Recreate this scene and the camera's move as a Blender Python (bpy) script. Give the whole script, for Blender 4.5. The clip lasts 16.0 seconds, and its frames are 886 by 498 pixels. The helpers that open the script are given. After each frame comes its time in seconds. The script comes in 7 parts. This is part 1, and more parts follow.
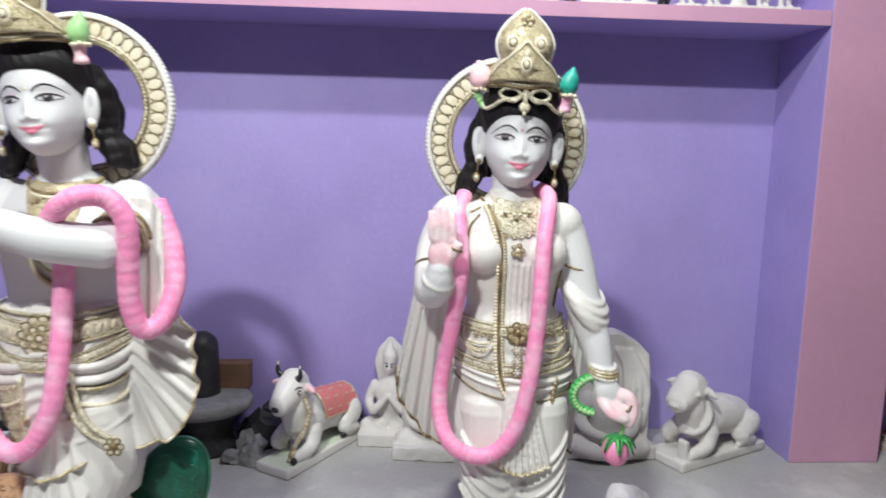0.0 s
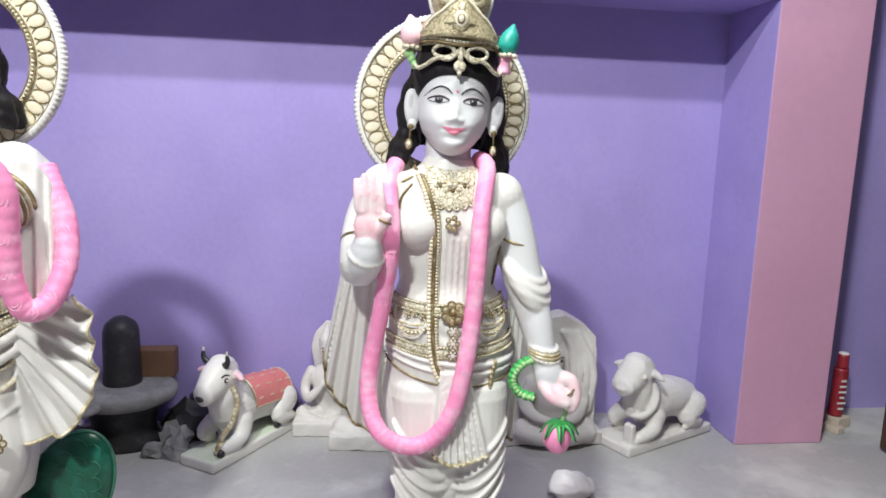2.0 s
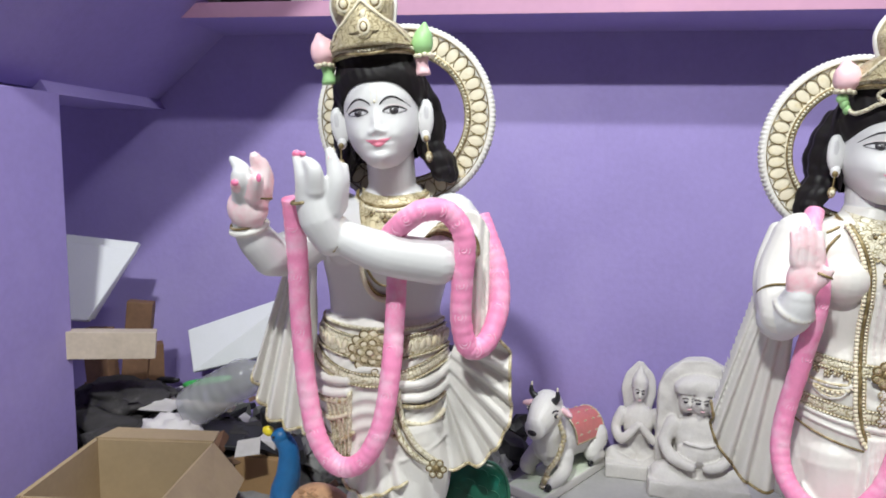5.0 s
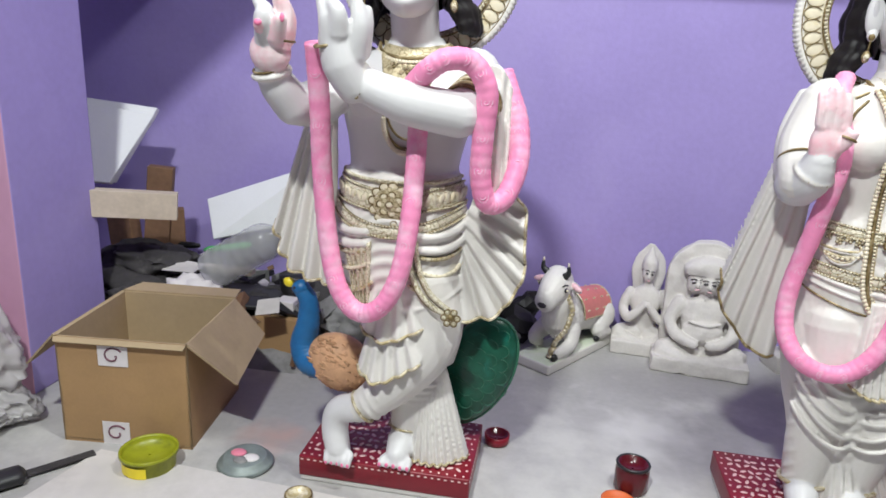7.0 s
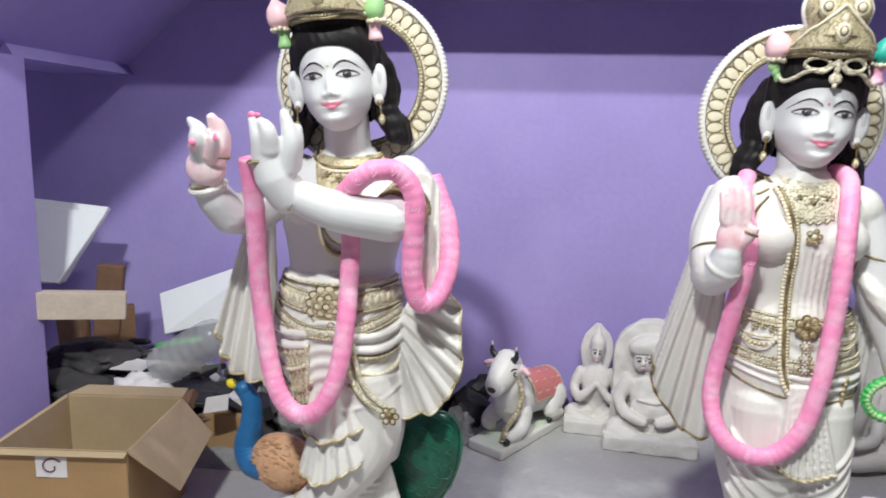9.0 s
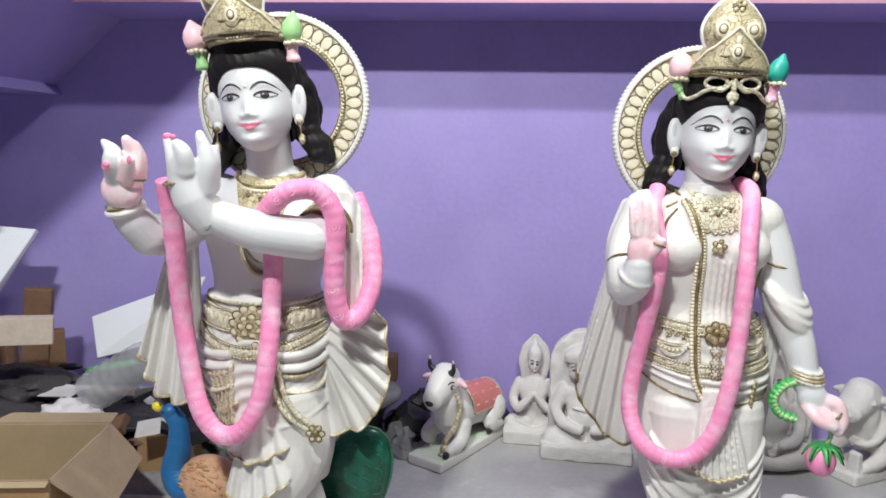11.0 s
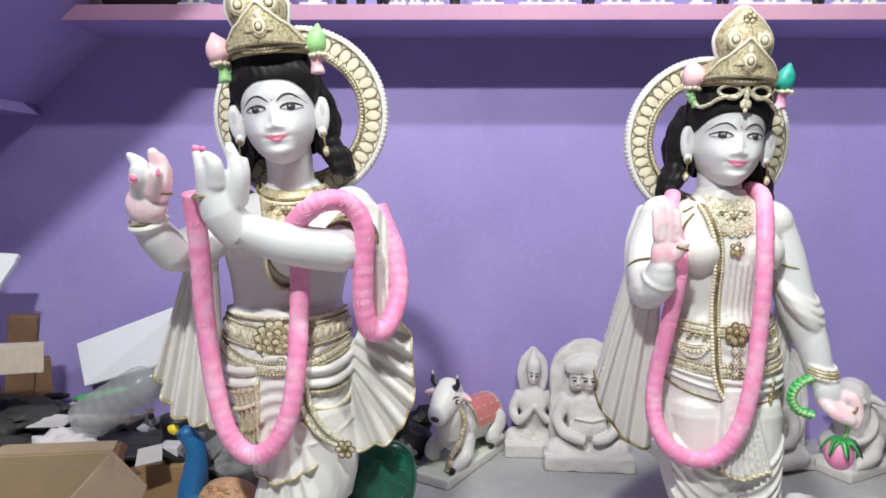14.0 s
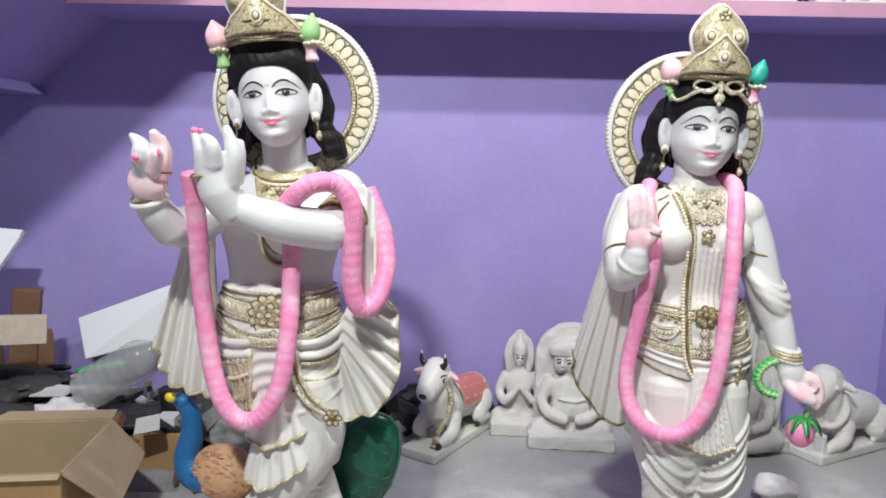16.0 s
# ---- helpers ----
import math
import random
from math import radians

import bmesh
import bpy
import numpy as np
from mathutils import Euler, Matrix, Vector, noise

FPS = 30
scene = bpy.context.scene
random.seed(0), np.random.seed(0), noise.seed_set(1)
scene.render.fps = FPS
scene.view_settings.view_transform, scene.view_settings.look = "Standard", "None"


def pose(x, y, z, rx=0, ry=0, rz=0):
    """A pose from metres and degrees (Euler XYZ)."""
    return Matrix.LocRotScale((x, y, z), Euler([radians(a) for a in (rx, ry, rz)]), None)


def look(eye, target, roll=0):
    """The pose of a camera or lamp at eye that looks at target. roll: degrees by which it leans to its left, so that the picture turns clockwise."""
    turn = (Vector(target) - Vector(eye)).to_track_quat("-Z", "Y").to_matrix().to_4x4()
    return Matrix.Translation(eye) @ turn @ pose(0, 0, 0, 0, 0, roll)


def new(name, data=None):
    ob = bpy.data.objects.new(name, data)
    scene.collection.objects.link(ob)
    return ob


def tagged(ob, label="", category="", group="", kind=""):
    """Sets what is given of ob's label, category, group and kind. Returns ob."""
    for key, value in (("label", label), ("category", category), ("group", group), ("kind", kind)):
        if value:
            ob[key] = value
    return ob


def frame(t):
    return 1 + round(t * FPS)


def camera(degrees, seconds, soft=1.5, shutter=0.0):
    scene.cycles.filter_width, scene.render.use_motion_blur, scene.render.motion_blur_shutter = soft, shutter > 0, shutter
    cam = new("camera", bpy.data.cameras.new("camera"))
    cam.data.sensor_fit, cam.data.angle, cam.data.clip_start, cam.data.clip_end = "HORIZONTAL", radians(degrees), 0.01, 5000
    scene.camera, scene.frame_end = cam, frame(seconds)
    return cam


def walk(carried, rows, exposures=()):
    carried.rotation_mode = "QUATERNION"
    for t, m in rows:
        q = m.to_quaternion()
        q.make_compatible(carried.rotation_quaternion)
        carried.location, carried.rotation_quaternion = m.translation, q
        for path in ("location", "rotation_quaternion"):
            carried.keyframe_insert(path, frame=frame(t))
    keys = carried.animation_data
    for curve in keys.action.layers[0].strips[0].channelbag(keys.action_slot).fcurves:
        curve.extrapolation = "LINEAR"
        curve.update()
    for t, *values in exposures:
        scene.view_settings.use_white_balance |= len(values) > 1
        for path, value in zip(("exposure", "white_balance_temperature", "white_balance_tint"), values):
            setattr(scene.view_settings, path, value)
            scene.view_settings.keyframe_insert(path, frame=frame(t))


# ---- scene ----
from mathutils.bvhtree import BVHTree

cam = camera(66.7, 16.0, soft=1.7, shutter=0.5)
PATH = [
    (0, (-0.022, 0.897, 0.886), (0.099, 2.874, 0.604), 1.3),
    (0.5, (0.018, 0.958, 0.864), (0.225, 2.927, 0.576), 0.8),
    (1, (0.027, 0.977, 0.86), (0.267, 2.939, 0.553), 1.3),
    (1.5, (0.024, 0.978, 0.858), (0.271, 2.94, 0.556), 1.6),
    (2, (0.029, 0.988, 0.85), (0.282, 2.947, 0.533), 1.9),
    (2.5, (0.009, 0.991, 0.851), (0.26, 2.95, 0.538), 1.7),
    (3, (-0.087, 0.994, 0.864), (0.019, 2.972, 0.592), 2.6),
    (3.5, (-0.207, 0.991, 0.887), (-0.296, 2.974, 0.643), 1.3),
    (4, (-0.298, 0.992, 0.894), (-0.504, 2.972, 0.705), -0.6),
    (4.2, (-0.324, 0.991, 0.893), (-0.558, 2.967, 0.695), -0.6),
    (6.3, (-0.353, 0.944, 0.83), (-0.679, 2.862, 0.366), 2.7),
    (6.5, (-0.349, 0.946, 0.819), (-0.665, 2.854, 0.308), 2.8),
    (7, (-0.35, 0.943, 0.804), (-0.662, 2.844, 0.265), 3.0),
    (7.5, (-0.348, 0.942, 0.809), (-0.653, 2.851, 0.298), 2.5),
    (8, (-0.34, 0.935, 0.835), (-0.632, 2.874, 0.441), 1.0),
    (8.5, (-0.321, 0.93, 0.853), (-0.601, 2.879, 0.501), 0.6),
    (9, (-0.285, 0.923, 0.865), (-0.527, 2.88, 0.531), 1.5),
    (9.5, (-0.246, 0.922, 0.877), (-0.425, 2.892, 0.582), 1.5),
    (9.7, (-0.23, 0.923, 0.881), (-0.381, 2.895, 0.588), 1.2),
    (11.8, (-0.221, 0.893, 0.87), (-0.308, 2.87, 0.584), 0.5),
    (12, (-0.225, 0.89, 0.871), (-0.261, 2.874, 0.621), -0.1),
    (12.5, (-0.267, 0.896, 0.87), (-0.26, 2.885, 0.66), -1.1),
    (13, (-0.301, 0.898, 0.862), (-0.303, 2.888, 0.664), -1.4),
    (13.5, (-0.335, 0.902, 0.854), (-0.333, 2.888, 0.619), -0.5),
    (14, (-0.343, 0.9, 0.85), (-0.333, 2.887, 0.627), -0.1),
    (14.5, (-0.334, 0.902, 0.848), (-0.301, 2.887, 0.612), 0.5),
    (15, (-0.321, 0.872, 0.848), (-0.349, 2.854, 0.58), 0.7),
    (15.5, (-0.321, 0.847, 0.851), (-0.343, 2.827, 0.567), 0.7),
    (16, (-0.317, 0.837, 0.847), (-0.306, 2.82, 0.587), 1.0),
]
walk(cam, [(t, look(eye, target, roll)) for t, eye, target, roll in PATH],
     exposures=[(0.0, 0.0), (1.0, 0.09), (1.6, 0.16), (2.2, 0.20), (3.0, 0.12), (4.0, 0.0), (7.0, 0.04), (8.5, 0.06), (11.0, 0.04), (13.5, 0.06), (16.0, 0.02)])


# ---- world and lamps ----
world = bpy.data.worlds.new("world")
scene.world = world
world.use_nodes = True
world.node_tree.nodes["Background"].inputs[0].default_value = (0.9, 0.95, 1.0, 1)
world.node_tree.nodes["Background"].inputs[1].default_value = 0.002
scene.view_settings.exposure = 0.0


def tube_lamp(name, eye, target, watts, long, wide, colour):
    data = bpy.data.lights.new(name, "AREA")
    data.shape, data.size, data.size_y, data.energy, data.color = "RECTANGLE", long, wide, watts, colour
    ob = new(name, data)
    ob.matrix_world = look(eye, target)
    return ob


tube_lamp("lamp_front", (-0.75, 0.42, 2.60), (-0.3, 2.5, 0.6), 64, 0.20, 0.08, (0.955, 1.0, 0.975))
tube_lamp("lamp_middle", (0.19, 1.53, 2.47), (0.05, 2.5, 0.4), 27, 0.50, 0.06, (0.955, 1.0, 0.975))
# added weak fill with no real source behind it
tube_lamp("fill_back", (0.4, -0.9, 2.5), (0.2, 0.9, 0.4), 0.9, 1.2, 0.3, (0.955, 1.0, 0.975))


# ---- materials ----
def material(name, colour, rough=0.6, metal=0.0, vary=0.12, scale=6.0, bump=0.15, fine=80.0, stain=None, stain_at=(0.55, 0.75), stain_scale=2.0,
             random_piece=0.0, spec=0.5, depth=0.002):
    """Principled surface with two scales of variation, an optional second colour in blotches and a fine bump."""
    m = bpy.data.materials.new(name)
    m.use_nodes = True
    nt = m.node_tree
    b = nt.nodes["Principled BSDF"]
    tc = nt.nodes.new("ShaderNodeTexCoord")
    n1, n2 = nt.nodes.new("ShaderNodeTexNoise"), nt.nodes.new("ShaderNodeTexNoise")
    n1.inputs["Scale"].default_value, n1.inputs["Detail"].default_value = scale, 5
    n2.inputs["Scale"].default_value, n2.inputs["Detail"].default_value = fine, 3
    for n in (n1, n2):
        nt.links.new(tc.outputs["Object"], n.inputs["Vector"])
    mul = nt.nodes.new("ShaderNodeMath")
    mul.operation = "ADD"
    half = nt.nodes.new("ShaderNodeMath")
    half.operation, half.inputs[1].default_value = "MULTIPLY", 0.5
    nt.links.new(n2.outputs["Fac"], half.inputs[0])
    nt.links.new(n1.outputs["Fac"], mul.inputs[0])
    nt.links.new(half.outputs[0], mul.inputs[1])
    ramp = nt.nodes.new("ShaderNodeMapRange")
    ramp.inputs["From Min"].default_value, ramp.inputs["From Max"].default_value = 0.45, 1.05
    ramp.inputs["To Min"].default_value, ramp.inputs["To Max"].default_value = 1 - vary, 1 + vary
    nt.links.new(mul.outputs[0], ramp.inputs["Value"])
    hsv = nt.nodes.new("ShaderNodeHueSaturation")
    hsv.inputs["Color"].default_value = (*colour, 1)
    nt.links.new(ramp.outputs[0], hsv.inputs["Value"])
    out = hsv.outputs[0]
    if stain:
        n3 = nt.nodes.new("ShaderNodeTexNoise")
        n3.inputs["Scale"].default_value, n3.inputs["Detail"].default_value, n3.inputs["Roughness"].default_value = stain_scale, 6, 0.62
        nt.links.new(tc.outputs["Object"], n3.inputs["Vector"])
        sr = nt.nodes.new("ShaderNodeMapRange")
        sr.inputs["From Min"].default_value, sr.inputs["From Max"].default_value = stain_at
        nt.links.new(n3.outputs["Fac"], sr.inputs["Value"])
        mix = nt.nodes.new("ShaderNodeMixRGB")
        mix.inputs[2].default_value = (*stain, 1)
        nt.links.new(sr.outputs[0], mix.inputs[0])
        nt.links.new(out, mix.inputs[1])
        out = mix.outputs[0]
    nt.links.new(out, b.inputs["Base Color"])
    b.inputs["Roughness"].default_value, b.inputs["Metallic"].default_value = rough, metal
    b.inputs["Specular IOR Level"].default_value = spec
    rr = nt.nodes.new("ShaderNodeMapRange")
    rr.inputs["To Min"].default_value, rr.inputs["To Max"].default_value = max(0.05, rough - 0.1), min(1, rough + 0.12)
    nt.links.new(n1.outputs["Fac"], rr.inputs["Value"])
    nt.links.new(rr.outputs[0], b.inputs["Roughness"])
    if bump:
        bp = nt.nodes.new("ShaderNodeBump")
        bp.inputs["Strength"].default_value, bp.inputs["Distance"].default_value = bump, depth
        nt.links.new(mul.outputs[0], bp.inputs["Height"])
        nt.links.new(bp.outputs[0], b.inputs["Normal"])
    return m


PURPLE = material("purple_paint", (0.36, 0.29, 0.61), 0.62, vary=0.09, scale=3.5, fine=60, bump=0.45, depth=0.003, stain=(0.43, 0.36, 0.66), stain_at=(0.5, 0.8), stain_scale=1.6, spec=0.3)
PINKWALL = material("pink_paint", (0.57, 0.31, 0.45), 0.62, vary=0.06, scale=3, fine=50, bump=0.3, stain=(0.66, 0.36, 0.48), spec=0.3)
# for the unseen walls, kept dark so that they bounce little light
DIMWALL = material("dimmed_wall", (0.30, 0.29, 0.31), 0.7, vary=0.05, bump=0.2)
CEMENT = material("floor_cement", (0.42, 0.41, 0.405), 0.5, vary=0.12, scale=4, fine=60, bump=0.25, stain=(0.58, 0.57, 0.545), stain_at=(0.48, 0.66), stain_scale=4.2)


def spill_or_shade(m, at, radius, colour):
    """A patch with a ragged edge on a surface material, for spilt powder and for painted shade; at is in the object's
    own coordinates.
    """
    nt = m.node_tree
    b = nt.nodes["Principled BSDF"]
    old = b.inputs["Base Color"].links[0].from_socket
    tc, nz = nt.nodes.new("ShaderNodeTexCoord"), nt.nodes.new("ShaderNodeTexNoise")
    nz.inputs["Scale"].default_value = 14
    d = nt.nodes.new("ShaderNodeVectorMath")
    d.operation = "DISTANCE"
    d.inputs[1].default_value = at
    nt.links.new(tc.outputs["Object"], d.inputs[0])
    nt.links.new(tc.outputs["Object"], nz.inputs["Vector"])
    add = nt.nodes.new("ShaderNodeMath")
    add.operation = "MULTIPLY_ADD"
    add.inputs[1].default_value = radius * 1.6
    nt.links.new(nz.outputs["Fac"], add.inputs[0])
    nt.links.new(d.outputs["Value"], add.inputs[2])
    r = nt.nodes.new("ShaderNodeMapRange")
    r.inputs["From Min"].default_value, r.inputs["From Max"].default_value = radius * 1.75, radius * 0.9
    r.inputs["To Max"].default_value = 0.7
    nt.links.new(add.outputs[0], r.inputs["Value"])
    mix = nt.nodes.new("ShaderNodeMixRGB")
    mix.inputs[2].default_value = (*colour, 1)
    nt.links.new(r.outputs[0], mix.inputs[0])
    nt.links.new(old, mix.inputs[1])
    nt.links.new(mix.outputs[0], b.inputs["Base Color"])


spill_or_shade(CEMENT, (-0.90, 1.57, 0.12), 0.09, (0.62, 0.40, 0.35))
spill_or_shade(CEMENT, (-0.10, 1.80, 0.12), 0.16, (0.70, 0.69, 0.67))
# the consort statue's cast shadow, painted into the cement as a dark patch
spill_or_shade(CEMENT, (0.25, 2.02, 0.12), 0.10, (0.34, 0.33, 0.34))
# unseen ceiling, darkened to limit the bounce
CEILING = material("dimmed_ceiling", (0.36, 0.35, 0.37), 0.8, vary=0.04, bump=0.1)
MARBLE = material("white_marble", (0.735, 0.712, 0.675), 0.44, vary=0.05, scale=9, fine=120, bump=0.06, depth=0.001, stain=(0.74, 0.70, 0.66), stain_at=(0.52, 0.8), stain_scale=8)
RAWSTONE = material("raw_marble", (0.66, 0.63, 0.60), 0.75, vary=0.10, scale=14, fine=160, bump=0.5, depth=0.002, stain=(0.50, 0.47, 0.45), stain_at=(0.55, 0.8), stain_scale=9)
SKIN = material("polished_marble", (0.69, 0.685, 0.69), 0.46, vary=0.025, scale=8, fine=120, bump=0.03, depth=0.0008)
BLUSH = material("blush_paint", (0.88, 0.50, 0.56), 0.45, vary=0.06, scale=25, stain=(0.86, 0.72, 0.73), stain_at=(0.34, 0.62), stain_scale=26, bump=0.05)
GOLD = material("gold_paint", (0.47, 0.385, 0.215), 0.45, 0.2, vary=0.25, scale=60, fine=300, bump=0.5, depth=0.001, stain=(0.70, 0.64, 0.51), stain_at=(0.44, 0.62), stain_scale=90)
OLDGOLD = material("dark_gold_line", (0.20, 0.145, 0.062), 0.5, 0.3, vary=0.3, scale=70, stain=(0.58, 0.48, 0.28), stain_at=(0.50, 0.68), stain_scale=60)
CREAM = material("cream_paint", (0.76, 0.69, 0.53), 0.42, vary=0.08, scale=40, bump=0.15, stain=(0.66, 0.54, 0.30), stain_at=(0.56, 0.76), stain_scale=45)
PINK = material("pink_garland", (0.90, 0.29, 0.51), 0.5, vary=0.08, scale=40, fine=220, bump=0.45, depth=0.0015, stain=(0.91, 0.57, 0.71), stain_at=(0.46, 0.72), stain_scale=19)
HOTPINK = material("nail_pink", (0.88, 0.22, 0.40), 0.35, vary=0.05)
HAIR = material("black_hair", (0.010, 0.008, 0.009), 0.5, vary=0.4, scale=30, bump=0.4, spec=0.3)
LINE = material("paint_line", (0.035, 0.03, 0.035), 0.5, vary=0.1)
EYEWHITE_EARSHADE = material("eye_white_ear_shade", (0.56, 0.55, 0.57), 0.35, vary=0.03)
IRIS = material("eye_grey", (0.06, 0.055, 0.06), 0.3, vary=0.1)
LIPS = material("lip_paint", (0.78, 0.24, 0.33), 0.35, vary=0.06)
GREEN = material("leaf_green", (0.06, 0.42, 0.10), 0.4, vary=0.2, scale=40)
PALEGREEN = material("pale_green", (0.34, 0.60, 0.26), 0.45, vary=0.1, scale=30)
TEAL = material("teal_paint", (0.02, 0.36, 0.29), 0.4, vary=0.15, scale=40)
SALMON = material("salmon_pink", (0.88, 0.56, 0.60), 0.42, vary=0.05, scale=30)
PEADARK = material("peacock_brown", (0.47, 0.275, 0.15), 0.6, vary=0.2, scale=40, bump=0.2)
PEABLUE = material("peacock_blue", (0.012, 0.13, 0.33), 0.45, vary=0.2, scale=30, bump=0.3)
PEATAN = material("peacock_tan", (0.60, 0.34, 0.19), 0.6, vary=0.2, scale=30, stain=(0.38, 0.19, 0.10), stain_at=(0.55, 0.7), stain_scale=60)
PINKLIGHT = material("pale_pink_garland", (0.90, 0.46, 0.64), 0.45, vary=0.08, scale=60, fine=200, bump=0.25, depth=0.001, stain=(0.90, 0.62, 0.74), stain_at=(0.45, 0.65), stain_scale=90)
PEAGREEN = material("peacock_green", (0.005, 0.085, 0.050), 0.35, vary=0.35, scale=30, stain=(0.01, 0.16, 0.12), stain_scale=24)
PEAEDGE = material("peacock_scale_edge", (0.03, 0.14, 0.085), 0.4, vary=0.2, scale=40)
YELLOW = material("yellow_paint", (0.85, 0.68, 0.03), 0.4, vary=0.1)
RED = material("maroon_paint", (0.22, 0.010, 0.022), 0.35, vary=0.12, scale=20)
PETALS = material("petal_white", (0.80, 0.58, 0.56), 0.5, vary=0.1)
BULLRED = material("bull_cloth_red", (0.66, 0.20, 0.19), 0.4, vary=0.1, scale=30)
BLACK = material("black_stone", (0.022, 0.021, 0.023), 0.5, vary=0.4, scale=20, bump=0.4, stain=(0.10, 0.10, 0.105), stain_at=(0.58, 0.85), stain_scale=18)
DUSTY = material("dusty_grey", (0.23, 0.225, 0.225), 0.8, vary=0.3, scale=18, bump=0.5, stain=(0.36, 0.35, 0.34), stain_at=(0.5, 0.75), stain_scale=12)
DARKCLOTH = material("dark_cloth", (0.042, 0.038, 0.040), 0.85, vary=0.3, scale=30, bump=0.5, stain=(0.14, 0.13, 0.13), stain_scale=12)
CARD = material("cardboard", (0.40, 0.245, 0.115), 0.75, vary=0.08, scale=12, fine=150, bump=0.2, stain=(0.32, 0.19, 0.09), stain_at=(0.55, 0.85), stain_scale=7)
CARDIN = material("cardboard_inside", (0.44, 0.33, 0.20), 0.8, vary=0.08, scale=12, bump=0.2)
PAPER = material("white_paper", (0.74, 0.70, 0.70), 0.7, vary=0.06)
PRINT = material("label_print", (0.16, 0.05, 0.08), 0.6, vary=0.05)
FOAM = material("white_foam", (0.82, 0.83, 0.85), 0.7, vary=0.04, fine=200, bump=0.3)
WOOD = material("pale_wood", (0.56, 0.47, 0.38), 0.7, vary=0.15, scale=10, bump=0.3)
BROWNWOOD = material("brown_wood", (0.17, 0.09, 0.05), 0.7, vary=0.3, scale=14, bump=0.3)
OLIVE = material("olive_plastic", (0.30, 0.32, 0.015), 0.35, vary=0.2, scale=30, stain=(0.10, 0.11, 0.01), stain_scale=20)
STEEL = material("dull_steel", (0.24, 0.28, 0.27), 0.5, 0.25, vary=0.2, scale=30)
BLACKPLASTIC = material("black_plastic", (0.02, 0.02, 0.022), 0.4, vary=0.2)
ORANGE = material("orange_lid", (0.75, 0.16, 0.05), 0.45, vary=0.1)
DARKRED = material("dark_red_paint", (0.10, 0.006, 0.012), 0.2, vary=0.2)
REDTUBE = material("red_tube", (0.28, 0.02, 0.03), 0.4, vary=0.2, scale=20)
DOORWOOD = material("door_wood", (0.07, 0.032, 0.018), 0.5, vary=0.3, scale=12, bump=0.3)


def engrave(m, line, glint, scale, width=0.07):
    """Painted engraving on a gold or cream ground: dark outlines of leaves and small rings, a pale heart in each."""
    nt = m.node_tree
    b = nt.nodes["Principled BSDF"]
    old = b.inputs["Base Color"].links[0].from_socket
    tc, nz = nt.nodes.new("ShaderNodeTexCoord"), nt.nodes.new("ShaderNodeTexNoise")
    nz.inputs["Scale"].default_value = scale * 0.6
    nt.links.new(tc.outputs["Object"], nz.inputs["Vector"])
    warp = nt.nodes.new("ShaderNodeMixRGB")
    warp.blend_type, warp.inputs[0].default_value = "ADD", 0.016
    nt.links.new(tc.outputs["Object"], warp.inputs[1])
    nt.links.new(nz.outputs["Color"], warp.inputs[2])
    edge, near = nt.nodes.new("ShaderNodeTexVoronoi"), nt.nodes.new("ShaderNodeTexVoronoi")
    edge.feature = "DISTANCE_TO_EDGE"
    for v in (edge, near):
        v.inputs["Scale"].default_value = scale
        nt.links.new(warp.outputs[0], v.inputs["Vector"])
    lr = nt.nodes.new("ShaderNodeMapRange")
    lr.inputs["From Min"].default_value, lr.inputs["From Max"].default_value = width * 1.4, width * 0.5
    nt.links.new(edge.outputs["Distance"], lr.inputs["Value"])
    ring = nt.nodes.new("ShaderNodeMath")
    ring.operation = "COMPARE"
    ring.inputs[1].default_value, ring.inputs[2].default_value = 0.24, 0.035
    nt.links.new(near.outputs["Distance"], ring.inputs[0])
    both = nt.nodes.new("ShaderNodeMath")
    both.operation = "MAXIMUM"
    nt.links.new(lr.outputs[0], both.inputs[0])
    nt.links.new(ring.outputs[0], both.inputs[1])
    heart = nt.nodes.new("ShaderNodeMapRange")
    heart.inputs["From Min"].default_value, heart.inputs["From Max"].default_value = 0.30, 0.12
    heart.inputs["To Max"].default_value = 0.8
    nt.links.new(near.outputs["Distance"], heart.inputs["Value"])
    m1, m2 = nt.nodes.new("ShaderNodeMixRGB"), nt.nodes.new("ShaderNodeMixRGB")
    m1.inputs[2].default_value, m2.inputs[2].default_value = (*glint, 1), (*line, 1)
    nt.links.new(heart.outputs[0], m1.inputs[0])
    nt.links.new(old, m1.inputs[1])
    soft = nt.nodes.new("ShaderNodeMath")
    soft.operation, soft.inputs[1].default_value = "MULTIPLY", 0.85
    nt.links.new(both.outputs[0], soft.inputs[0])
    nt.links.new(soft.outputs[0], m2.inputs[0])
    nt.links.new(m1.outputs[0], m2.inputs[1])
    nt.links.new(m2.outputs[0], b.inputs["Base Color"])
    bp = nt.nodes.new("ShaderNodeBump")
    bp.invert = True
    bp.inputs["Strength"].default_value, bp.inputs["Distance"].default_value = 0.8, 0.002
    nt.links.new(both.outputs[0], bp.inputs["Height"])
    nt.links.new(bp.outputs[0], b.inputs["Normal"])
    return m


ENGOLD = engrave(material("engraved_gold", (0.58, 0.50, 0.32), 0.42, 0.15, vary=0.15, scale=50), (0.30, 0.225, 0.11), (0.72, 0.66, 0.52), 112, 0.042)
ENCREAM = engrave(material("engraved_cream", (0.74, 0.69, 0.54), 0.42, 0.05, vary=0.08, scale=50), (0.36, 0.28, 0.13), (0.78, 0.75, 0.66), 105, 0.05)


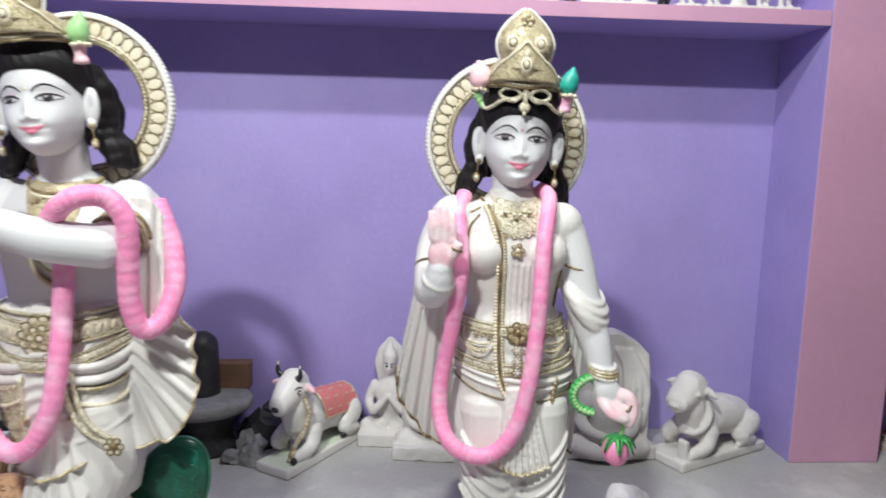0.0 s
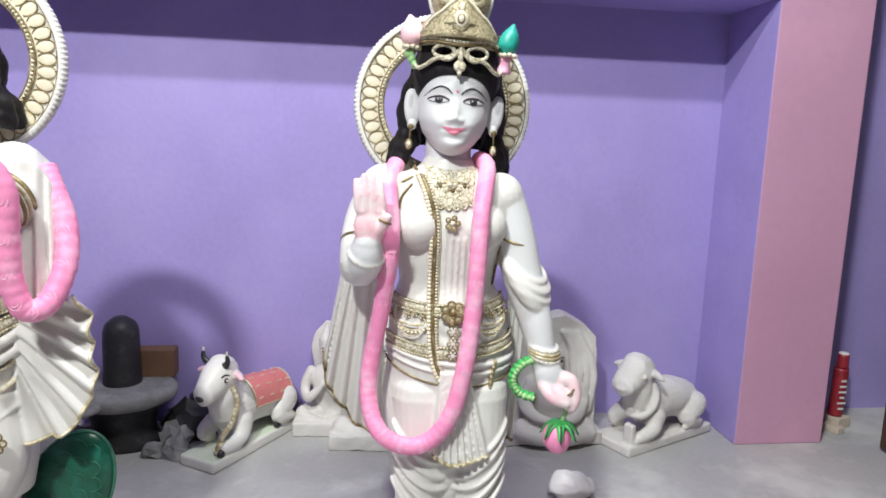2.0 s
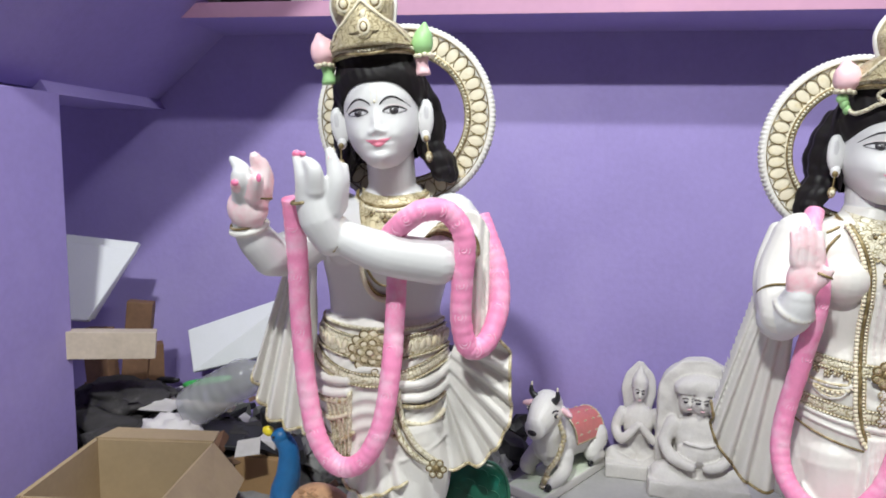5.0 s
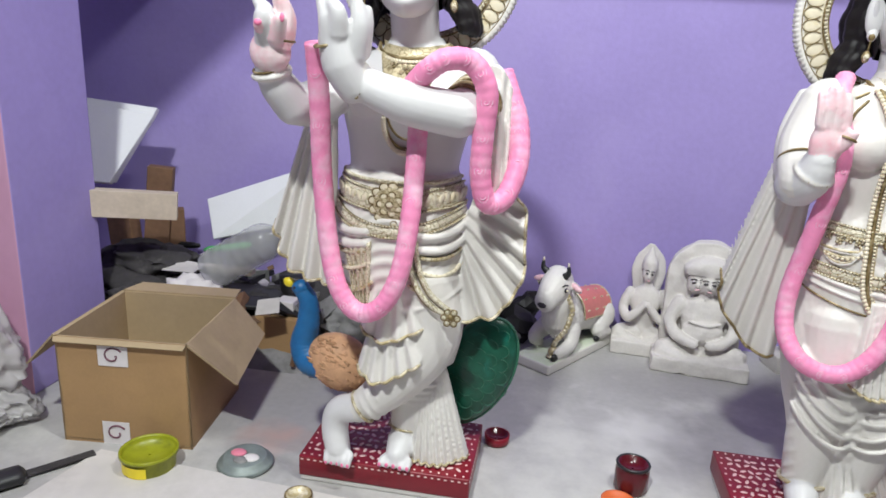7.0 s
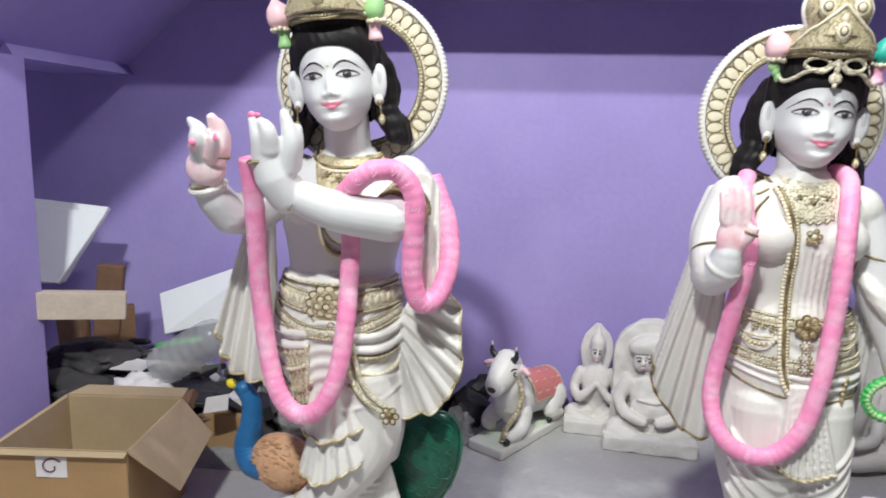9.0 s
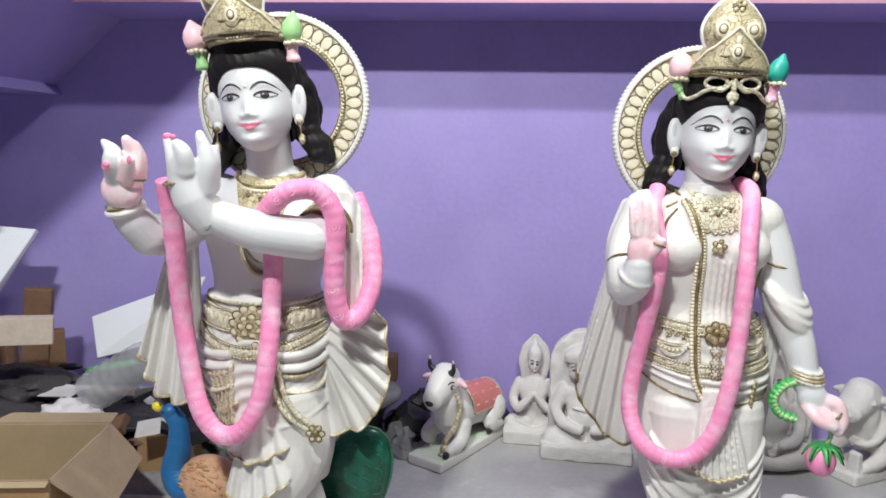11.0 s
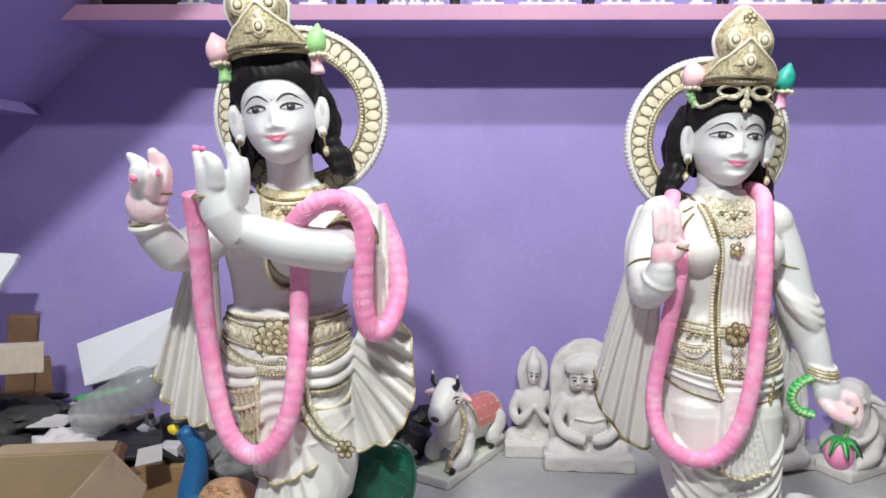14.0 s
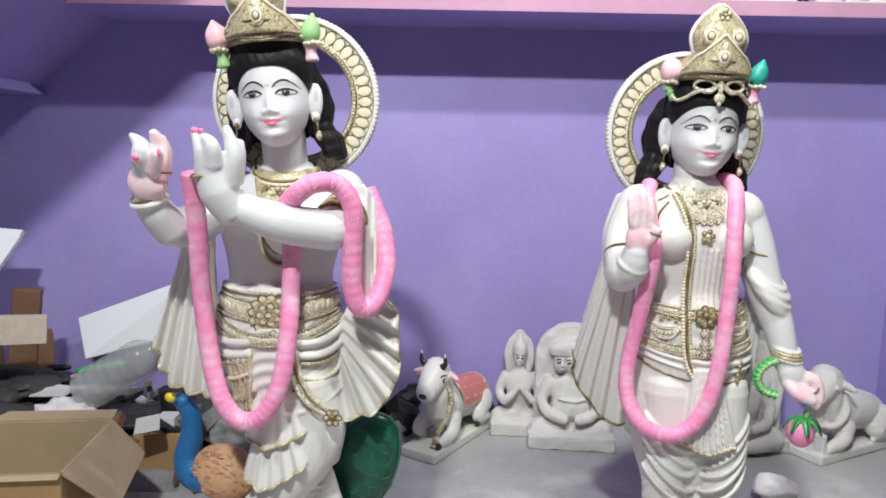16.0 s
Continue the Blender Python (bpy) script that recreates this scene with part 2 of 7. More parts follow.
def clear_film(name, tint, alpha):
    m = bpy.data.materials.new(name)
    m.use_nodes = True
    b = m.node_tree.nodes["Principled BSDF"]
    b.inputs["Base Color"].default_value = (*tint, 1)
    b.inputs["Roughness"].default_value = 0.25
    b.inputs["Alpha"].default_value = alpha
    return m


FILM = clear_film("clear_plastic_film", (0.62, 0.60, 0.60), 0.6)
BOTTLEPLASTIC = clear_film("clear_bottle_plastic", (0.60, 0.61, 0.61), 0.42)
SHEET = material("dusty_board", (0.60, 0.57, 0.55), 0.7, vary=0.1, scale=9, bump=0.2, stain=(0.50, 0.48, 0.47), stain_scale=5)
TINTED = material("green_tinted_marble", (0.66, 0.73, 0.58), 0.5, vary=0.08, scale=20, stain=(0.76, 0.76, 0.70), stain_at=(0.45, 0.65), stain_scale=14)


# ---- building helpers ----
def box_bm(bm, x0, x1, y0, y1, z0, z1, mi=0, m=None, bevel=0.0):
    r = bmesh.ops.create_cube(bm, size=1.0)
    vs = r["verts"]
    bmesh.ops.scale(bm, verts=vs, vec=(x1 - x0, y1 - y0, z1 - z0))
    bmesh.ops.translate(bm, verts=vs, vec=((x0 + x1) / 2, (y0 + y1) / 2, (z0 + z1) / 2))
    if m is not None:
        bmesh.ops.transform(bm, matrix=m, verts=vs)
    fs = list({f for v in vs for f in v.link_faces})
    for f in fs:
        f.material_index = mi
    if bevel:
        es = list({e for f in fs for e in f.edges})
        rb = bmesh.ops.bevel(bm, geom=es, offset=bevel, segments=2, affect="EDGES", profile=0.6)
        for f in rb["faces"]:
            f.material_index = mi
    return fs


def finish(name, bm, mats, at=(0, 0, 0), smooth=True, parent=None, sharp=40):
    """One mesh object from a bmesh in world coordinates, its origin at the given place."""
    bmesh.ops.recalc_face_normals(bm, faces=bm.faces)
    bmesh.ops.translate(bm, verts=bm.verts, vec=[-c for c in at])
    me = bpy.data.meshes.new(name)
    for f in bm.faces:
        f.smooth = smooth
    if smooth:
        for e in bm.edges:
            if len(e.link_faces) == 2 and e.calc_face_angle(0) > radians(sharp):
                e.smooth = False
    bm.to_mesh(me)
    bm.free()
    for m in mats if isinstance(mats, (list, tuple)) else [mats]:
        me.materials.append(m)
    ob = new(name, me)
    ob.location = at
    if parent:
        ob.parent = parent
        ob.matrix_parent_inverse = Matrix.Translation(parent.location).inverted()
    return ob


def thing(name, at, label, category, group="", kind=""):
    e = new(name)
    e.location = at
    e.empty_display_size = 0.05
    return tagged(e, label, category, group, kind)


def part(name, bm, mats, parent, label="", smooth=True, sharp=40):
    base = parent.location if not parent.parent else parent.parent.location
    ob = finish(name, bm, mats, at=tuple(base), smooth=smooth, sharp=sharp)
    ob.location = (0, 0, 0)
    ob.parent = parent
    return tagged(ob, label) if label else ob


def slab(name, x0, x1, y0, y1, z0, z1, mats, label, category, pick=None, bevel=0.0, kind="structure"):
    bm = bmesh.new()
    box_bm(bm, x0, x1, y0, y1, z0, z1, bevel=bevel)
    if pick:
        bm.normal_update()
        for f in bm.faces:
            f.material_index = pick(f.normal)
    return tagged(finish(name, bm, mats, at=((x0 + x1) / 2, (y0 + y1) / 2, z0), smooth=False), label, category, kind=kind)


# ---- the room ----
BACK = 2.97
slab("floor", -3.2, 3.2, -2.2, 3.4, -0.12, 0.0, [CEMENT], "pale grey dusty cement floor of the workshop", "floor")
slab("wall_back", -3.2, 3.2, BACK, BACK + 0.2, 0.0, 2.8, [PURPLE], "purple painted plaster wall behind the statues", "wall")
slab("wall_left", -3.2, -3.0, -2.2, BACK, 0.0, 2.8, [PURPLE], "purple painted side wall of the workshop", "wall")
# unseen right and front walls and ceiling, added to close the room
slab("wall_right", 3.0, 3.2, -2.2, BACK, 0.0, 2.8, [DIMWALL], "unseen side wall of the workshop, toned down to cut bounce", "wall")
slab("wall_front", -3.0, 3.0, -2.2, -2.0, 0.0, 2.8, [DIMWALL], "unseen wall opposite the niche, toned down to cut bounce", "wall")
slab("ceiling", -3.2, 3.2, -2.2, 3.4, 2.8, 2.95, [CEILING], "unseen ceiling, toned down to cut bounce", "ceiling")
front_pink = lambda n: 1 if n.y < -0.7 else 0
slab("pillar_right", 1.13, 1.405, 2.72, BACK, 0.0, 2.8, [PURPLE, PINKWALL], "pillar with a pink front and purple sides", "pillar", front_pink, 0.004)
slab("pillar_left", -1.78, -1.505, 2.19, 2.46, 0.0, 1.026, [PURPLE, PINKWALL], "pillar under the stairs, pink front and purple side", "pillar", front_pink, 0.004)
slab("shelf_slab", -1.42, 1.128, 2.72, BACK, 1.25, 1.29, [PURPLE, PINKWALL], "long wall shelf with a pink edge and purple underside", "shelf", lambda n: 1 if n.y < -0.7 or n.z > 0.7 else 0, 0.002)
bm = bmesh.new()
prof = [(-1.535, 1.026), (-1.575, 1.084), (-1.80, 1.084), (-1.80, 1.026)]
lo, hi = [bm.verts.new((x, 2.463, z)) for x, z in prof], [bm.verts.new((x, BACK, z)) for x, z in prof]
bm.faces.new(lo), bm.faces.new(hi[::-1])
for i in range(4):
    bm.faces.new((lo[i], hi[i], hi[(i + 1) % 4], lo[(i + 1) % 4]))
tagged(finish("beam_left", bm, [PURPLE], at=(-1.6, 2.7, 1.026), smooth=False), "purple chamfered beam under the stair soffit", "beam", kind="structure")

# stair soffit: a sloping slab over the left corner
bm = bmesh.new()
c, sn = math.cos(radians(41)), math.sin(radians(41))
a = [(-1.577, 1.040), (-1.577 + 2.3 * c, 1.040 + 2.3 * sn)]
prof = [a[0], a[1], (a[1][0] - 0.15 * sn, a[1][1] + 0.15 * c), (-2.4, 1.25), (-2.4, 1.040)]
lo = [bm.verts.new((x, 2.15, z)) for x, z in prof]
hi = [bm.verts.new((x, BACK, z)) for x, z in prof]
bm.faces.new(lo), bm.faces.new(hi[::-1])
for i in range(5):
    bm.faces.new((lo[i], hi[i], hi[(i + 1) % 5], lo[(i + 1) % 5]))
tagged(finish("stair_soffit", bm, [PURPLE], at=(-1.5, 2.5, 1.04), smooth=False), "purple sloping underside of a staircase", "staircase", kind="structure")


# ---- sculpting helpers ----
class Sculpt:
    """Gathers rings, tubes and beads into one mesh."""

    def __init__(self):
        self.v, self.f, self.m = [], [], []

    def grid(self, rows, mi, closed=True, cap=True, keep=None):
        n, base = len(rows[0]), len(self.v)
        for r in rows:
            self.v.extend(tuple(p) for p in r)
        for i in range(len(rows) - 1):
            for j in range(n if closed else n - 1):
                k = (j + 1) % n
                if keep and not keep(i, j):
                    continue
                self.f.append((base + i * n + j, base + i * n + k, base + (i + 1) * n + k, base + (i + 1) * n + j))
                self.m.append(mi(i, j) if callable(mi) else mi)
        if cap and closed:
            for i in (0, len(rows) - 1):
                self.f.append(tuple(base + i * n + j for j in range(n)))
                self.m.append(mi(i, 0) if callable(mi) else mi)

    def blob(self, c, r, mi, rot=None, n=10, rings=6, power=1.0):
        r = (r, r, r) if isinstance(r, (int, float)) else r
        rows = []
        for i in range(rings + 1):
            a = math.pi * i / rings
            s, z = max(math.sin(a), 0.02) ** power, math.cos(a)
            row = []
            for j in range(n):
                t = 2 * math.pi * j / n
                p = Vector((r[0] * s * math.cos(t), r[1] * s * math.sin(t), r[2] * z))
                if rot is not None:
                    p = rot @ p
                row.append(p + Vector(c))
            rows.append(row)
        self.grid(rows, mi)

    def loft(self, secs, mi, n=40, step=0.008, pleat=0.0, freq=14, fold=0.0, fold_freq=160.0, lean=2.0, front_only=True):
        """Elliptical sections (x, y, z, rx, ry) joined smoothly, with upright pleats or sagging cross folds."""
        secs = sorted(secs, key=lambda q: q[2])
        zs = [q[2] for q in secs]
        count = max(6, int((zs[-1] - zs[0]) / step))
        rows = []
        for i in range(count + 1):
            z = zs[0] + (zs[-1] - zs[0]) * i / count
            x, y, rx, ry = section(secs, z)
            row = []
            for j in range(n):
                t = 2 * math.pi * j / n
                k = 1.0
                k += pleat * math.cos(freq * t)
                if fold:
                    front = max(0.0, -math.sin(t)) if front_only else 1.0
                    k += fold * front * math.sin(fold_freq * (z + 0.05 * lean * math.cos(t) ** 2))
                row.append((x + rx * k * math.cos(t), y + ry * k * math.sin(t), z))
            rows.append(row)
        self.grid(rows, mi)

    def tube(self, pts, r, mi, n=10, sub=6, ripple=0.0, ripples=0, flat=1.0, closed=False, ends=True):
        path = smooth_path(pts, sub, closed)
        if ripples:
            path = smooth_path(pts, max(sub, int(ripples * 6 / len(pts))), closed)
        total, rows = len(path), []
        up = Vector((0, 0, 1))
        prev = None
        for i, p in enumerate(path):
            if closed:
                d = (path[(i + 1) % total] - path[i - 1]).normalized()
            else:
                d = (path[min(i + 1, total - 1)] - path[max(i - 1, 0)]).normalized()
            if prev is None:
                a = d.cross(up)
                if a.length < 0.1:
                    a = d.cross(Vector((0, 1, 0)))
                a.normalize()
            else:
                a = (prev - d * prev.dot(d)).normalized()
            prev = a
            b = d.cross(a)
            q = i / max(1, total - 1)
            rad = (r(q) if callable(r) else r)
            if ripples:
                rad *= 1 + ripple * abs(math.sin(math.pi * ripples * q)) - ripple * 0.6
            if ends and not closed and i in (0, total - 1):
                rad *= 0.55
            rows.append([p + a * (rad * math.cos(2 * math.pi * j / n)) + b * (rad * flat * math.sin(2 * math.pi * j / n)) for j in range(n)])
        if closed:
            rows.append(rows[0])
        self.grid(rows, mi, cap=not closed)
        return path

    def beads(self, pts, r, count, mi, closed=False, n=6, squash=1.0):
        path = smooth_path(pts, 12, closed)
        lens = [0.0]
        for p, q in zip(path, path[1:]):
            lens.append(lens[-1] + (q - p).length)
        for k in range(count):
            want = lens[-1] * (k + 0.5) / count
            i = max(0, min(len(path) - 2, next((i for i, l in enumerate(lens) if l >= want), 1) - 1))
            f = (want - lens[i]) / max(1e-6, lens[i + 1] - lens[i])
            self.blob(path[i].lerp(path[i + 1], f), (r, r * squash, r), mi, n=n, rings=4)

    def ribbon(self, pts, widths, mi, out=0.0):
        """A flat painted stroke along points that lie on a surface, its width across the stroke in the x-z plane."""
        rows = []
        for i, p in enumerate(pts):
            a, b = Vector(pts[max(0, i - 1)]), Vector(pts[min(len(pts) - 1, i + 1)])
            d = b - a
            nrm = Vector((-d.z, 0, d.x)).normalized() * widths[i] * 0.5
            rows.append([Vector(p) - nrm, Vector(p) + nrm])
        self.grid(rows, mi, closed=False)

    def drape(self, top, bottom, mi, folds=8, amp=0.008, rows=14, cols=64, thick=0.010, edge=None, sharp=1.0):
        """A hanging cloth between two curves with rounded folds that grow towards its hem."""
        tp, bp = resample(top, cols), resample(bottom, cols)
        front, back = [], []
        for i in range(rows + 1):
            f = i / rows
            fr, bk = [], []
            for j in range(cols):
                w = abs(math.sin(math.pi * folds * j / (cols - 1))) ** (1.7 * sharp)
                p = tp[j].lerp(bp[j], f)
                off = amp * (0.3 + 0.7 * f) * (w - 0.5)
                fr.append(p + Vector((0, -off - thick / 2, 0)))
                bk.append(p + Vector((0, -off * 0.6 + thick / 2, 0)))
            front.append(fr)
            back.append(bk)
        rows_all = [a + b[::-1] for a, b in zip(front, back)]
        self.grid(rows_all, mi)
        if edge is not None:
            self.tube(front[-1][::2], 0.003, edge, n=6, sub=1)

    def melt(self, kinds, voxel, smooth=3, factor=0.5):
        """Fuses all closed pieces of the given materials into one carved surface with soft joints."""
        mine = [i for i, m in enumerate(self.m) if m in kinds]
        used = sorted({v for i in mine for v in self.f[i]})
        index = {v: k for k, v in enumerate(used)}
        verts, faces = [tuple(self.v[v]) for v in used], [tuple(index[v] for v in self.f[i]) for i in mine]
        old = [self.m[i] for i in mine]
        me = bpy.data.meshes.new("raw")
        me.from_pydata(verts, [], faces)
        bm = bmesh.new()
        bm.from_mesh(me)
        bmesh.ops.recalc_face_normals(bm, faces=bm.faces)
        bm.to_mesh(me)
        bm.free()
        ob = new("raw", me)
        rm = ob.modifiers.new("remesh", "REMESH")
        rm.mode, rm.voxel_size = "VOXEL", voxel
        sm = ob.modifiers.new("smooth", "SMOOTH")
        sm.factor, sm.iterations = factor, smooth
        tree = BVHTree.FromPolygons(verts, faces)
        got = ob.evaluated_get(bpy.context.evaluated_depsgraph_get()).to_mesh()
        fv, ff = [v.co.copy() for v in got.vertices], [tuple(p.vertices) for p in got.polygons]
        keep = [i for i in range(len(self.f)) if self.m[i] not in kinds]
        self.f, self.m = [self.f[i] for i in keep], [self.m[i] for i in keep]
        base = len(self.v)
        self.v.extend(tuple(p) for p in fv)
        for f in ff:
            c = sum((fv[k] for k in f), Vector()) / len(f)
            hit = tree.find_nearest(c)
            self.f.append(tuple(base + k for k in f))
            self.m.append(old[hit[2]] if hit[2] is not None else kinds[0])
        bpy.data.objects.remove(ob)
        bpy.data.meshes.remove(me)
        live = sorted({v for f in self.f for v in f})
        index = {v: k for k, v in enumerate(live)}
        self.v = [self.v[v] for v in live]
        self.f = [tuple(index[v] for v in f) for f in self.f]

    def done(self, name, mats, at, label, category="statue", group="", turn=None, sharp=55):
        me = bpy.data.meshes.new(name)
        o = Vector(at)
        me.from_pydata([tuple(Vector(p) - o) for p in self.v], [], self.f)
        for m in mats:
            me.materials.append(m)
        me.polygons.foreach_set("material_index", self.m)
        me.polygons.foreach_set("use_smooth", [True] * len(self.f))
        bm = bmesh.new()
        bm.from_mesh(me)
        bmesh.ops.recalc_face_normals(bm, faces=bm.faces)
        bm.to_mesh(me)
        bm.free()
        ob = new(name, me)
        ob.location = at
        return tagged(ob, label, category, group)


def section(secs, z):
    """The interpolated x, y, rx, ry of a stack of sections at height z."""
    if z <= secs[0][2]:
        q = secs[0]
        return q[0], q[1], q[3], q[4]
    for i in range(len(secs) - 1):
        a, b = secs[i], secs[i + 1]
        if z <= b[2]:
            p0, p3 = secs[max(0, i - 1)], secs[min(len(secs) - 1, i + 2)]
            t = (z - a[2]) / (b[2] - a[2])
            out = []
            for k in (0, 1, 3, 4):
                m1 = (b[k] - p0[k]) / max(1e-6, b[2] - p0[2]) * (b[2] - a[2])
                m2 = (p3[k] - a[k]) / max(1e-6, p3[2] - a[2]) * (b[2] - a[2])
                h = t * t * (3 - 2 * t)
                out.append(a[k] * (1 - h) + b[k] * h + m1 * (t ** 3 - 2 * t * t + t) * 0.8 + m2 * (t ** 3 - t * t) * 0.8)
            return out
    q = secs[-1]
    return q[0], q[1], q[3], q[4]


def on_front(secs, x, z, out=0.002):
    """The point of a body's front surface at (x, z)."""
    cx, cy, rx, ry = section(secs, z)
    k = max(0.02, 1 - ((x - cx) / rx) ** 2)
    return Vector((x, cy - ry * math.sqrt(k) - out, z))


def smooth_path(pts, sub, closed=False):
    p = [Vector(q) for q in pts]
    n, out = len(p), []
    for i in range(n if closed else n - 1):
        a, b = p[i], p[(i + 1) % n]
        p0 = p[i - 1] if closed or i else a
        p3 = p[(i + 2) % n] if closed or i < n - 2 else b
        for k in range(sub):
            t = k / sub
            out.append(0.5 * (2 * a + (b - p0) * t + (2 * p0 - 5 * a + 4 * b - p3) * t * t + (3 * a - p0 - 3 * b + p3) * t ** 3))
    if not closed:
        out.append(p[-1])
    return out


def resample(pts, count):
    path = smooth_path(pts, 12)
    lens = [0.0]
    for p, q in zip(path, path[1:]):
        lens.append(lens[-1] + (q - p).length)
    out, i = [], 0
    for k in range(count):
        want = lens[-1] * k / (count - 1)
        while i < len(path) - 2 and lens[i + 1] < want:
            i += 1
        out.append(path[i].lerp(path[i + 1], min(1, (want - lens[i]) / max(1e-6, lens[i + 1] - lens[i]))))
    return out


S_MATS = [MARBLE, SKIN, BLUSH, GOLD, OLDGOLD, CREAM, PINK, HOTPINK, HAIR, LINE, EYEWHITE_EARSHADE, IRIS, LIPS, GREEN, PALEGREEN, TEAL, SALMON,
          PEABLUE, PEATAN, PEAGREEN, PEAEDGE, YELLOW, RED, PETALS, PINKLIGHT, PEADARK, ENGOLD, ENCREAM]
(MA, SK, BL, GO, OG, CR, PK, HP, HA, LN, EW, IR, LI, GR, PG, TE, SA, PB, PT, PGN, PE, YE, RD, PW, PL, CARVE, EG, EC) = range(len(S_MATS))

HEAD_W = [(-0.0880, 0.008, 0.046), (-0.0845, 0.020, 0.056), (-0.077, 0.0310, 0.0635), (-0.065, 0.0420, 0.069), (-0.048, 0.0528, 0.0705), (-0.026, 0.0600, 0.0705),
          (0.0, 0.0618, 0.070), (0.03, 0.0620, 0.070), (0.06, 0.057, 0.063), (0.085, 0.042, 0.046), (0.1, 0.014, 0.016)]
# bridge, tip and wings of the nose, sockets and eyeballs, brows, lips, smile, cheeks, chin: x, z, height, half widths
BUMPS = [(0, 0.004, 0.0014, 0.0080, 0.012), (0, -0.008, 0.0030, 0.0074, 0.010), (0, -0.018, 0.0056, 0.0074, 0.0085), (0, -0.0280, 0.0084, 0.0082, 0.0072), (0, -0.043, 0.0030, 0.016, 0.010),
         (0, -0.0435, 0.0014, 0.012, 0.0028), (0, -0.0515, 0.0024, 0.009, 0.0036), (0, -0.0470, -0.0012, 0.015, 0.0016), (0, -0.0595, -0.0022, 0.015, 0.0050), (0, -0.0710, 0.0056, 0.018, 0.011)]
for side in (-1, 1):
    BUMPS += [(side * 0.0100, -0.0305, 0.0044, 0.0050, 0.0050), (side * 0.029, 0.004, -0.0026, 0.020, 0.011), (side * 0.029, 0.0005, 0.0034, 0.015, 0.0080), (side * 0.031, 0.019, 0.0014, 0.022, 0.008),
              (side * 0.0205, -0.0445, -0.0014, 0.004, 0.004), (side * 0.034, -0.030, 0.0052, 0.019, 0.020), (side * 0.029, -0.038, 0.0016, 0.010, 0.008)]


HEAD_SECS = [(0, 0, z, w, f) for z, w, f in HEAD_W]


def head_wf(z):
    return section(HEAD_SECS, z)[2:4]


def face_point(x, z, out=0.0007):
    w, f = head_wf(z)
    y = -f * math.sqrt(max(0.0, 1 - (x / w) ** 2))
    for bx, bz, a, sx, sz in BUMPS:
        y -= a * math.exp(-((x - bx) / sx) ** 2 - ((z - bz) / sz) ** 2)
    return Vector((x, y - out, z))


def head(sc, m, hair_low, crown_lean, tikka, buds):
    """A carved head with painted face, hair, crown, ears and earrings; the origin lies between the eyes at mid depth."""
    h = Sculpt()
    # locks behind the ears, fused into one wavy mass
    for s in (-1, 1):
        for q in range(8):
            ox, oy = s * (0.048 + 0.0060 * (q % 4)), 0.028 + 0.0058 * q
            wave = 0.004 * math.sin(q * 2.1)
            h.tube([(ox - s * 0.012, oy, 0.060), (ox + s * 0.010, oy, 0.02), (ox + s * (0.016 + wave), oy + 0.004, -0.025), (ox + s * (0.014 - wave), oy, -0.055), (ox + s * (0.030 + wave) * hair_low[0], oy, -0.085),
                    (ox + s * (0.038 + wave) * hair_low[0], oy - 0.004, hair_low[1] + 0.006 * math.sin(q * 1.7))], lambda u: 0.0165 * (1 - 0.06 * u) * math.sqrt(max(0.03, 1 - u ** 8)), HA, n=10, ripple=0.16, ripples=7)
    h.melt((HA,), 0.0028, 2)
    rows = []
    turns = [math.pi + math.pi * j / 104 for j in range(104)] + [math.pi * j / 36 for j in range(36)]
    for i in range(121):
        z = -0.088 + 0.1875 * i / 120
        w, f = head_wf(z)
        row = []
        for t in turns:
            x, y = w * math.cos(t), f * math.sin(t)
            if y < 0:
                y = face_point(x, z, 0).y if abs(x) < w * 0.999 else y
            else:
                y *= 1.12
            row.append((x, y, z))
        rows.append(row)
    h.grid(rows, SK)
    # painted brows, eyes and lips
    us = [k / 14 for k in range(15)]
    for s in (-1, 1):
        arc = [face_point(s * (0.0075 + 0.045 * u), 0.0112 + 0.0118 * math.sin(math.pi * u ** 0.85) - 0.0050 * u * u) for u in us]
        h.ribbon(arc, [0.0010 + 0.0022 * math.sin(math.pi * min(1, u + 0.10)) for u in us], LN)
        lid = lambda u: 0.0002 + 0.0056 * math.sin(math.pi * u ** 0.85) ** 0.75 + 0.0008 * u
        low = lambda u: -0.0002 - 0.0036 * math.sin(math.pi * u) ** 0.9 + 0.0008 * u
        ex = lambda u: s * (0.0115 + 0.0355 * u)
        h.grid([[face_point(ex(u), low(u) + (lid(u) - low(u)) * k / 4, 0.0006) for u in us] for k in range(5)], EW, closed=False)
        h.ribbon([face_point(ex(u), lid(u), 0.0011) for u in us], [0.0014 + 0.0030 * math.sin(math.pi * min(1, 0.15 + u * 0.75)) for u in us], LN)
        h.ribbon([face_point(ex(u), low(u), 0.0010) for u in us], [0.0005 + 0.0005 * u for u in us], IR)
        h.ribbon([face_point(ex(u), lid(u) + 0.0034, 0.0008) for u in us[1:]], [0.0005] * 14, BL)
        cx, cz = s * 0.0285, 0.0012
        # iris, pupil and a small painted highlight, up and left of centre
        for rad, mi, out in ((0.0068, IR, 0.0009), (0.0028, LN, 0.0012), (0.0012, EW, 0.0015)):
            ox, oz = (-0.0016, 0.0014) if mi == EW else (0.0, 0.0)
            clip = lambda x, z: min(z, lid((abs(x) - 0.0115) / 0.0355))
            pts = [[(cx + ox + rad * q * math.cos(2 * math.pi * k / 16), cz + oz + rad * q * 0.92 * math.sin(2 * math.pi * k / 16)) for k in range(16)] for q in (0.05, 0.5, 1.0)]
            h.grid([[face_point(x, clip(x, z), out) for x, z in row] for row in pts], mi)
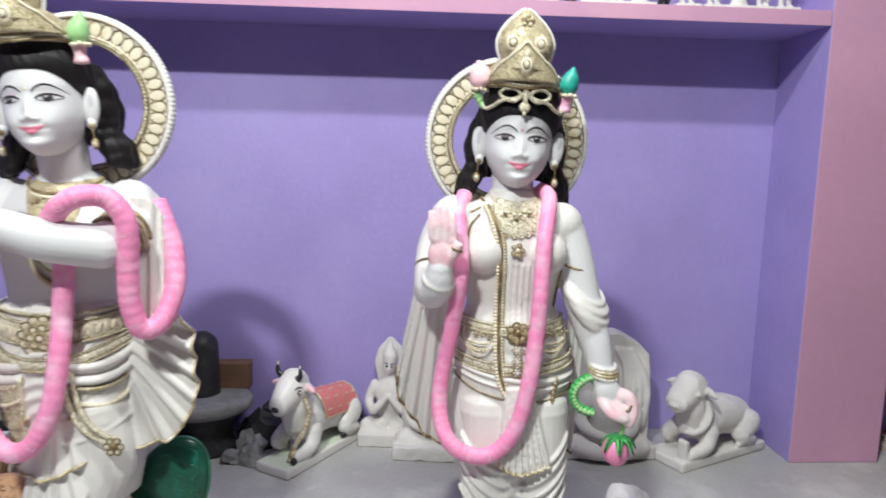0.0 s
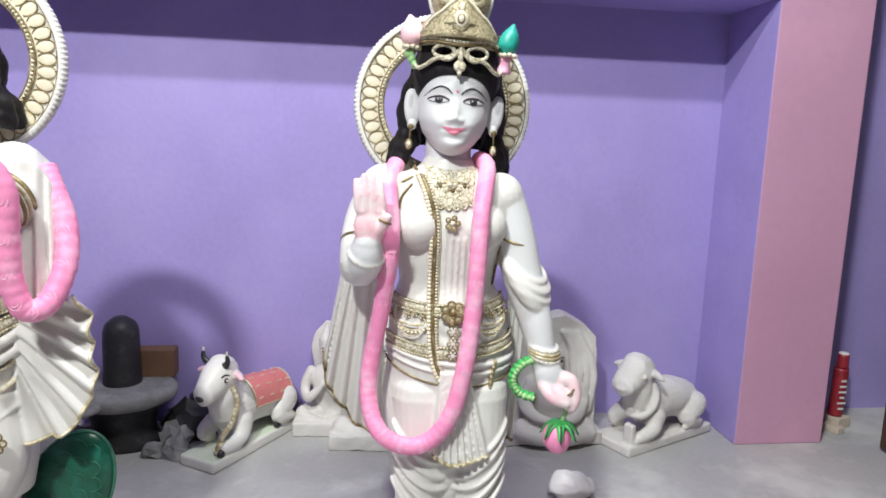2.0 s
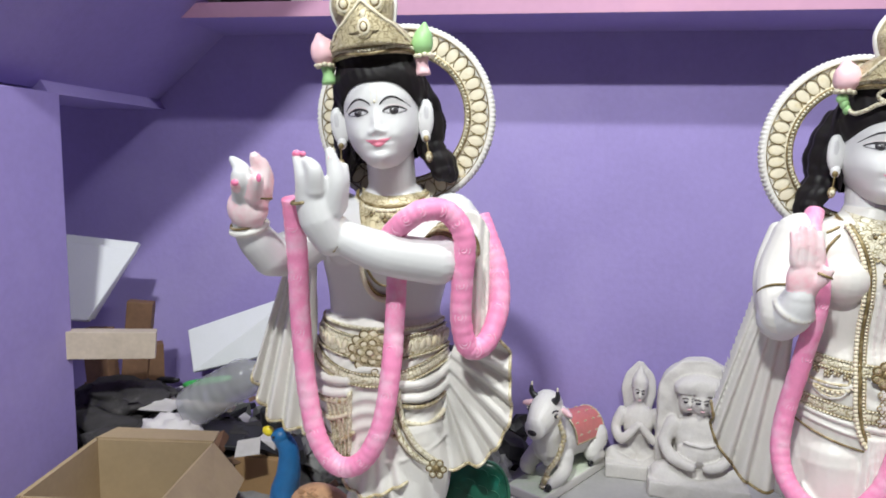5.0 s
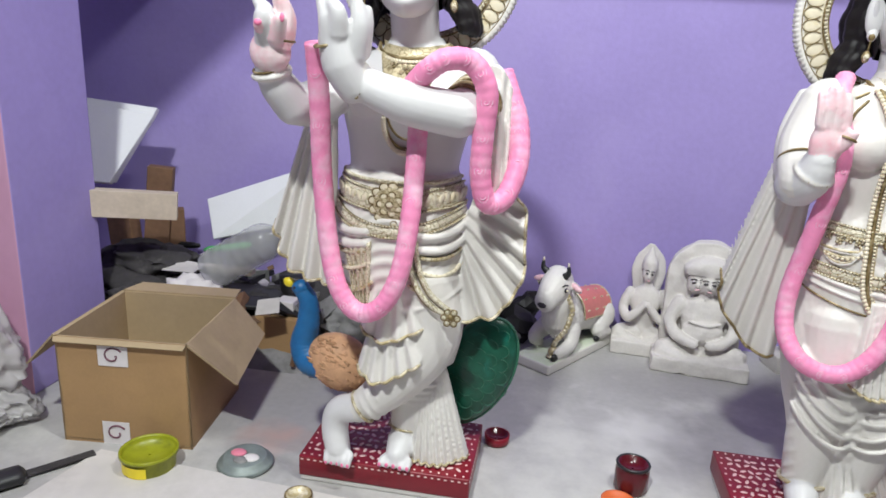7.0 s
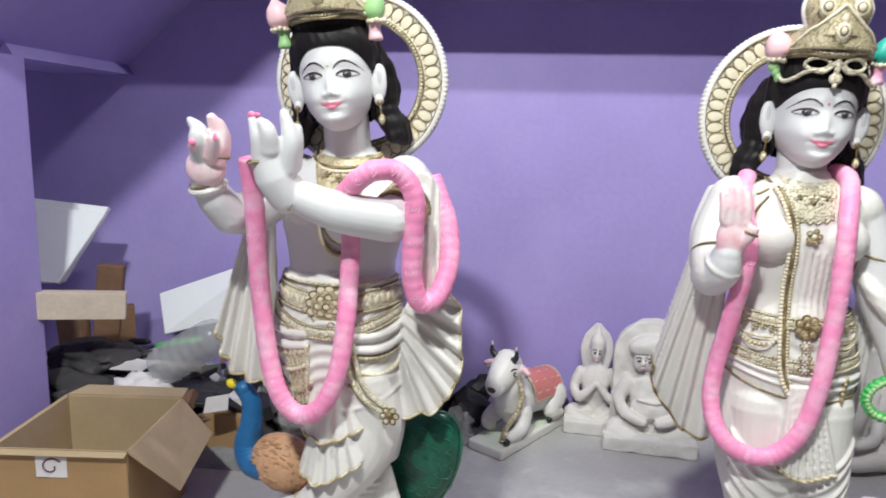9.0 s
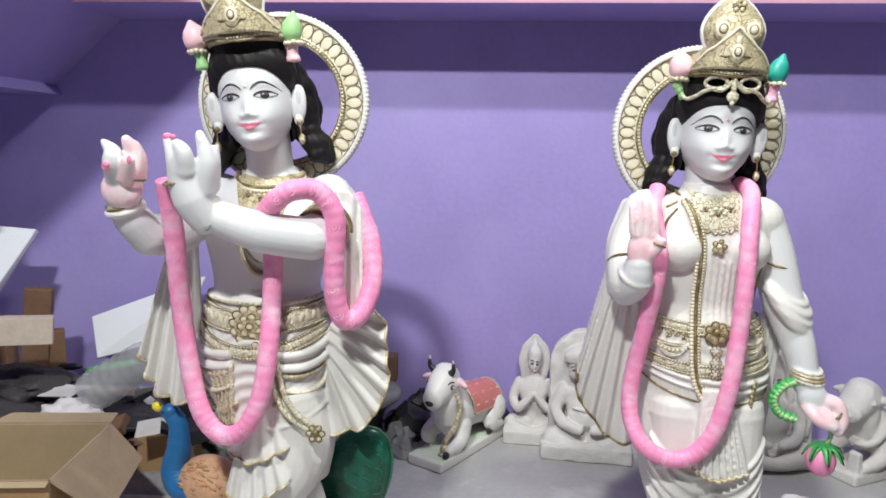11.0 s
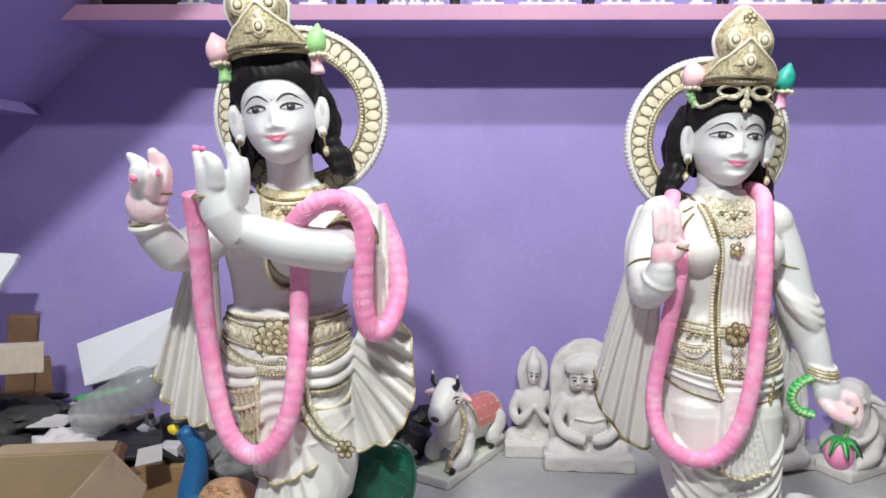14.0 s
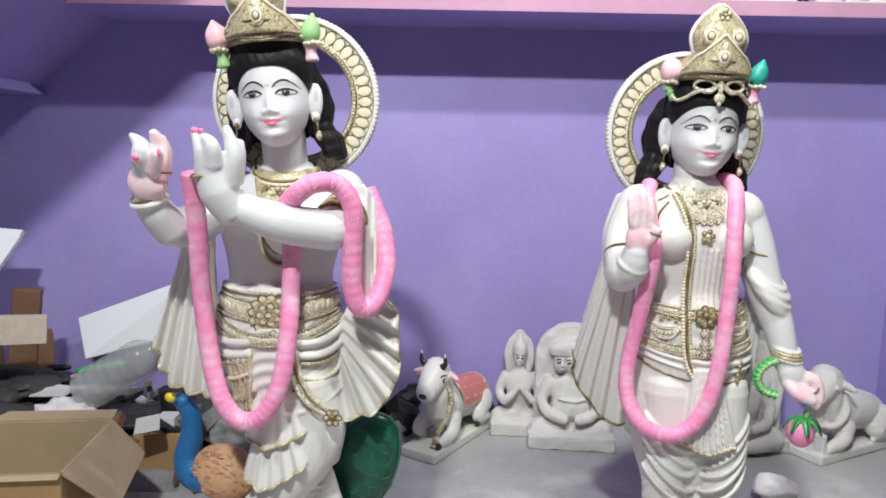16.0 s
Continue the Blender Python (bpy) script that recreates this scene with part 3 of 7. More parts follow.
        h.blob(face_point(s * 0.0060, -0.0355, -0.0004), (0.0022, 0.0010, 0.0009), BL, n=6, rings=4)
    lx = lambda u: -0.0190 + 0.038 * u
    smile = lambda u: 0.0052 * abs(2 * u - 1) ** 2
    up = lambda u: -0.0462 + smile(u) + 0.0042 * math.sin(math.pi * u) ** 1.1 - 0.0016 * math.exp(-((u - 0.5) / 0.07) ** 2)
    dn = lambda u: -0.0474 + smile(u) - 0.0068 * math.sin(math.pi * u) ** 1.7
    h.grid([[face_point(lx(u), dn(u) + (up(u) - dn(u)) * k / 6, 0.0005 + 0.0006 * math.sin(math.pi * k / 6) * math.sin(math.pi * u)) for u in us] for k in range(7)], LI, closed=False)
    h.ribbon([face_point(lx(u) * 1.14, -0.0468 + smile(u) * 1.12, 0.0014) for u in us], [0.0003 + 0.0005 * math.sin(math.pi * u) for u in us], HP)
    h.blob(face_point(0, 0.016), (0.0020, 0.0006, 0.0022), HP if tikka else CR, n=8, rings=4)
    # hair cap, drawn back from the brow
    rows = []
    top = 0.041 if tikka else 0.047
    for i in range(38):
        row = []
        for j in range(180):
            t = 2 * math.pi * j / 180
            c, sn = math.cos(t), math.sin(t)
            low = top - (top - 0.006) * abs(c) ** 3.4
            if sn > -0.12:
                q = min(1.0, (sn + 0.12) / 0.24)
                low += (-0.075 - low) * q * q * (3 - 2 * q)
            z = low + (0.116 - low) * i / 37
            w, f = head_wf(max(-0.05, min(0.066, z - 0.012)))
            k = (1.012 + (0.085 if sn < 0 else 0.165) * (1 + (1.5 if sn < 0 else 0.6) * c * c) * math.sqrt(min(1.0, i / 12))) * (1 + 0.006 * math.sin(26 * t + 14 * z / 0.1) * min(1, i / 5))
            row.append((w * k * c, f * (k - 0.02) * sn * (1.2 if sn > 0 else 1), z))
        rows.append(row)
    h.grid(rows, HA, cap=False)
    for s in (-1, 1):
        # long flat ear and drop earring
        turn = Euler((0, radians(s * 5), radians(-s * 14))).to_matrix()
        h.blob((s * 0.0715, -0.006, -0.012), (0.0145, 0.0085, 0.031), SK, rot=turn, n=20, rings=14, power=0.8)
        # grey patch painted for the shade of the ear's hollow, which isn't carved
        h.blob((s * 0.0735, -0.0125, -0.006), (0.0058, 0.0028, 0.016), EW, rot=turn, n=12, rings=8)
        h.blob((s * 0.0700, -0.010, -0.041), (0.0080, 0.006, 0.010), SK, n=12, rings=8)
        h.blob((s * 0.071, -0.015, -0.045), (0.0050, 0.003, 0.0055), OG, n=10)
        h.tube([(s * 0.0715, -0.016, -0.050), (s * 0.0725, -0.017, -0.066)], 0.0013, OG, n=6)
        h.blob((s * 0.073, -0.017, -0.075), (0.0062, 0.004, 0.0095), OG, n=12, rings=8)
        h.blob((s * 0.073, -0.0190, -0.0755), (0.0046, 0.004, 0.0070), EC, n=10)
    # crown: a low tiara with a pointed front and a leaf-shaped plume behind it
    L = crown_lean
    tiara = [(0, -0.010, 0.088, 0.068, 0.074), (0, -0.012, 0.096, 0.072, 0.077), (0, -0.014, 0.106, 0.071, 0.074), (L * 0.2, -0.030, 0.124, 0.062, 0.060), (L * 0.3, -0.045, 0.138, 0.048, 0.048), (L * 0.4, -0.055, 0.146, 0.034, 0.036)]
    plume = [(L * 0.2, -0.060, 0.118, 0.042, 0.042), (L * 0.3, -0.060, 0.135, 0.043, 0.040), (L * 0.5, -0.060, 0.150, 0.0485, 0.038), (L * 0.6, -0.060, 0.168, 0.0515, 0.035), (L * 0.8, -0.060, 0.186, 0.046, 0.030),
             (L, -0.060, 0.204, 0.033, 0.024), (L * 1.15, -0.060, 0.216, 0.020, 0.017), (L * 1.2, -0.060, 0.225, 0.010, 0.010), (L * 1.2, -0.060, 0.228, 0.003, 0.003)]
    crown = len(h.v)
    h.loft(tiara, EG, n=72, step=0.003)
    h.loft(plume, EG, n=56, step=0.003)
    for s in (-1, 1):
        rim = [(section(plume, z)[0] + s * section(plume, z)[2], -0.056, z) for z in (0.130, 0.143, 0.155, 0.168, 0.182, 0.195, 0.207, 0.216, 0.224)] + [(L * 1.2, -0.058, 0.2285)]
        h.tube(rim, 0.0048, MA, n=8)
    # the tiara's pointed front plate, a leaf with a teardrop heart
    edge = ((0.0, 0.166), (0.012, 0.155), (0.024, 0.145), (0.034, 0.136), (0.046, 0.128), (0.056, 0.116), (0.066, 0.104))
    front = lambda x, z: Vector((x + L * (z - 0.1) * 5, -0.012 - 0.076 * math.sqrt(max(0.05, 1 - (x / 0.076) ** 2)) + 0.02 * max(0.0, z - 0.104) - 0.006, z))
    rim_pts = [front(-x, z) for x, z in edge[::-1]] + [front(x, z) for x, z in edge[1:]]
    low_pts = [front(p.x * 1.0 - L * (p.z - 0.1) * 5, 0.098) for p in rim_pts]
    a, b = resample(low_pts, 49), resample(rim_pts, 49)
    outer = [[p.lerp(q, i / 8) + Vector((0, -0.004, 0)) for p, q in zip(a, b)] for i in range(9)]
    inner = [[p + Vector((0, 0.012, 0)) for p in row] for row in outer[::-1]]
    h.grid([list(c) for c in zip(*(outer + inner))], EG)
    h.tube([p + Vector((0, -0.004, 0)) for p in rim_pts], 0.0026, CR, n=8)
    for k in range(1, 12):
        h.blob(b[4 * k] + Vector((0, -0.002, -0.003)), (0.0055, 0.003, 0.0050), EG, n=8, rings=5)
    drop = front(0, 0.126) + Vector((0, -0.005, 0))
    for r, mi, out in ((0.0150, EG, 0.0), (0.0105, CR, 0.0018), (0.0070, OG, 0.0032), (0.0048, CR, 0.0042)):
        h.blob(drop + Vector((0, -out, 0)), (r, 0.0026, r * 1.28), mi, n=16, rings=8)
    h.blob(drop + Vector((0, -0.001, 0.019)), (0.005, 0.002, 0.008), CR, n=10)
    # ringed bosses and the flower on the plume
    for x in (-0.025, 0.025):
        p = on_front(plume, x + L * 0.6, 0.164, 0.0)
        for r, mi, out in ((0.0165, EG, 0.000), (0.0125, CR, 0.0020), (0.0085, OG, 0.0034), (0.0060, CR, 0.0046)):
            h.blob(p + Vector((0, -out, 0)), (r, 0.0028, r * 1.1), mi, n=16, rings=8)
    p = on_front(plume, L, 0.204, 0.001)
    for k in range(5):
        h.blob(p + Vector((0.0085 * math.cos(1.257 * k + 0.3), -0.002, 0.0085 * math.sin(1.257 * k + 0.3))), (0.0050, 0.0025, 0.0050), EG, n=8, rings=5)
    h.blob(p + Vector((0, -0.003, 0)), (0.004, 0.0025, 0.004), OG, n=8)
    # beaded lower border, arched over each temple
    arch = lambda a: 0.006 * math.sin(2 * a) ** 2 * (math.sin(a) < 0)
    ring = lambda z, k: [(0.077 * k * math.cos(2 * math.pi * a / 48), -0.010 + 0.083 * k * math.sin(2 * math.pi * a / 48), z + arch(2 * math.pi * a / 48)) for a in range(48)]
    h.tube(ring(0.0865, 0.945), 0.0028, OG, n=6, sub=2, closed=True)
    h.beads(ring(0.0915, 0.965), 0.0034, 84, EC, closed=True)
    h.tube(ring(0.0965, 0.965), 0.0018, OG, n=6, sub=2, closed=True)
    h.v[crown:] = [(x * 0.95 - 0.004 * tikka, y * 0.96, 0.088 + (z - 0.088) * 0.96) for x, y, z in h.v[crown:]]
    if tikka:
        veil = lambda x, z, o=0.0: Vector((x, -0.0795 * math.sqrt(max(0.02, 1 - (x / 0.080) ** 2)) - o, z))
        for s in (-1, 1):
            h.tube([veil(s * x, z, 0.001) for x, z in ((0.0, 0.084), (0.010, 0.070), (0.020, 0.064), (0.033, 0.066), (0.044, 0.062), (0.055, 0.054), (0.066, 0.050), (0.072, 0.056))], 0.0034, EC, n=8)
            h.tube([veil(s * (0.027 + 0.0165 * math.cos(2 * math.pi * k / 14)), 0.0765 + 0.0095 * math.sin(2 * math.pi * k / 14), 0.001) for k in range(14)], 0.0032, EC, n=8, sub=2, closed=True)
        h.tube([veil(0, 0.088, 0.001), veil(0, 0.062, 0.003)], 0.0045, EC, n=8)
        h.blob(veil(0, 0.054, 0.002), (0.0100, 0.0040, 0.0095), EC, n=14, rings=8)
        h.blob(veil(0, 0.044, 0.002), (0.0040, 0.0030, 0.0050), CR, n=10)
        h.blob(veil(0, 0.064, 0.003), (0.0045, 0.0030, 0.0060), CR, n=10)
    else:
        for s in (-1, 1):
            h.ribbon([face_point(s * 0.0045, 0.014 + 0.032 * k / 6, 0.0007) for k in range(7)], [0.0006] * 7, CR)
    # buds beside the crown, each on a ruffled cup
    for s, mat, cup, leaf in buds:
        c = Vector((s * 0.080, -0.034, 0.100))
        r = Euler((0, radians(s * 12), 0)).to_matrix()
        wide = 0.0205 if mat == SA else 0.0165
        st = [(0, 0, -0.022, wide * 0.45, wide * 0.45), (0, 0, -0.012, wide * 0.95, wide * 0.9), (0, 0, 0.0, wide, wide * 0.95), (0, 0, 0.012, wide * 0.82, wide * 0.80), (0, 0, 0.022, wide * 0.40, wide * 0.40), (0, 0, 0.029, 0.0025, 0.0025)]
        i0 = len(h.v)
        h.loft(st, mat, n=24, step=0.003, pleat=0.025, freq=5)
        h.v[i0:] = [tuple(c + Vector((0, 0, 0.006)) + r @ Vector(p)) for p in h.v[i0:]]
        for k in range(9):
            a = 2 * math.pi * k / 9
            h.blob(c + Vector((0.0125 * math.cos(a), 0.0105 * math.sin(a), -0.017 + 0.001 * (k % 2))), (0.0050, 0.0050, 0.0040), CR, n=7, rings=5)
        if leaf is None or leaf == cup or cup in (SA, PK):
            i0 = len(h.v)
            h.loft([(0, 0, -0.046, 0.0125, 0.010), (0, 0, -0.042, 0.0125, 0.011), (0, 0, -0.030, 0.0095, 0.009), (0, 0, -0.018, 0.0125, 0.011)], cup, n=8, step=0.004)
            h.v[i0:] = [tuple(c + Vector((-s * 0.004, 0.004, 0)) + Vector(p)) for p in h.v[i0:]]
        else:
            for k in range(3):
                h.blob(c + Vector((-s * 0.002 + 0.004 * (k - 1), 0.002, -0.027 - 0.008 * k)), (0.0095 - 0.002 * k, 0.008, 0.0085), cup, n=8, rings=6)
    base_i = len(sc.v)
    sc.v.extend(tuple(m @ Vector(p)) for p in h.v)
    sc.f.extend(tuple(base_i + k for k in f) for f in h.f)
    sc.m.extend(h.m)


def halo(sc, c, r_in, r_out):
    """A carved ring behind the head: fine scalloped rim, a row of gold leaves with brown outlines, bead rows."""
    c = Vector(c)
    at = lambda r, a, y=0.0: c + Vector((r * math.cos(a), y, r * math.sin(a)))
    n = 480
    scal = lambda k: 0.0022 * abs(math.sin(math.pi * k / 4))
    rows = []
    for r, y, q in ((r_in, 0.006, 0), (r_in, -0.010, 0), (r_in + 0.006, -0.013, 0), (r_in + 0.010, -0.009, 0), (r_out - 0.016, -0.008, 0), (r_out - 0.010, -0.012, 0.3), (r_out - 0.004, -0.011, 1), (r_out - 0.001, 0.0, 1), (r_out - 0.004, 0.010, 1), (r_in, 0.008, 0)):
        rows.append([at(r + q * scal(k), 2 * math.pi * k / n, y) for k in range(n)])
    sc.grid(rows, lambda i, j: MA if i >= 4 else CR, cap=False)
    sc.beads([at(r_in + 0.0065, 2 * math.pi * k / 48, -0.0135) for k in range(48)], 0.0030, 110, EC, closed=True)
    mid = (r_in + r_out) / 2 - 0.0005
    for k in range(42):
        a = 2 * math.pi * k / 42
        rot = Euler((0, -a, 0)).to_matrix()
        sc.blob(at(mid, a, -0.0085), (0.0142, 0.0012, 0.0100), CR, rot=rot, n=12, rings=8)
        sc.tube([at(mid + 0.0148 * math.cos(q), a + 0.0100 / mid * math.sin(q), -0.0098) for q in (2.7, 2.0, 1.3, 0.7, 0.0, -0.7, -1.3, -2.0, -2.7)], 0.0009, OG, n=5, sub=2)
    for r, mi, w in ((mid - 0.0168, OG, 0.0022), (mid + 0.0165, OG, 0.0010), (r_in + 0.0015, OG, 0.0012)):
        sc.tube([at(r, 2 * math.pi * k / 32, -0.0115) for k in range(32)], w, mi, n=6, sub=3, closed=True)


def limb(sc, pts, radii, mi, n=18):
    p = smooth_path(pts, 7)
    rr = np.interp(np.linspace(0, 1, len(p)), np.linspace(0, 1, len(radii)), radii)
    sc.tube(p, lambda u: float(np.interp(u, np.linspace(0, 1, len(rr)), rr)), mi, n=n, sub=1, ends=False)
    sc.blob(p[-1], radii[-1], mi, n=n, rings=8)
    sc.blob(p[0], radii[0], mi, n=n, rings=8)


def bangle(sc, c, axis, r, mi, w=0.004, beads=0, bead_mi=None, flat=1.0):
    z = Vector(axis).normalized()
    a = z.cross(Vector((0, 0, 1))) if abs(z.z) < 0.9 else z.cross(Vector((0, 1, 0)))
    a.normalize()
    b = z.cross(a)
    ring = [Vector(c) + a * r * math.cos(2 * math.pi * k / 16) + b * r * flat * math.sin(2 * math.pi * k / 16) for k in range(16)]
    sc.tube(ring, w, mi, n=7, sub=2, closed=True)
    if beads:
        sc.beads(ring, w * 0.9, beads, bead_mi if bead_mi is not None else mi, closed=True)


def fingers(sc, palm, knuckles, tips, r, mi, nail=None, mids=None):
    for i, (k, t) in enumerate(zip(knuckles, tips)):
        k, t = Vector(k), Vector(t)
        m = Vector(mids[i]) if mids else (k + t) / 2 + Vector((0, -0.003, 0))
        sc.tube([Vector(palm).lerp(k, 0.6), k, m, t], lambda u: r * (1.08 - 0.35 * u), mi, n=10)
        sc.blob(t, r * 0.72, mi, n=8)
        if nail is not None:
            sc.blob(t + Vector((0, -r * 0.45, r * 0.25)), (r * 0.42, r * 0.30, r * 0.6), nail, n=8, rings=5)


def flower(sc, c, r, mi_petal, mi_heart, petals=6):
    c = Vector(c)
    sc.blob(c, (r * 0.4, r * 0.35, r * 0.4), mi_heart, n=8)
    for k in range(petals):
        a = 2 * math.pi * k / petals
        p = c + Vector((r * 0.72 * math.cos(a), 0, r * 0.72 * math.sin(a)))
        sc.blob(p, (r * 0.34, r * 0.25, r * 0.34), mi_petal, n=8, rings=5)
        sc.tube([p + Vector((r * 0.33 * math.cos(2 * math.pi * q / 8), -r * 0.12, r * 0.33 * math.sin(2 * math.pi * q / 8))) for q in range(8)], r * 0.09, OG, n=5, sub=2, closed=True)


def belt(sc, secs, z, dip, r, mi, half=1.0, beads=0, bead_mi=None, out=0.003, a0=180, a1=360, lift=0.0):
    pts = []
    for k in range(25):
        a = radians(a0 + (a1 - a0) * k / 24)
        zz = z - dip * max(0.0, -math.sin(a)) ** 1.5 + lift * math.cos(a)
        cx, cy, rx, ry = section(secs, zz)
        pts.append((cx + (rx + out) * math.cos(a), cy + (ry + out) * math.sin(a), zz))
    sc.tube(pts, r, mi, n=7, sub=2)
    if beads:
        sc.beads([Vector(p) + Vector((0, -r * 0.7, 0)) for p in pts], r * 0.95, beads, bead_mi)
    return pts


def plate(sc, secs, cx, z_top, z_bot, half_top, half_bot, mat, out=0.003, sag=0.02):
    """A carved breast ornament lying on the chest, its lower edge lobed."""
    def at(u, f, o):
        lobe = 0.006 * abs(math.sin(2.5 * math.pi * u)) * f
        z = z_top + (z_bot - z_top) * f - sag * (1 - u * u) * (1 - 0.3 * f) + sag - lobe
        return on_front(secs, cx + u * (half_top + (half_bot - half_top) * f), z, o)

    top = [[at(-1 + 2 * j / 40, i / 16, out if 0 < i < 16 and 0 < j < 40 else 0.0) for j in range(41)] for i in range(17)]
    sc.grid(top, mat, closed=False)
    sc.tube([at(-1 + 2 * j / 40, 1.0, out * 0.6) for j in range(41)], 0.0018, EC, n=6, sub=1)
    for u, f, r in ((0, 0.55, 0.010), (-0.5, 0.45, 0.007), (0.5, 0.45, 0.007)):
        p = at(u, f, out)
        for k in range(6):
            sc.blob(p + Vector((r * math.cos(k * 1.047), 0, r * math.sin(k * 1.047))), (r * 0.5, 0.002, r * 0.5), mat, n=8, rings=5)
        sc.blob(p, (r * 0.45, 0.003, r * 0.45), OG, n=8)


def band(sc, secs, z_top, z_bot, dip, mat, a0=180, a1=360, out=0.004):
    """A broad ornamented strip round the front of the hips, its middle sagging, with a thin rope on both edges."""
    def at(f, g, o):
        a = radians(a0 + (a1 - a0) * g)
        zz = z_top + (z_bot - z_top) * f - dip * max(0.0, -math.sin(a)) ** 2
        cx, cy, rx, ry = section(secs, zz)
        return Vector((cx + (rx + o) * math.cos(a), cy + (ry + o) * math.sin(a), zz))

    sc.grid([[at(i / 6, j / 48, out * (0.35 + 0.65 * math.sin(math.pi * i / 6))) for j in range(49)] for i in range(7)], mat, closed=False)
    for f in (0.0, 1.0):
        sc.tube([at(f, j / 24, out * 0.5) for j in range(25)], 0.0022, OG, n=6, sub=2)
        sc.beads([at(f, j / 24, out * 0.9) for j in range(25)], 0.0024, int(abs(a1 - a0) / 3), EC)


def plinth(sc, x0, x1, y0, y1, top, seed):
    rnd = random.Random(seed)
    bm = bmesh.new()
    box_bm(bm, x0 + 0.002, x1 - 0.002, y0 + 0.002, y1 - 0.002, 0.0, 0.014, bevel=0.002)
    box_bm(bm, x0, x1, y0, y1, 0.012, top, mi=1, bevel=0.003)
    bm.verts.index_update()
    base = len(sc.v)
    sc.v.extend(tuple(v.co) for v in bm.verts)
    for f in bm.faces:
        sc.f.append(tuple(base + v.index for v in f.verts))
        sc.m.append(RD if f.material_index else MA)
    bm.free()
    nx, ny = 21, 11
    for i in range(nx):
        for j in range(ny):
            x = x0 + (x1 - x0) * (i + 0.5 + 0.25 * (j % 2)) / (nx + 0.3)
            y = y0 + (y1 - y0) * (j + 0.5) / ny
            if j in (0,) or i in (0, nx - 1) or j == ny - 1:
                sc.blob((x, y, top), (0.0028, 0.0028, 0.0012), PW, n=6, rings=4)
                continue
            a = math.atan2(y - (y0 + y1) / 2, x - (x0 + x1) / 2) + (0.9 if (i + j) % 2 else -0.5) + rnd.uniform(-0.3, 0.3)
            sc.blob((x + rnd.uniform(-0.002, 0.002), y + rnd.uniform(-0.002, 0.002), top), (0.0078, 0.0036, 0.0014), PW, rot=Euler((0, 0, a)).to_matrix(), n=7, rings=4)
    for i in range(26):
        sc.blob((x0 + (x1 - x0) * (i + 0.5) / 26, y0, top - 0.007), (0.0035, 0.001, 0.0018), PW, n=6, rings=4)
    for i in range(16):
        sc.blob((x1, y0 + (y1 - y0) * (i + 0.5) / 16, top - 0.007), (0.001, 0.0035, 0.0018), PW, n=6, rings=4)


def garland(sc, pts, r, count):
    """A thick stuffed garland of thin ruffled discs with faint rose whorls on its front."""
    sc.tube(pts, r, PK, n=18, sub=10, ripple=0.045, ripples=count)
    path = smooth_path(pts, 14)
    for i in range(8, len(path) - 8, 11):
        p = path[i]
        spiral = [p + Vector((r * 0.62 * k / 18 * math.cos(0.75 * k), -r * (1.0 - 0.20 * (k / 18) ** 2), r * 0.62 * k / 18 * math.sin(0.75 * k))) for k in range(2, 19)]
        sc.tube(spiral, r * 0.045, PL, n=5, sub=2)


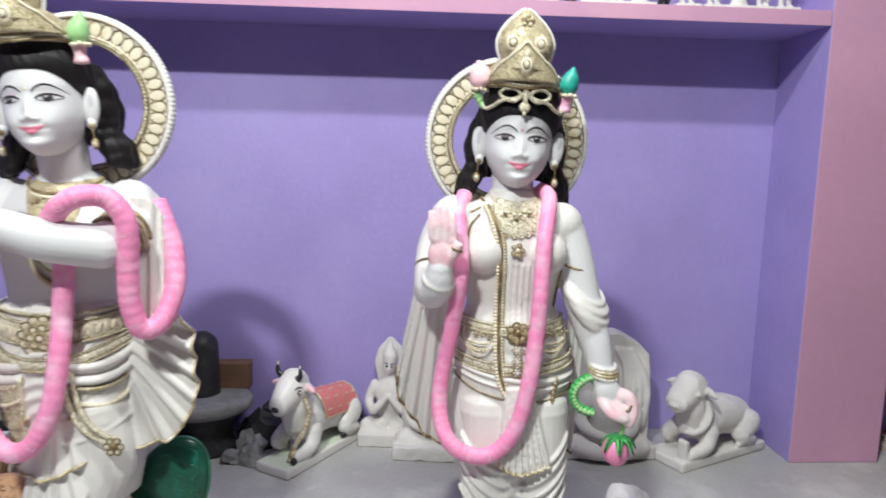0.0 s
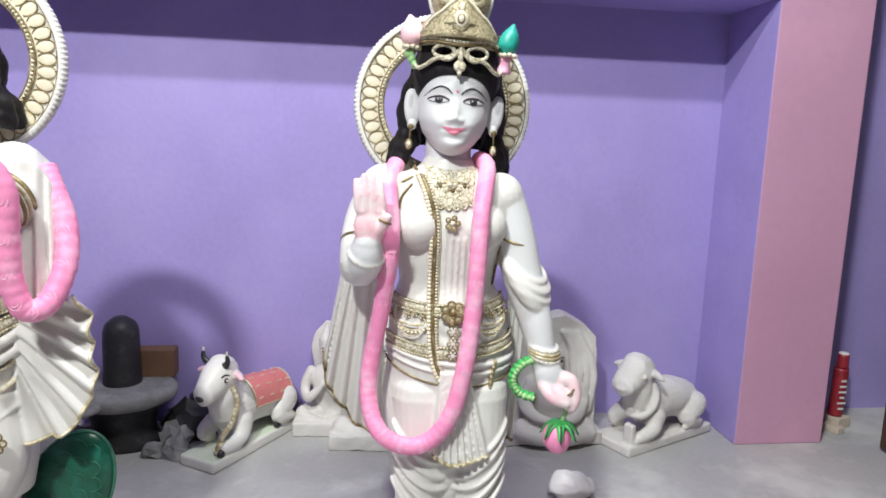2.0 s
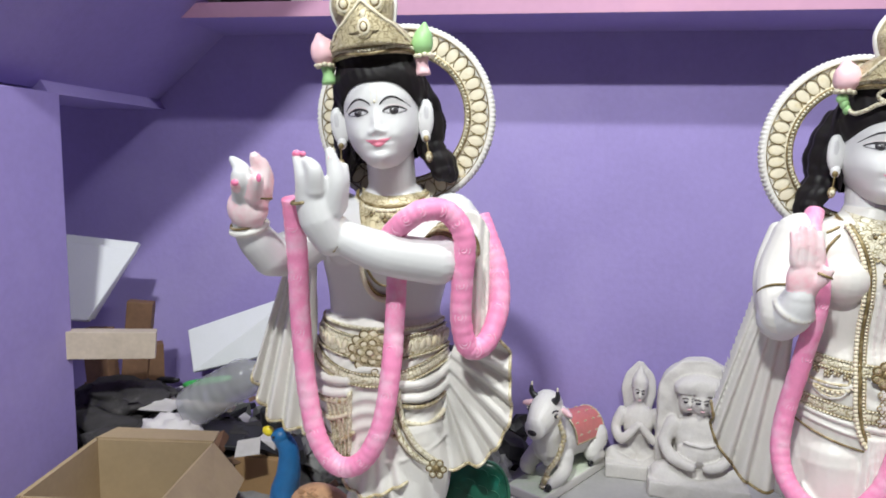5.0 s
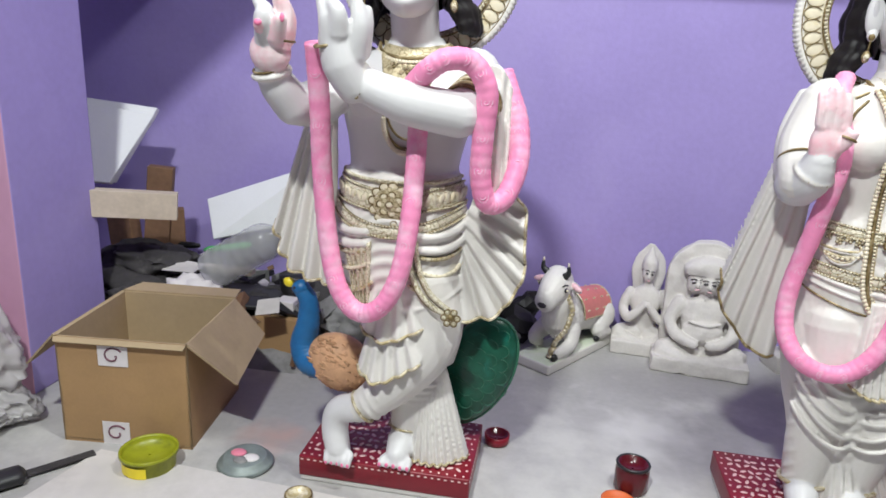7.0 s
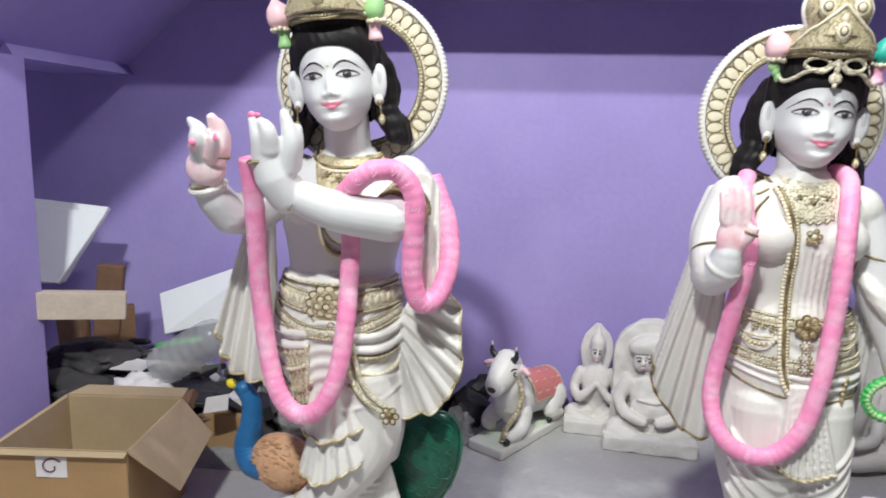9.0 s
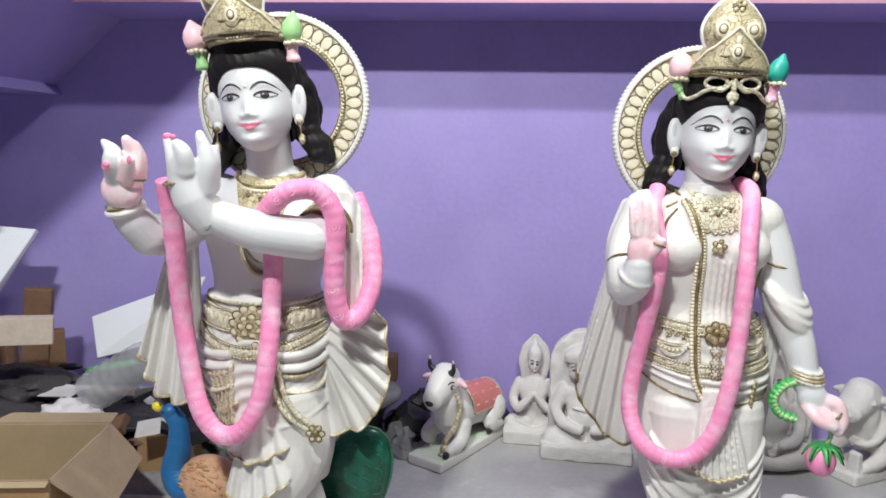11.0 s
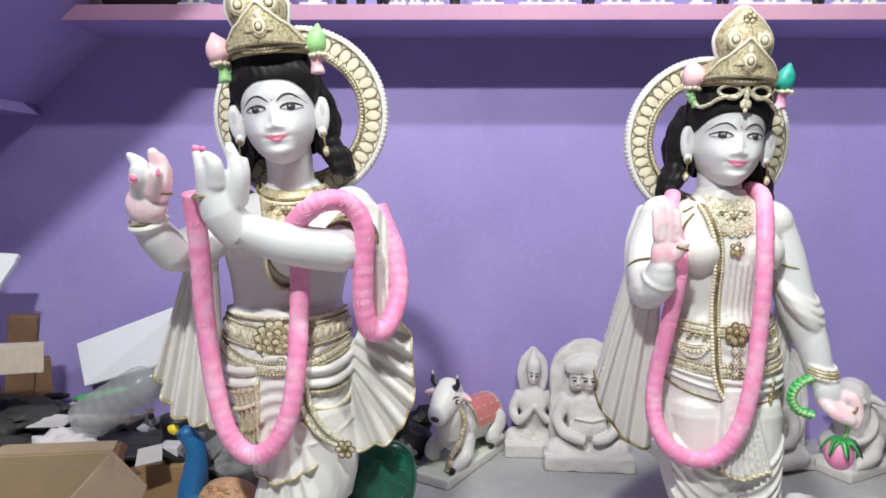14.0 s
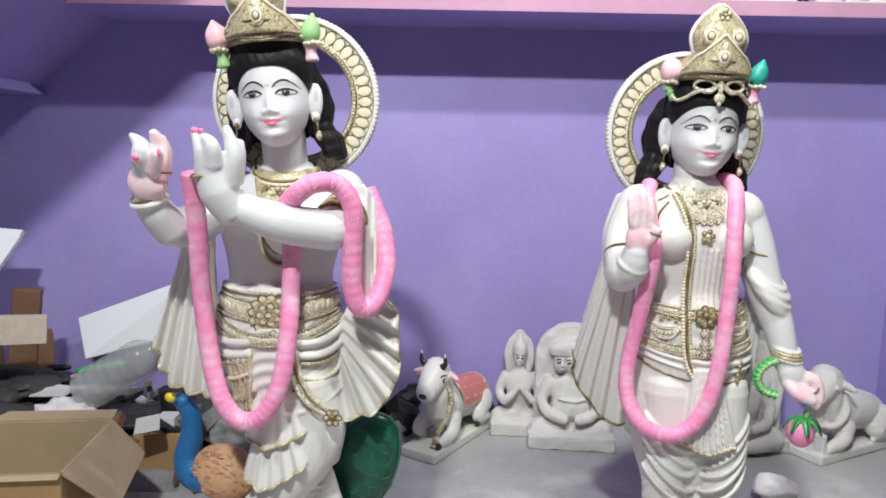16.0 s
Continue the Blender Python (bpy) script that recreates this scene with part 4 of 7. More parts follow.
# ---- the flute player statue ----
def flute_statue():
    sc = Sculpt()
    cy = 2.125
    plinth(sc, -0.79, -0.456, 2.03, 2.24, 0.055, 3)
    torso = [(-0.622, cy, 0.585, 0.104, 0.074), (-0.622, cy, 0.62, 0.099, 0.069), (-0.620, cy, 0.66, 0.105, 0.072), (-0.617, cy, 0.71, 0.118, 0.079), (-0.612, cy, 0.755, 0.126, 0.078),
             (-0.608, cy, 0.785, 0.122, 0.068), (-0.606, cy, 0.808, 0.094, 0.058), (-0.606, cy, 0.825, 0.055, 0.050), (-0.607, cy, 0.84, 0.045, 0.045)]
    sc.loft(torso, SK, n=48, step=0.006)
    for s in (-1, 1):
        sc.blob((-0.613 + s * 0.052, cy - 0.048, 0.735), (0.05, 0.034, 0.04), SK, n=16, rings=10)
    sc.tube([(-0.632, cy - 0.0695, 0.620), (-0.622, cy - 0.071, 0.617), (-0.612, cy - 0.0695, 0.620)], 0.002, SK, n=6)
    sc.tube([(-0.607, cy, 0.80), (-0.608, cy - 0.012, 0.84), (-0.611, cy - 0.022, 0.90)], 0.041, SK, n=24, ends=False)
    # hips, thighs and the dhoti
    hips = [(-0.575, cy - 0.005, 0.25, 0.066, 0.060), (-0.585, cy - 0.01, 0.31, 0.088, 0.075), (-0.605, cy - 0.010, 0.38, 0.108, 0.092), (-0.620, cy - 0.008, 0.45, 0.120, 0.098), (-0.623, cy - 0.008, 0.52, 0.120, 0.096),
            (-0.622, cy - 0.004, 0.575, 0.111, 0.084), (-0.622, cy - 0.002, 0.612, 0.103, 0.074)]
    sc.loft(hips, MA, n=64, step=0.004, fold=0.026, fold_freq=260, lean=3.0)
    # crossing leg, its foot on the toes
    limb(sc, [(-0.575, cy - 0.032, 0.41), (-0.556, cy - 0.052, 0.312), (-0.605, cy - 0.070, 0.228), (-0.672, cy - 0.080, 0.168)], [0.076, 0.060, 0.043, 0.029], MA, 22)
    for k in range(9):
        f = k / 8
        c = Vector((-0.572, cy - 0.058, 0.268)).lerp(Vector((-0.655, cy - 0.080, 0.178)), f)
        bangle(sc, c, (-0.75, -0.1, -0.6), 0.0465 - 0.015 * f, MA, 0.0040)
    bangle(sc, (-0.668, cy - 0.080, 0.170), (-0.75, -0.1, -0.6), 0.032, GO, 0.003, 18, OG)
    limb(sc, [(-0.668, cy - 0.080, 0.168), (-0.712, cy - 0.078, 0.155), (-0.722, cy - 0.080, 0.12), (-0.712, cy - 0.092, 0.082)], [0.028, 0.027, 0.026, 0.024], SK)
    fingers(sc, (-0.712, cy - 0.092, 0.085), [(-0.728 + 0.011 * k, cy - 0.104, 0.078) for k in range(5)], [(-0.728 + 0.011 * k, cy - 0.113 - 0.004 * (k > 2), 0.062) for k in range(5)], 0.0075, SK, HP)
    # standing leg and foot
    limb(sc, [(-0.575, cy - 0.01, 0.28), (-0.582, cy - 0.02, 0.18), (-0.592, cy - 0.02, 0.105)], [0.055, 0.045, 0.034], MA, 20)
    for k in range(7):
        bangle(sc, (-0.580 - 0.001 * k, cy - 0.02, 0.21 - 0.013 * k), (0, 0.25, 1), 0.049 - 0.0018 * k, MA, 0.004)
    bangle(sc, (-0.592, cy - 0.02, 0.112), (0, 0.1, 1), 0.036, GO, 0.003, 20, OG)
    limb(sc, [(-0.592, cy - 0.01, 0.10), (-0.597, cy - 0.045, 0.085), (-0.600, cy - 0.075, 0.073)], [0.031, 0.030, 0.022], SK)
    fingers(sc, (-0.60, cy - 0.07, 0.073), [(-0.624 + 0.012 * k, cy - 0.084, 0.068) for k in range(5)], [(-0.628 + 0.0135 * k, cy - 0.096 - 0.003 * (k > 2), 0.062) for k in range(5)], 0.0085, SK, HP)
    # pleats that fall beside the standing foot
    sc.drape([(-0.565, cy - 0.045, 0.26), (-0.53, cy - 0.02, 0.27)], [(-0.575, cy - 0.060, 0.062), (-0.52, cy - 0.065, 0.060), (-0.468, cy - 0.02, 0.062)], MA, folds=8, amp=0.012, edge=GO)
    # hanging pleats in front, in two tiers
    sc.drape([(-0.642, cy - 0.086, 0.455), (-0.590, cy - 0.086, 0.475)], [(-0.668, cy - 0.108, 0.345), (-0.622, cy - 0.116, 0.322), (-0.552, cy - 0.108, 0.352)], MA, folds=4, amp=0.010, edge=GO)
    sc.drape([(-0.650, cy - 0.095, 0.36), (-0.585, cy - 0.102, 0.36)], [(-0.672, cy - 0.108, 0.270), (-0.632, cy - 0.120, 0.243), (-0.552, cy - 0.118, 0.290)], MA, folds=5, amp=0.011, edge=GO)
    for k in range(6):
        z = 0.405 - 0.024 * k
        w = 0.0815 - 0.006 * k
        sc.tube([(-0.578 + w * math.cos(a), cy - 0.022 + (w + 0.006) * math.sin(a), z - 0.022 * max(0, -math.sin(a)) + 0.018 * math.cos(a)) for a in [radians(205 + 165 * q / 12) for q in range(13)]], 0.0030, MA, n=7, sub=2)
    # belts and the clasp
    belt(sc, hips, 0.609, 0.008, 0.0040, MA, beads=60, bead_mi=EC)
    band(sc, hips, 0.600, 0.566, 0.014, EC, out=0.006)
    band(sc, hips, 0.562, 0.543, 0.034, EC, a0=185, a1=355, out=0.006)
    for k in range(26):
        a = radians(184 + 172 * k / 25)
        zz = 0.583 - 0.014 * max(0, -math.sin(a)) ** 2
        cx, cyy, rx, ry = section(hips, zz)
        q = Euler((0, radians(20 if k % 2 else -20), a + math.pi / 2)).to_matrix()
        sc.blob((cx + (rx + 0.006) * math.cos(a), cyy + (ry + 0.006) * math.sin(a), zz), (0.0052, 0.0030, 0.0100), CR, rot=q, n=10, rings=6)
    clasp = on_front(hips, -0.622, 0.566, 0.004)
    sc.blob(clasp, (0.036, 0.009, 0.034), EG, n=24, rings=12)
    sc.blob(clasp + Vector((0, 0.002, -0.040)), (0.020, 0.007, 0.026), EG, n=20, rings=12)
    for r, count, w in ((0.030, 12, 0.0090), (0.0155, 7, 0.0080), (0.0, 1, 0.0070)):
        for k in range(count):
            a = 2 * math.pi * k / count + r * 30
            p = clasp + Vector((r * math.cos(a), -0.0095 + r * 0.22, r * math.sin(a)))
            sc.blob(p, (w, 0.0022, w * 0.8), CR, n=10, rings=6)
            sc.tube([p + Vector((w * 0.95 * math.cos(q), -0.001, w * 0.8 * math.sin(q))) for q in (0.2, 1.2, 2.2, 3.2, 4.2, 5.2)], 0.0014, OG, n=5, sub=3)
    for k in range(4):
        p = clasp + Vector((0.008 * (-1) ** k, -0.006, -0.034 - 0.009 * k))
        sc.blob(p, (0.0065, 0.0022, 0.0060), CR, n=8, rings=5)
        sc.tube([p + Vector((0.0062 * math.cos(q), -0.001, 0.0058 * math.sin(q))) for q in (0.2, 1.2, 2.2, 3.2, 4.2, 5.2)], 0.0012, OG, n=5, sub=3)
    # swags over the hips
    for s, a0, a1 in ((1, 285, 360), (-1, 180, 255)):
        for z, dip, mi, r in ((0.505, 0.045, GO, 0.004), (0.49, 0.062, CR, 0.004), (0.462, 0.075, GO, 0.004), (0.53, 0.03, MA, 0.008), (0.515, 0.04, MA, 0.008)):
            pts = []
            for k in range(11):
                f = k / 10
                a = radians(a0 + (a1 - a0) * f)
                zz = z - dip * math.sin(math.pi * (0.15 + 0.7 * f)) + (0.03 * f if s > 0 else 0.03 * (1 - f))
                cx, cyy, rx, ry = section(hips, zz)
                pts.append((cx + (rx + 0.004) * math.cos(a), cyy + (ry + 0.004) * math.sin(a), zz))
            sc.tube(pts, r, mi, n=7, sub=3)
            if mi != MA:
                sc.beads(pts, r * 1.05, 16, OG if mi == GO else GO)
    for dx, dz in ((0.0, 0.0), (0.014, 0.006)):
        tas = [(-0.590 + dx, 2.022, 0.505 + dz), (-0.580 + dx, 2.016, 0.455 + dz), (-0.560 + dx, 2.010, 0.418 + dz), (-0.535 + dx, 2.012, 0.394 + dz), (-0.510 + dx * 0.4, 2.018, 0.382 + dz)]
        sc.tube(tas, 0.0050, EC, n=8)
        sc.tube([(x - 0.005, y + 0.001, z - 0.004) for x, y, z in tas], 0.0009, OG, n=6)
    flower(sc, (-0.506, 2.012, 0.380), 0.016, EC, OG, 6)
    # gilded pleats over one thigh
    sc.drape([on_front(hips, -0.708, 0.485, 0.004), on_front(hips, -0.680, 0.488, 0.004), on_front(hips, -0.652, 0.500, 0.004)],
             [on_front(hips, -0.692, 0.385, 0.006), on_front(hips, -0.672, 0.372, 0.006), on_front(hips, -0.655, 0.385, 0.006)], EC, folds=5, amp=0.010, rows=12, cols=60, edge=OG)
    # fans of cloth on both sides
    sc.drape([(-0.505, 2.085, 0.46), (-0.50, 2.09, 0.54), (-0.478, 2.10, 0.605)], [(-0.510, 2.085, 0.350), (-0.464, 2.095, 0.352), (-0.433, 2.10, 0.364), (-0.408, 2.10, 0.40), (-0.391, 2.10, 0.445), (-0.394, 2.10, 0.50), (-0.398, 2.10, 0.565), (-0.425, 2.10, 0.588)],
             MA, folds=7, amp=0.026, rows=18, cols=140, edge=GO, sharp=0.9)
    sc.drape([(-0.785, 2.10, 0.735), (-0.758, 2.09, 0.745), (-0.735, 2.08, 0.73)], [(-0.866, 2.11, 0.50), (-0.850, 2.11, 0.437), (-0.825, 2.105, 0.405), (-0.78, 2.10, 0.392), (-0.735, 2.085, 0.395)],
             MA, folds=5, amp=0.026, rows=18, cols=120, edge=GO, sharp=0.9)
    sc.drape([(-0.488, 2.075, 0.80), (-0.455, 2.075, 0.80), (-0.432, 2.09, 0.76)], [(-0.478, 2.055, 0.585), (-0.455, 2.06, 0.575), (-0.425, 2.075, 0.585)], MA, folds=3, amp=0.020, rows=16, cols=40)
    sc.blob((-0.502, cy + 0.008, 0.772), (0.050, 0.048, 0.046), MA, n=20, rings=12)
    sc.blob((-0.708, cy + 0.005, 0.780), (0.048, 0.048, 0.046), SK, n=20, rings=12)
    # arms: the raised one, the one across the chest
    limb(sc, [(-0.715, cy, 0.785), (-0.76, cy - 0.055, 0.728), (-0.785, cy - 0.115, 0.722)], [0.044, 0.040, 0.034], SK, 20)
    limb(sc, [(-0.785, cy - 0.115, 0.722), (-0.800, cy - 0.14, 0.752), (-0.808, cy - 0.158, 0.782)], [0.034, 0.030, 0.023], SK, 20)
    bangle(sc, (-0.806, cy - 0.152, 0.772), (-0.15, -0.35, 1), 0.0285, MA, 0.0050, 16, MA)
    bangle(sc, (-0.807, cy - 0.155, 0.780), (-0.15, -0.35, 1), 0.027, OG, 0.0020)
    sc.blob((-0.800, 1.955, 0.804), (0.033, 0.024, 0.033), BL, n=18, rings=12)
    limb(sc, [(-0.787, 1.955, 0.818), (-0.780, 1.955, 0.842), (-0.779, 1.955, 0.863), (-0.782, 1.943, 0.882)], [0.019, 0.0165, 0.0150, 0.0085], BL, 14)
    limb(sc, [(-0.778, 1.965, 0.824), (-0.774, 1.965, 0.851), (-0.776, 1.955, 0.873)], [0.014, 0.0125, 0.0095], BL, 12)
    limb(sc, [(-0.801, 1.943, 0.824), (-0.795, 1.925, 0.851), (-0.797, 1.927, 0.864), (-0.815, 1.935, 0.879)], [0.018, 0.0165, 0.0130, 0.0050], SK, 14)
    limb(sc, [(-0.799, 1.935, 0.833), (-0.800, 1.915, 0.841)], [0.013, 0.0085], BL, 12)
    limb(sc, [(-0.781, 1.935, 0.825), (-0.768, 1.919, 0.849)], [0.014, 0.0105], BL, 12)
    sc.blob((-0.761, 1.909, 0.852), (0.0040, 0.0022, 0.0068), HP, n=8, rings=5)
    sc.blob((-0.798, 1.908, 0.844), (0.0065, 0.0030, 0.0050), HP, n=8, rings=5)
    bangle(sc, (-0.778, 1.950, 0.821), (0.1, 0, 1), 0.0185, OG, 0.0018)
    limb(sc, [(-0.505, cy, 0.782), (-0.490, cy - 0.045, 0.745), (-0.512, cy - 0.105, 0.722)], [0.046, 0.043, 0.037], SK, 22)
    limb(sc, [(-0.512, cy - 0.105, 0.722), (-0.590, cy - 0.142, 0.738), (-0.672, cy - 0.150, 0.768)], [0.037, 0.034, 0.025], SK, 22)
    bangle(sc, (-0.664, cy - 0.150, 0.765), (-0.9, -0.1, 0.35), 0.0268, MA, 0.0052, 18, EC)
    flower(sc, (-0.664, cy - 0.176, 0.750), 0.009, EC, CR, 6)
    for k in range(5):
        f = 0.10 + 0.14 * k
        bangle(sc, (-0.490 - 0.022 * f, cy - 0.045 - 0.060 * f, 0.745 - 0.023 * f), (-0.022, -0.060, -0.023), 0.0430 - 0.004 * f, GO if k % 2 else OG, 0.0042, 26 if k == 2 else 0, CR)
    limb(sc, [(-0.671, 1.965, 0.758), (-0.685, 1.955, 0.791), (-0.694, 1.950, 0.827)], [0.026, 0.031, 0.027], SK, 20)
    limb(sc, [(-0.699, 1.943, 0.824), (-0.701, 1.935, 0.856), (-0.716, 1.943, 0.888)], [0.0190, 0.0150, 0.0072], SK, 16)
    limb(sc, [(-0.685, 1.935, 0.836), (-0.683, 1.925, 0.865), (-0.700, 1.935, 0.879)], [0.0170, 0.0125, 0.0070], SK, 14)
    limb(sc, [(-0.666, 1.955, 0.807), (-0.655, 1.945, 0.849), (-0.665, 1.945, 0.892)], [0.0200, 0.0150, 0.0075], SK, 16)
    limb(sc, [(-0.659, 1.965, 0.812), (-0.649, 1.955, 0.846), (-0.647, 1.955, 0.869)], [0.0160, 0.0120, 0.0080], SK, 14)
    sc.blob((-0.713, 1.936, 0.888), (0.0075, 0.0045, 0.0055), HP, n=10, rings=6)
    sc.blob((-0.702, 1.931, 0.888), (0.0055, 0.0035, 0.0040), HP, n=10, rings=6)
    sc.blob((-0.661, 1.935, 0.883), (0.0032, 0.0022, 0.0048), BL, n=8, rings=5)
    bangle(sc, (-0.705, 1.943, 0.819), (-0.2, -0.2, 1), 0.0185, OG, 0.0026)
    # ornaments on the chest
    plate(sc, torso, -0.606, 0.822, 0.745, 0.058, 0.036, EG, sag=0.012)
    neck = [(-0.607 + 0.062 * math.cos(a), cy - 0.008 + 0.056 * math.sin(a), 0.830 - 0.026 * max(0, -math.sin(a))) for a in [math.pi + math.pi * k / 14 for k in range(15)]]
    sc.tube(neck, 0.003, OG, n=6, sub=2)
    sc.beads([Vector(p) + Vector((0, -0.003, -0.006)) for p in neck], 0.0040, 34, CR)
    loop = [on_front(torso, -0.606 + 0.036 * math.cos(a), 0.712 + 0.055 * math.sin(a), 0.004) for a in [math.pi * 0.98 + math.pi * 1.04 * k / 16 for k in range(17)]]
    sc.tube(loop, 0.0035, OG, n=6, sub=2)
    sc.beads([p + Vector((0, -0.002, -0.007)) for p in loop], 0.0048, 30, CR)
    sc.tube([p + Vector((0.003, 0.001, 0.016)) for p in loop], 0.0022, OG, n=6, sub=2)
    # garlands
    garland(sc, [(-0.730, 1.960, 0.822), (-0.732, 1.985, 0.732), (-0.733, 2.000, 0.621), (-0.721, 2.000, 0.496), (-0.699, 1.990, 0.420), (-0.664, 1.985, 0.383), (-0.623, 1.980, 0.397), (-0.594, 1.985, 0.453),
                 (-0.582, 2.000, 0.541), (-0.580, 2.020, 0.631), (-0.580, 2.030, 0.705)], 0.0165, 46)
    garland(sc, [(-0.585, 2.01, 0.765), (-0.573, 1.992, 0.775), (-0.556, 1.98, 0.790), (-0.530, 1.982, 0.806), (-0.494, 2.000, 0.803), (-0.469, 2.010, 0.763), (-0.471, 2.015, 0.693), (-0.472, 2.020, 0.629),
                 (-0.459, 2.030, 0.582), (-0.432, 2.045, 0.590), (-0.415, 2.070, 0.645), (-0.421, 2.090, 0.708), (-0.440, 2.100, 0.757), (-0.455, 2.11, 0.79)], 0.0175, 44)
    sc.melt((MA, SK, BL), 0.0025, 6)
    # head and halo
    halo(sc, (-0.600, 2.175, 0.958), 0.108, 0.162)
    head(sc, pose(-0.619, 2.081, 0.955, 0, -6, 5), (1.0, -0.118), -0.010, False, [(-1, SA, PG, PG), (1, PG, SA, SA)])
    # the peacock
    bird = len(sc.v)
    sc.tube([(-0.838, 2.17, 0.345), (-0.823, 2.17, 0.318), (-0.824, 2.17, 0.27), (-0.832, 2.17, 0.225), (-0.812, 2.165, 0.195), (-0.765, 2.16, 0.20)], lambda u: 0.017 + 0.026 * u ** 1.5, PB, n=18, ripple=0.02, ripples=16)
    sc.blob((-0.838, 2.168, 0.347), (0.019, 0.017, 0.017), PB, n=14, rings=8)
    sc.blob((-0.862, 2.166, 0.357), (0.013, 0.008, 0.010), YE, rot=Euler((0, radians(20), 0)).to_matrix(), n=10)
    sc.blob((-0.846, 2.152, 0.351), (0.003, 0.002, 0.003), LN, n=6)
    for k in range(7):
        sc.blob((-0.815 + 0.009 * k, 2.176, 0.372 + 0.003 * (k % 2)), (0.005, 0.004, 0.012), PG if k % 2 else CR, rot=Euler((0, radians(10 * k - 10), 0)).to_matrix(), n=6)
    sc.blob((-0.750, 2.16, 0.198), (0.072, 0.048, 0.058), PT, rot=Euler((0, radians(28), 0)).to_matrix(), n=28, rings=16)
    rnd = random.Random(5)
    for k in range(90):
        a, b = rnd.uniform(-0.95, 0.95), rnd.uniform(math.pi * 1.18, math.pi * 1.82)
        p = Euler((0, radians(28), 0)).to_matrix() @ Vector((0.072 * math.sin(a), 0.048 * math.cos(a) * math.sin(b), 0.058 * math.cos(a) * math.cos(b)))
        sc.blob(p + Vector((-0.752, 2.16, 0.200)), (0.0080, 0.0004, 0.0026), CARVE if k % 3 == 0 else PT, rot=Euler((0, radians(28 + rnd.uniform(-25, 25)), 0)).to_matrix(), n=6, rings=4)
    near = Vector((-0.35, 0.943, 0.804))
    sc.v[bird:] = [tuple(near + (Vector(p) - near) * 0.955) for p in sc.v[bird:]]
    tail = Euler((0, radians(24), 0)).to_matrix()
    sc.blob((-0.474, 2.165, 0.212), (0.070, 0.030, 0.125), PGN, rot=tail, n=36, rings=20)
    for i in range(9):
        for j in range(6):
            z = -0.108 + 0.026 * i
            x = -0.06 + 0.024 * (j + 0.5 * (i % 2))
            k = 1 - (z / 0.125) ** 2 - (x / 0.07) ** 2
            if k < 0.22:
                continue
            p = tail @ Vector((x, -0.030 * math.sqrt(k) - 0.0005, z)) + Vector((-0.474, 2.165, 0.212))
            sc.tube([p + tail @ Vector((0.0135 * math.cos(q), 0.002 * abs(math.cos(q)), 0.0135 * math.sin(q))) for q in (-2.6, -1.9, -1.2, -0.5, 0.2, 0.9, 1.6, 2.3)], 0.0009, PE, n=4, sub=2)
    sc.tube([Vector((-0.474, 2.163, 0.212)) + tail @ Vector((0.071 * math.cos(2 * math.pi * k / 28), 0, 0.126 * math.sin(2 * math.pi * k / 28))) for k in range(28)], 0.003, PE, n=6, sub=2, closed=True)
    return sc.done("flute_player_statue", S_MATS, (-0.623, 2.135, 0.0), "white marble flute player statue, pink garlands, peacock, red plinth")


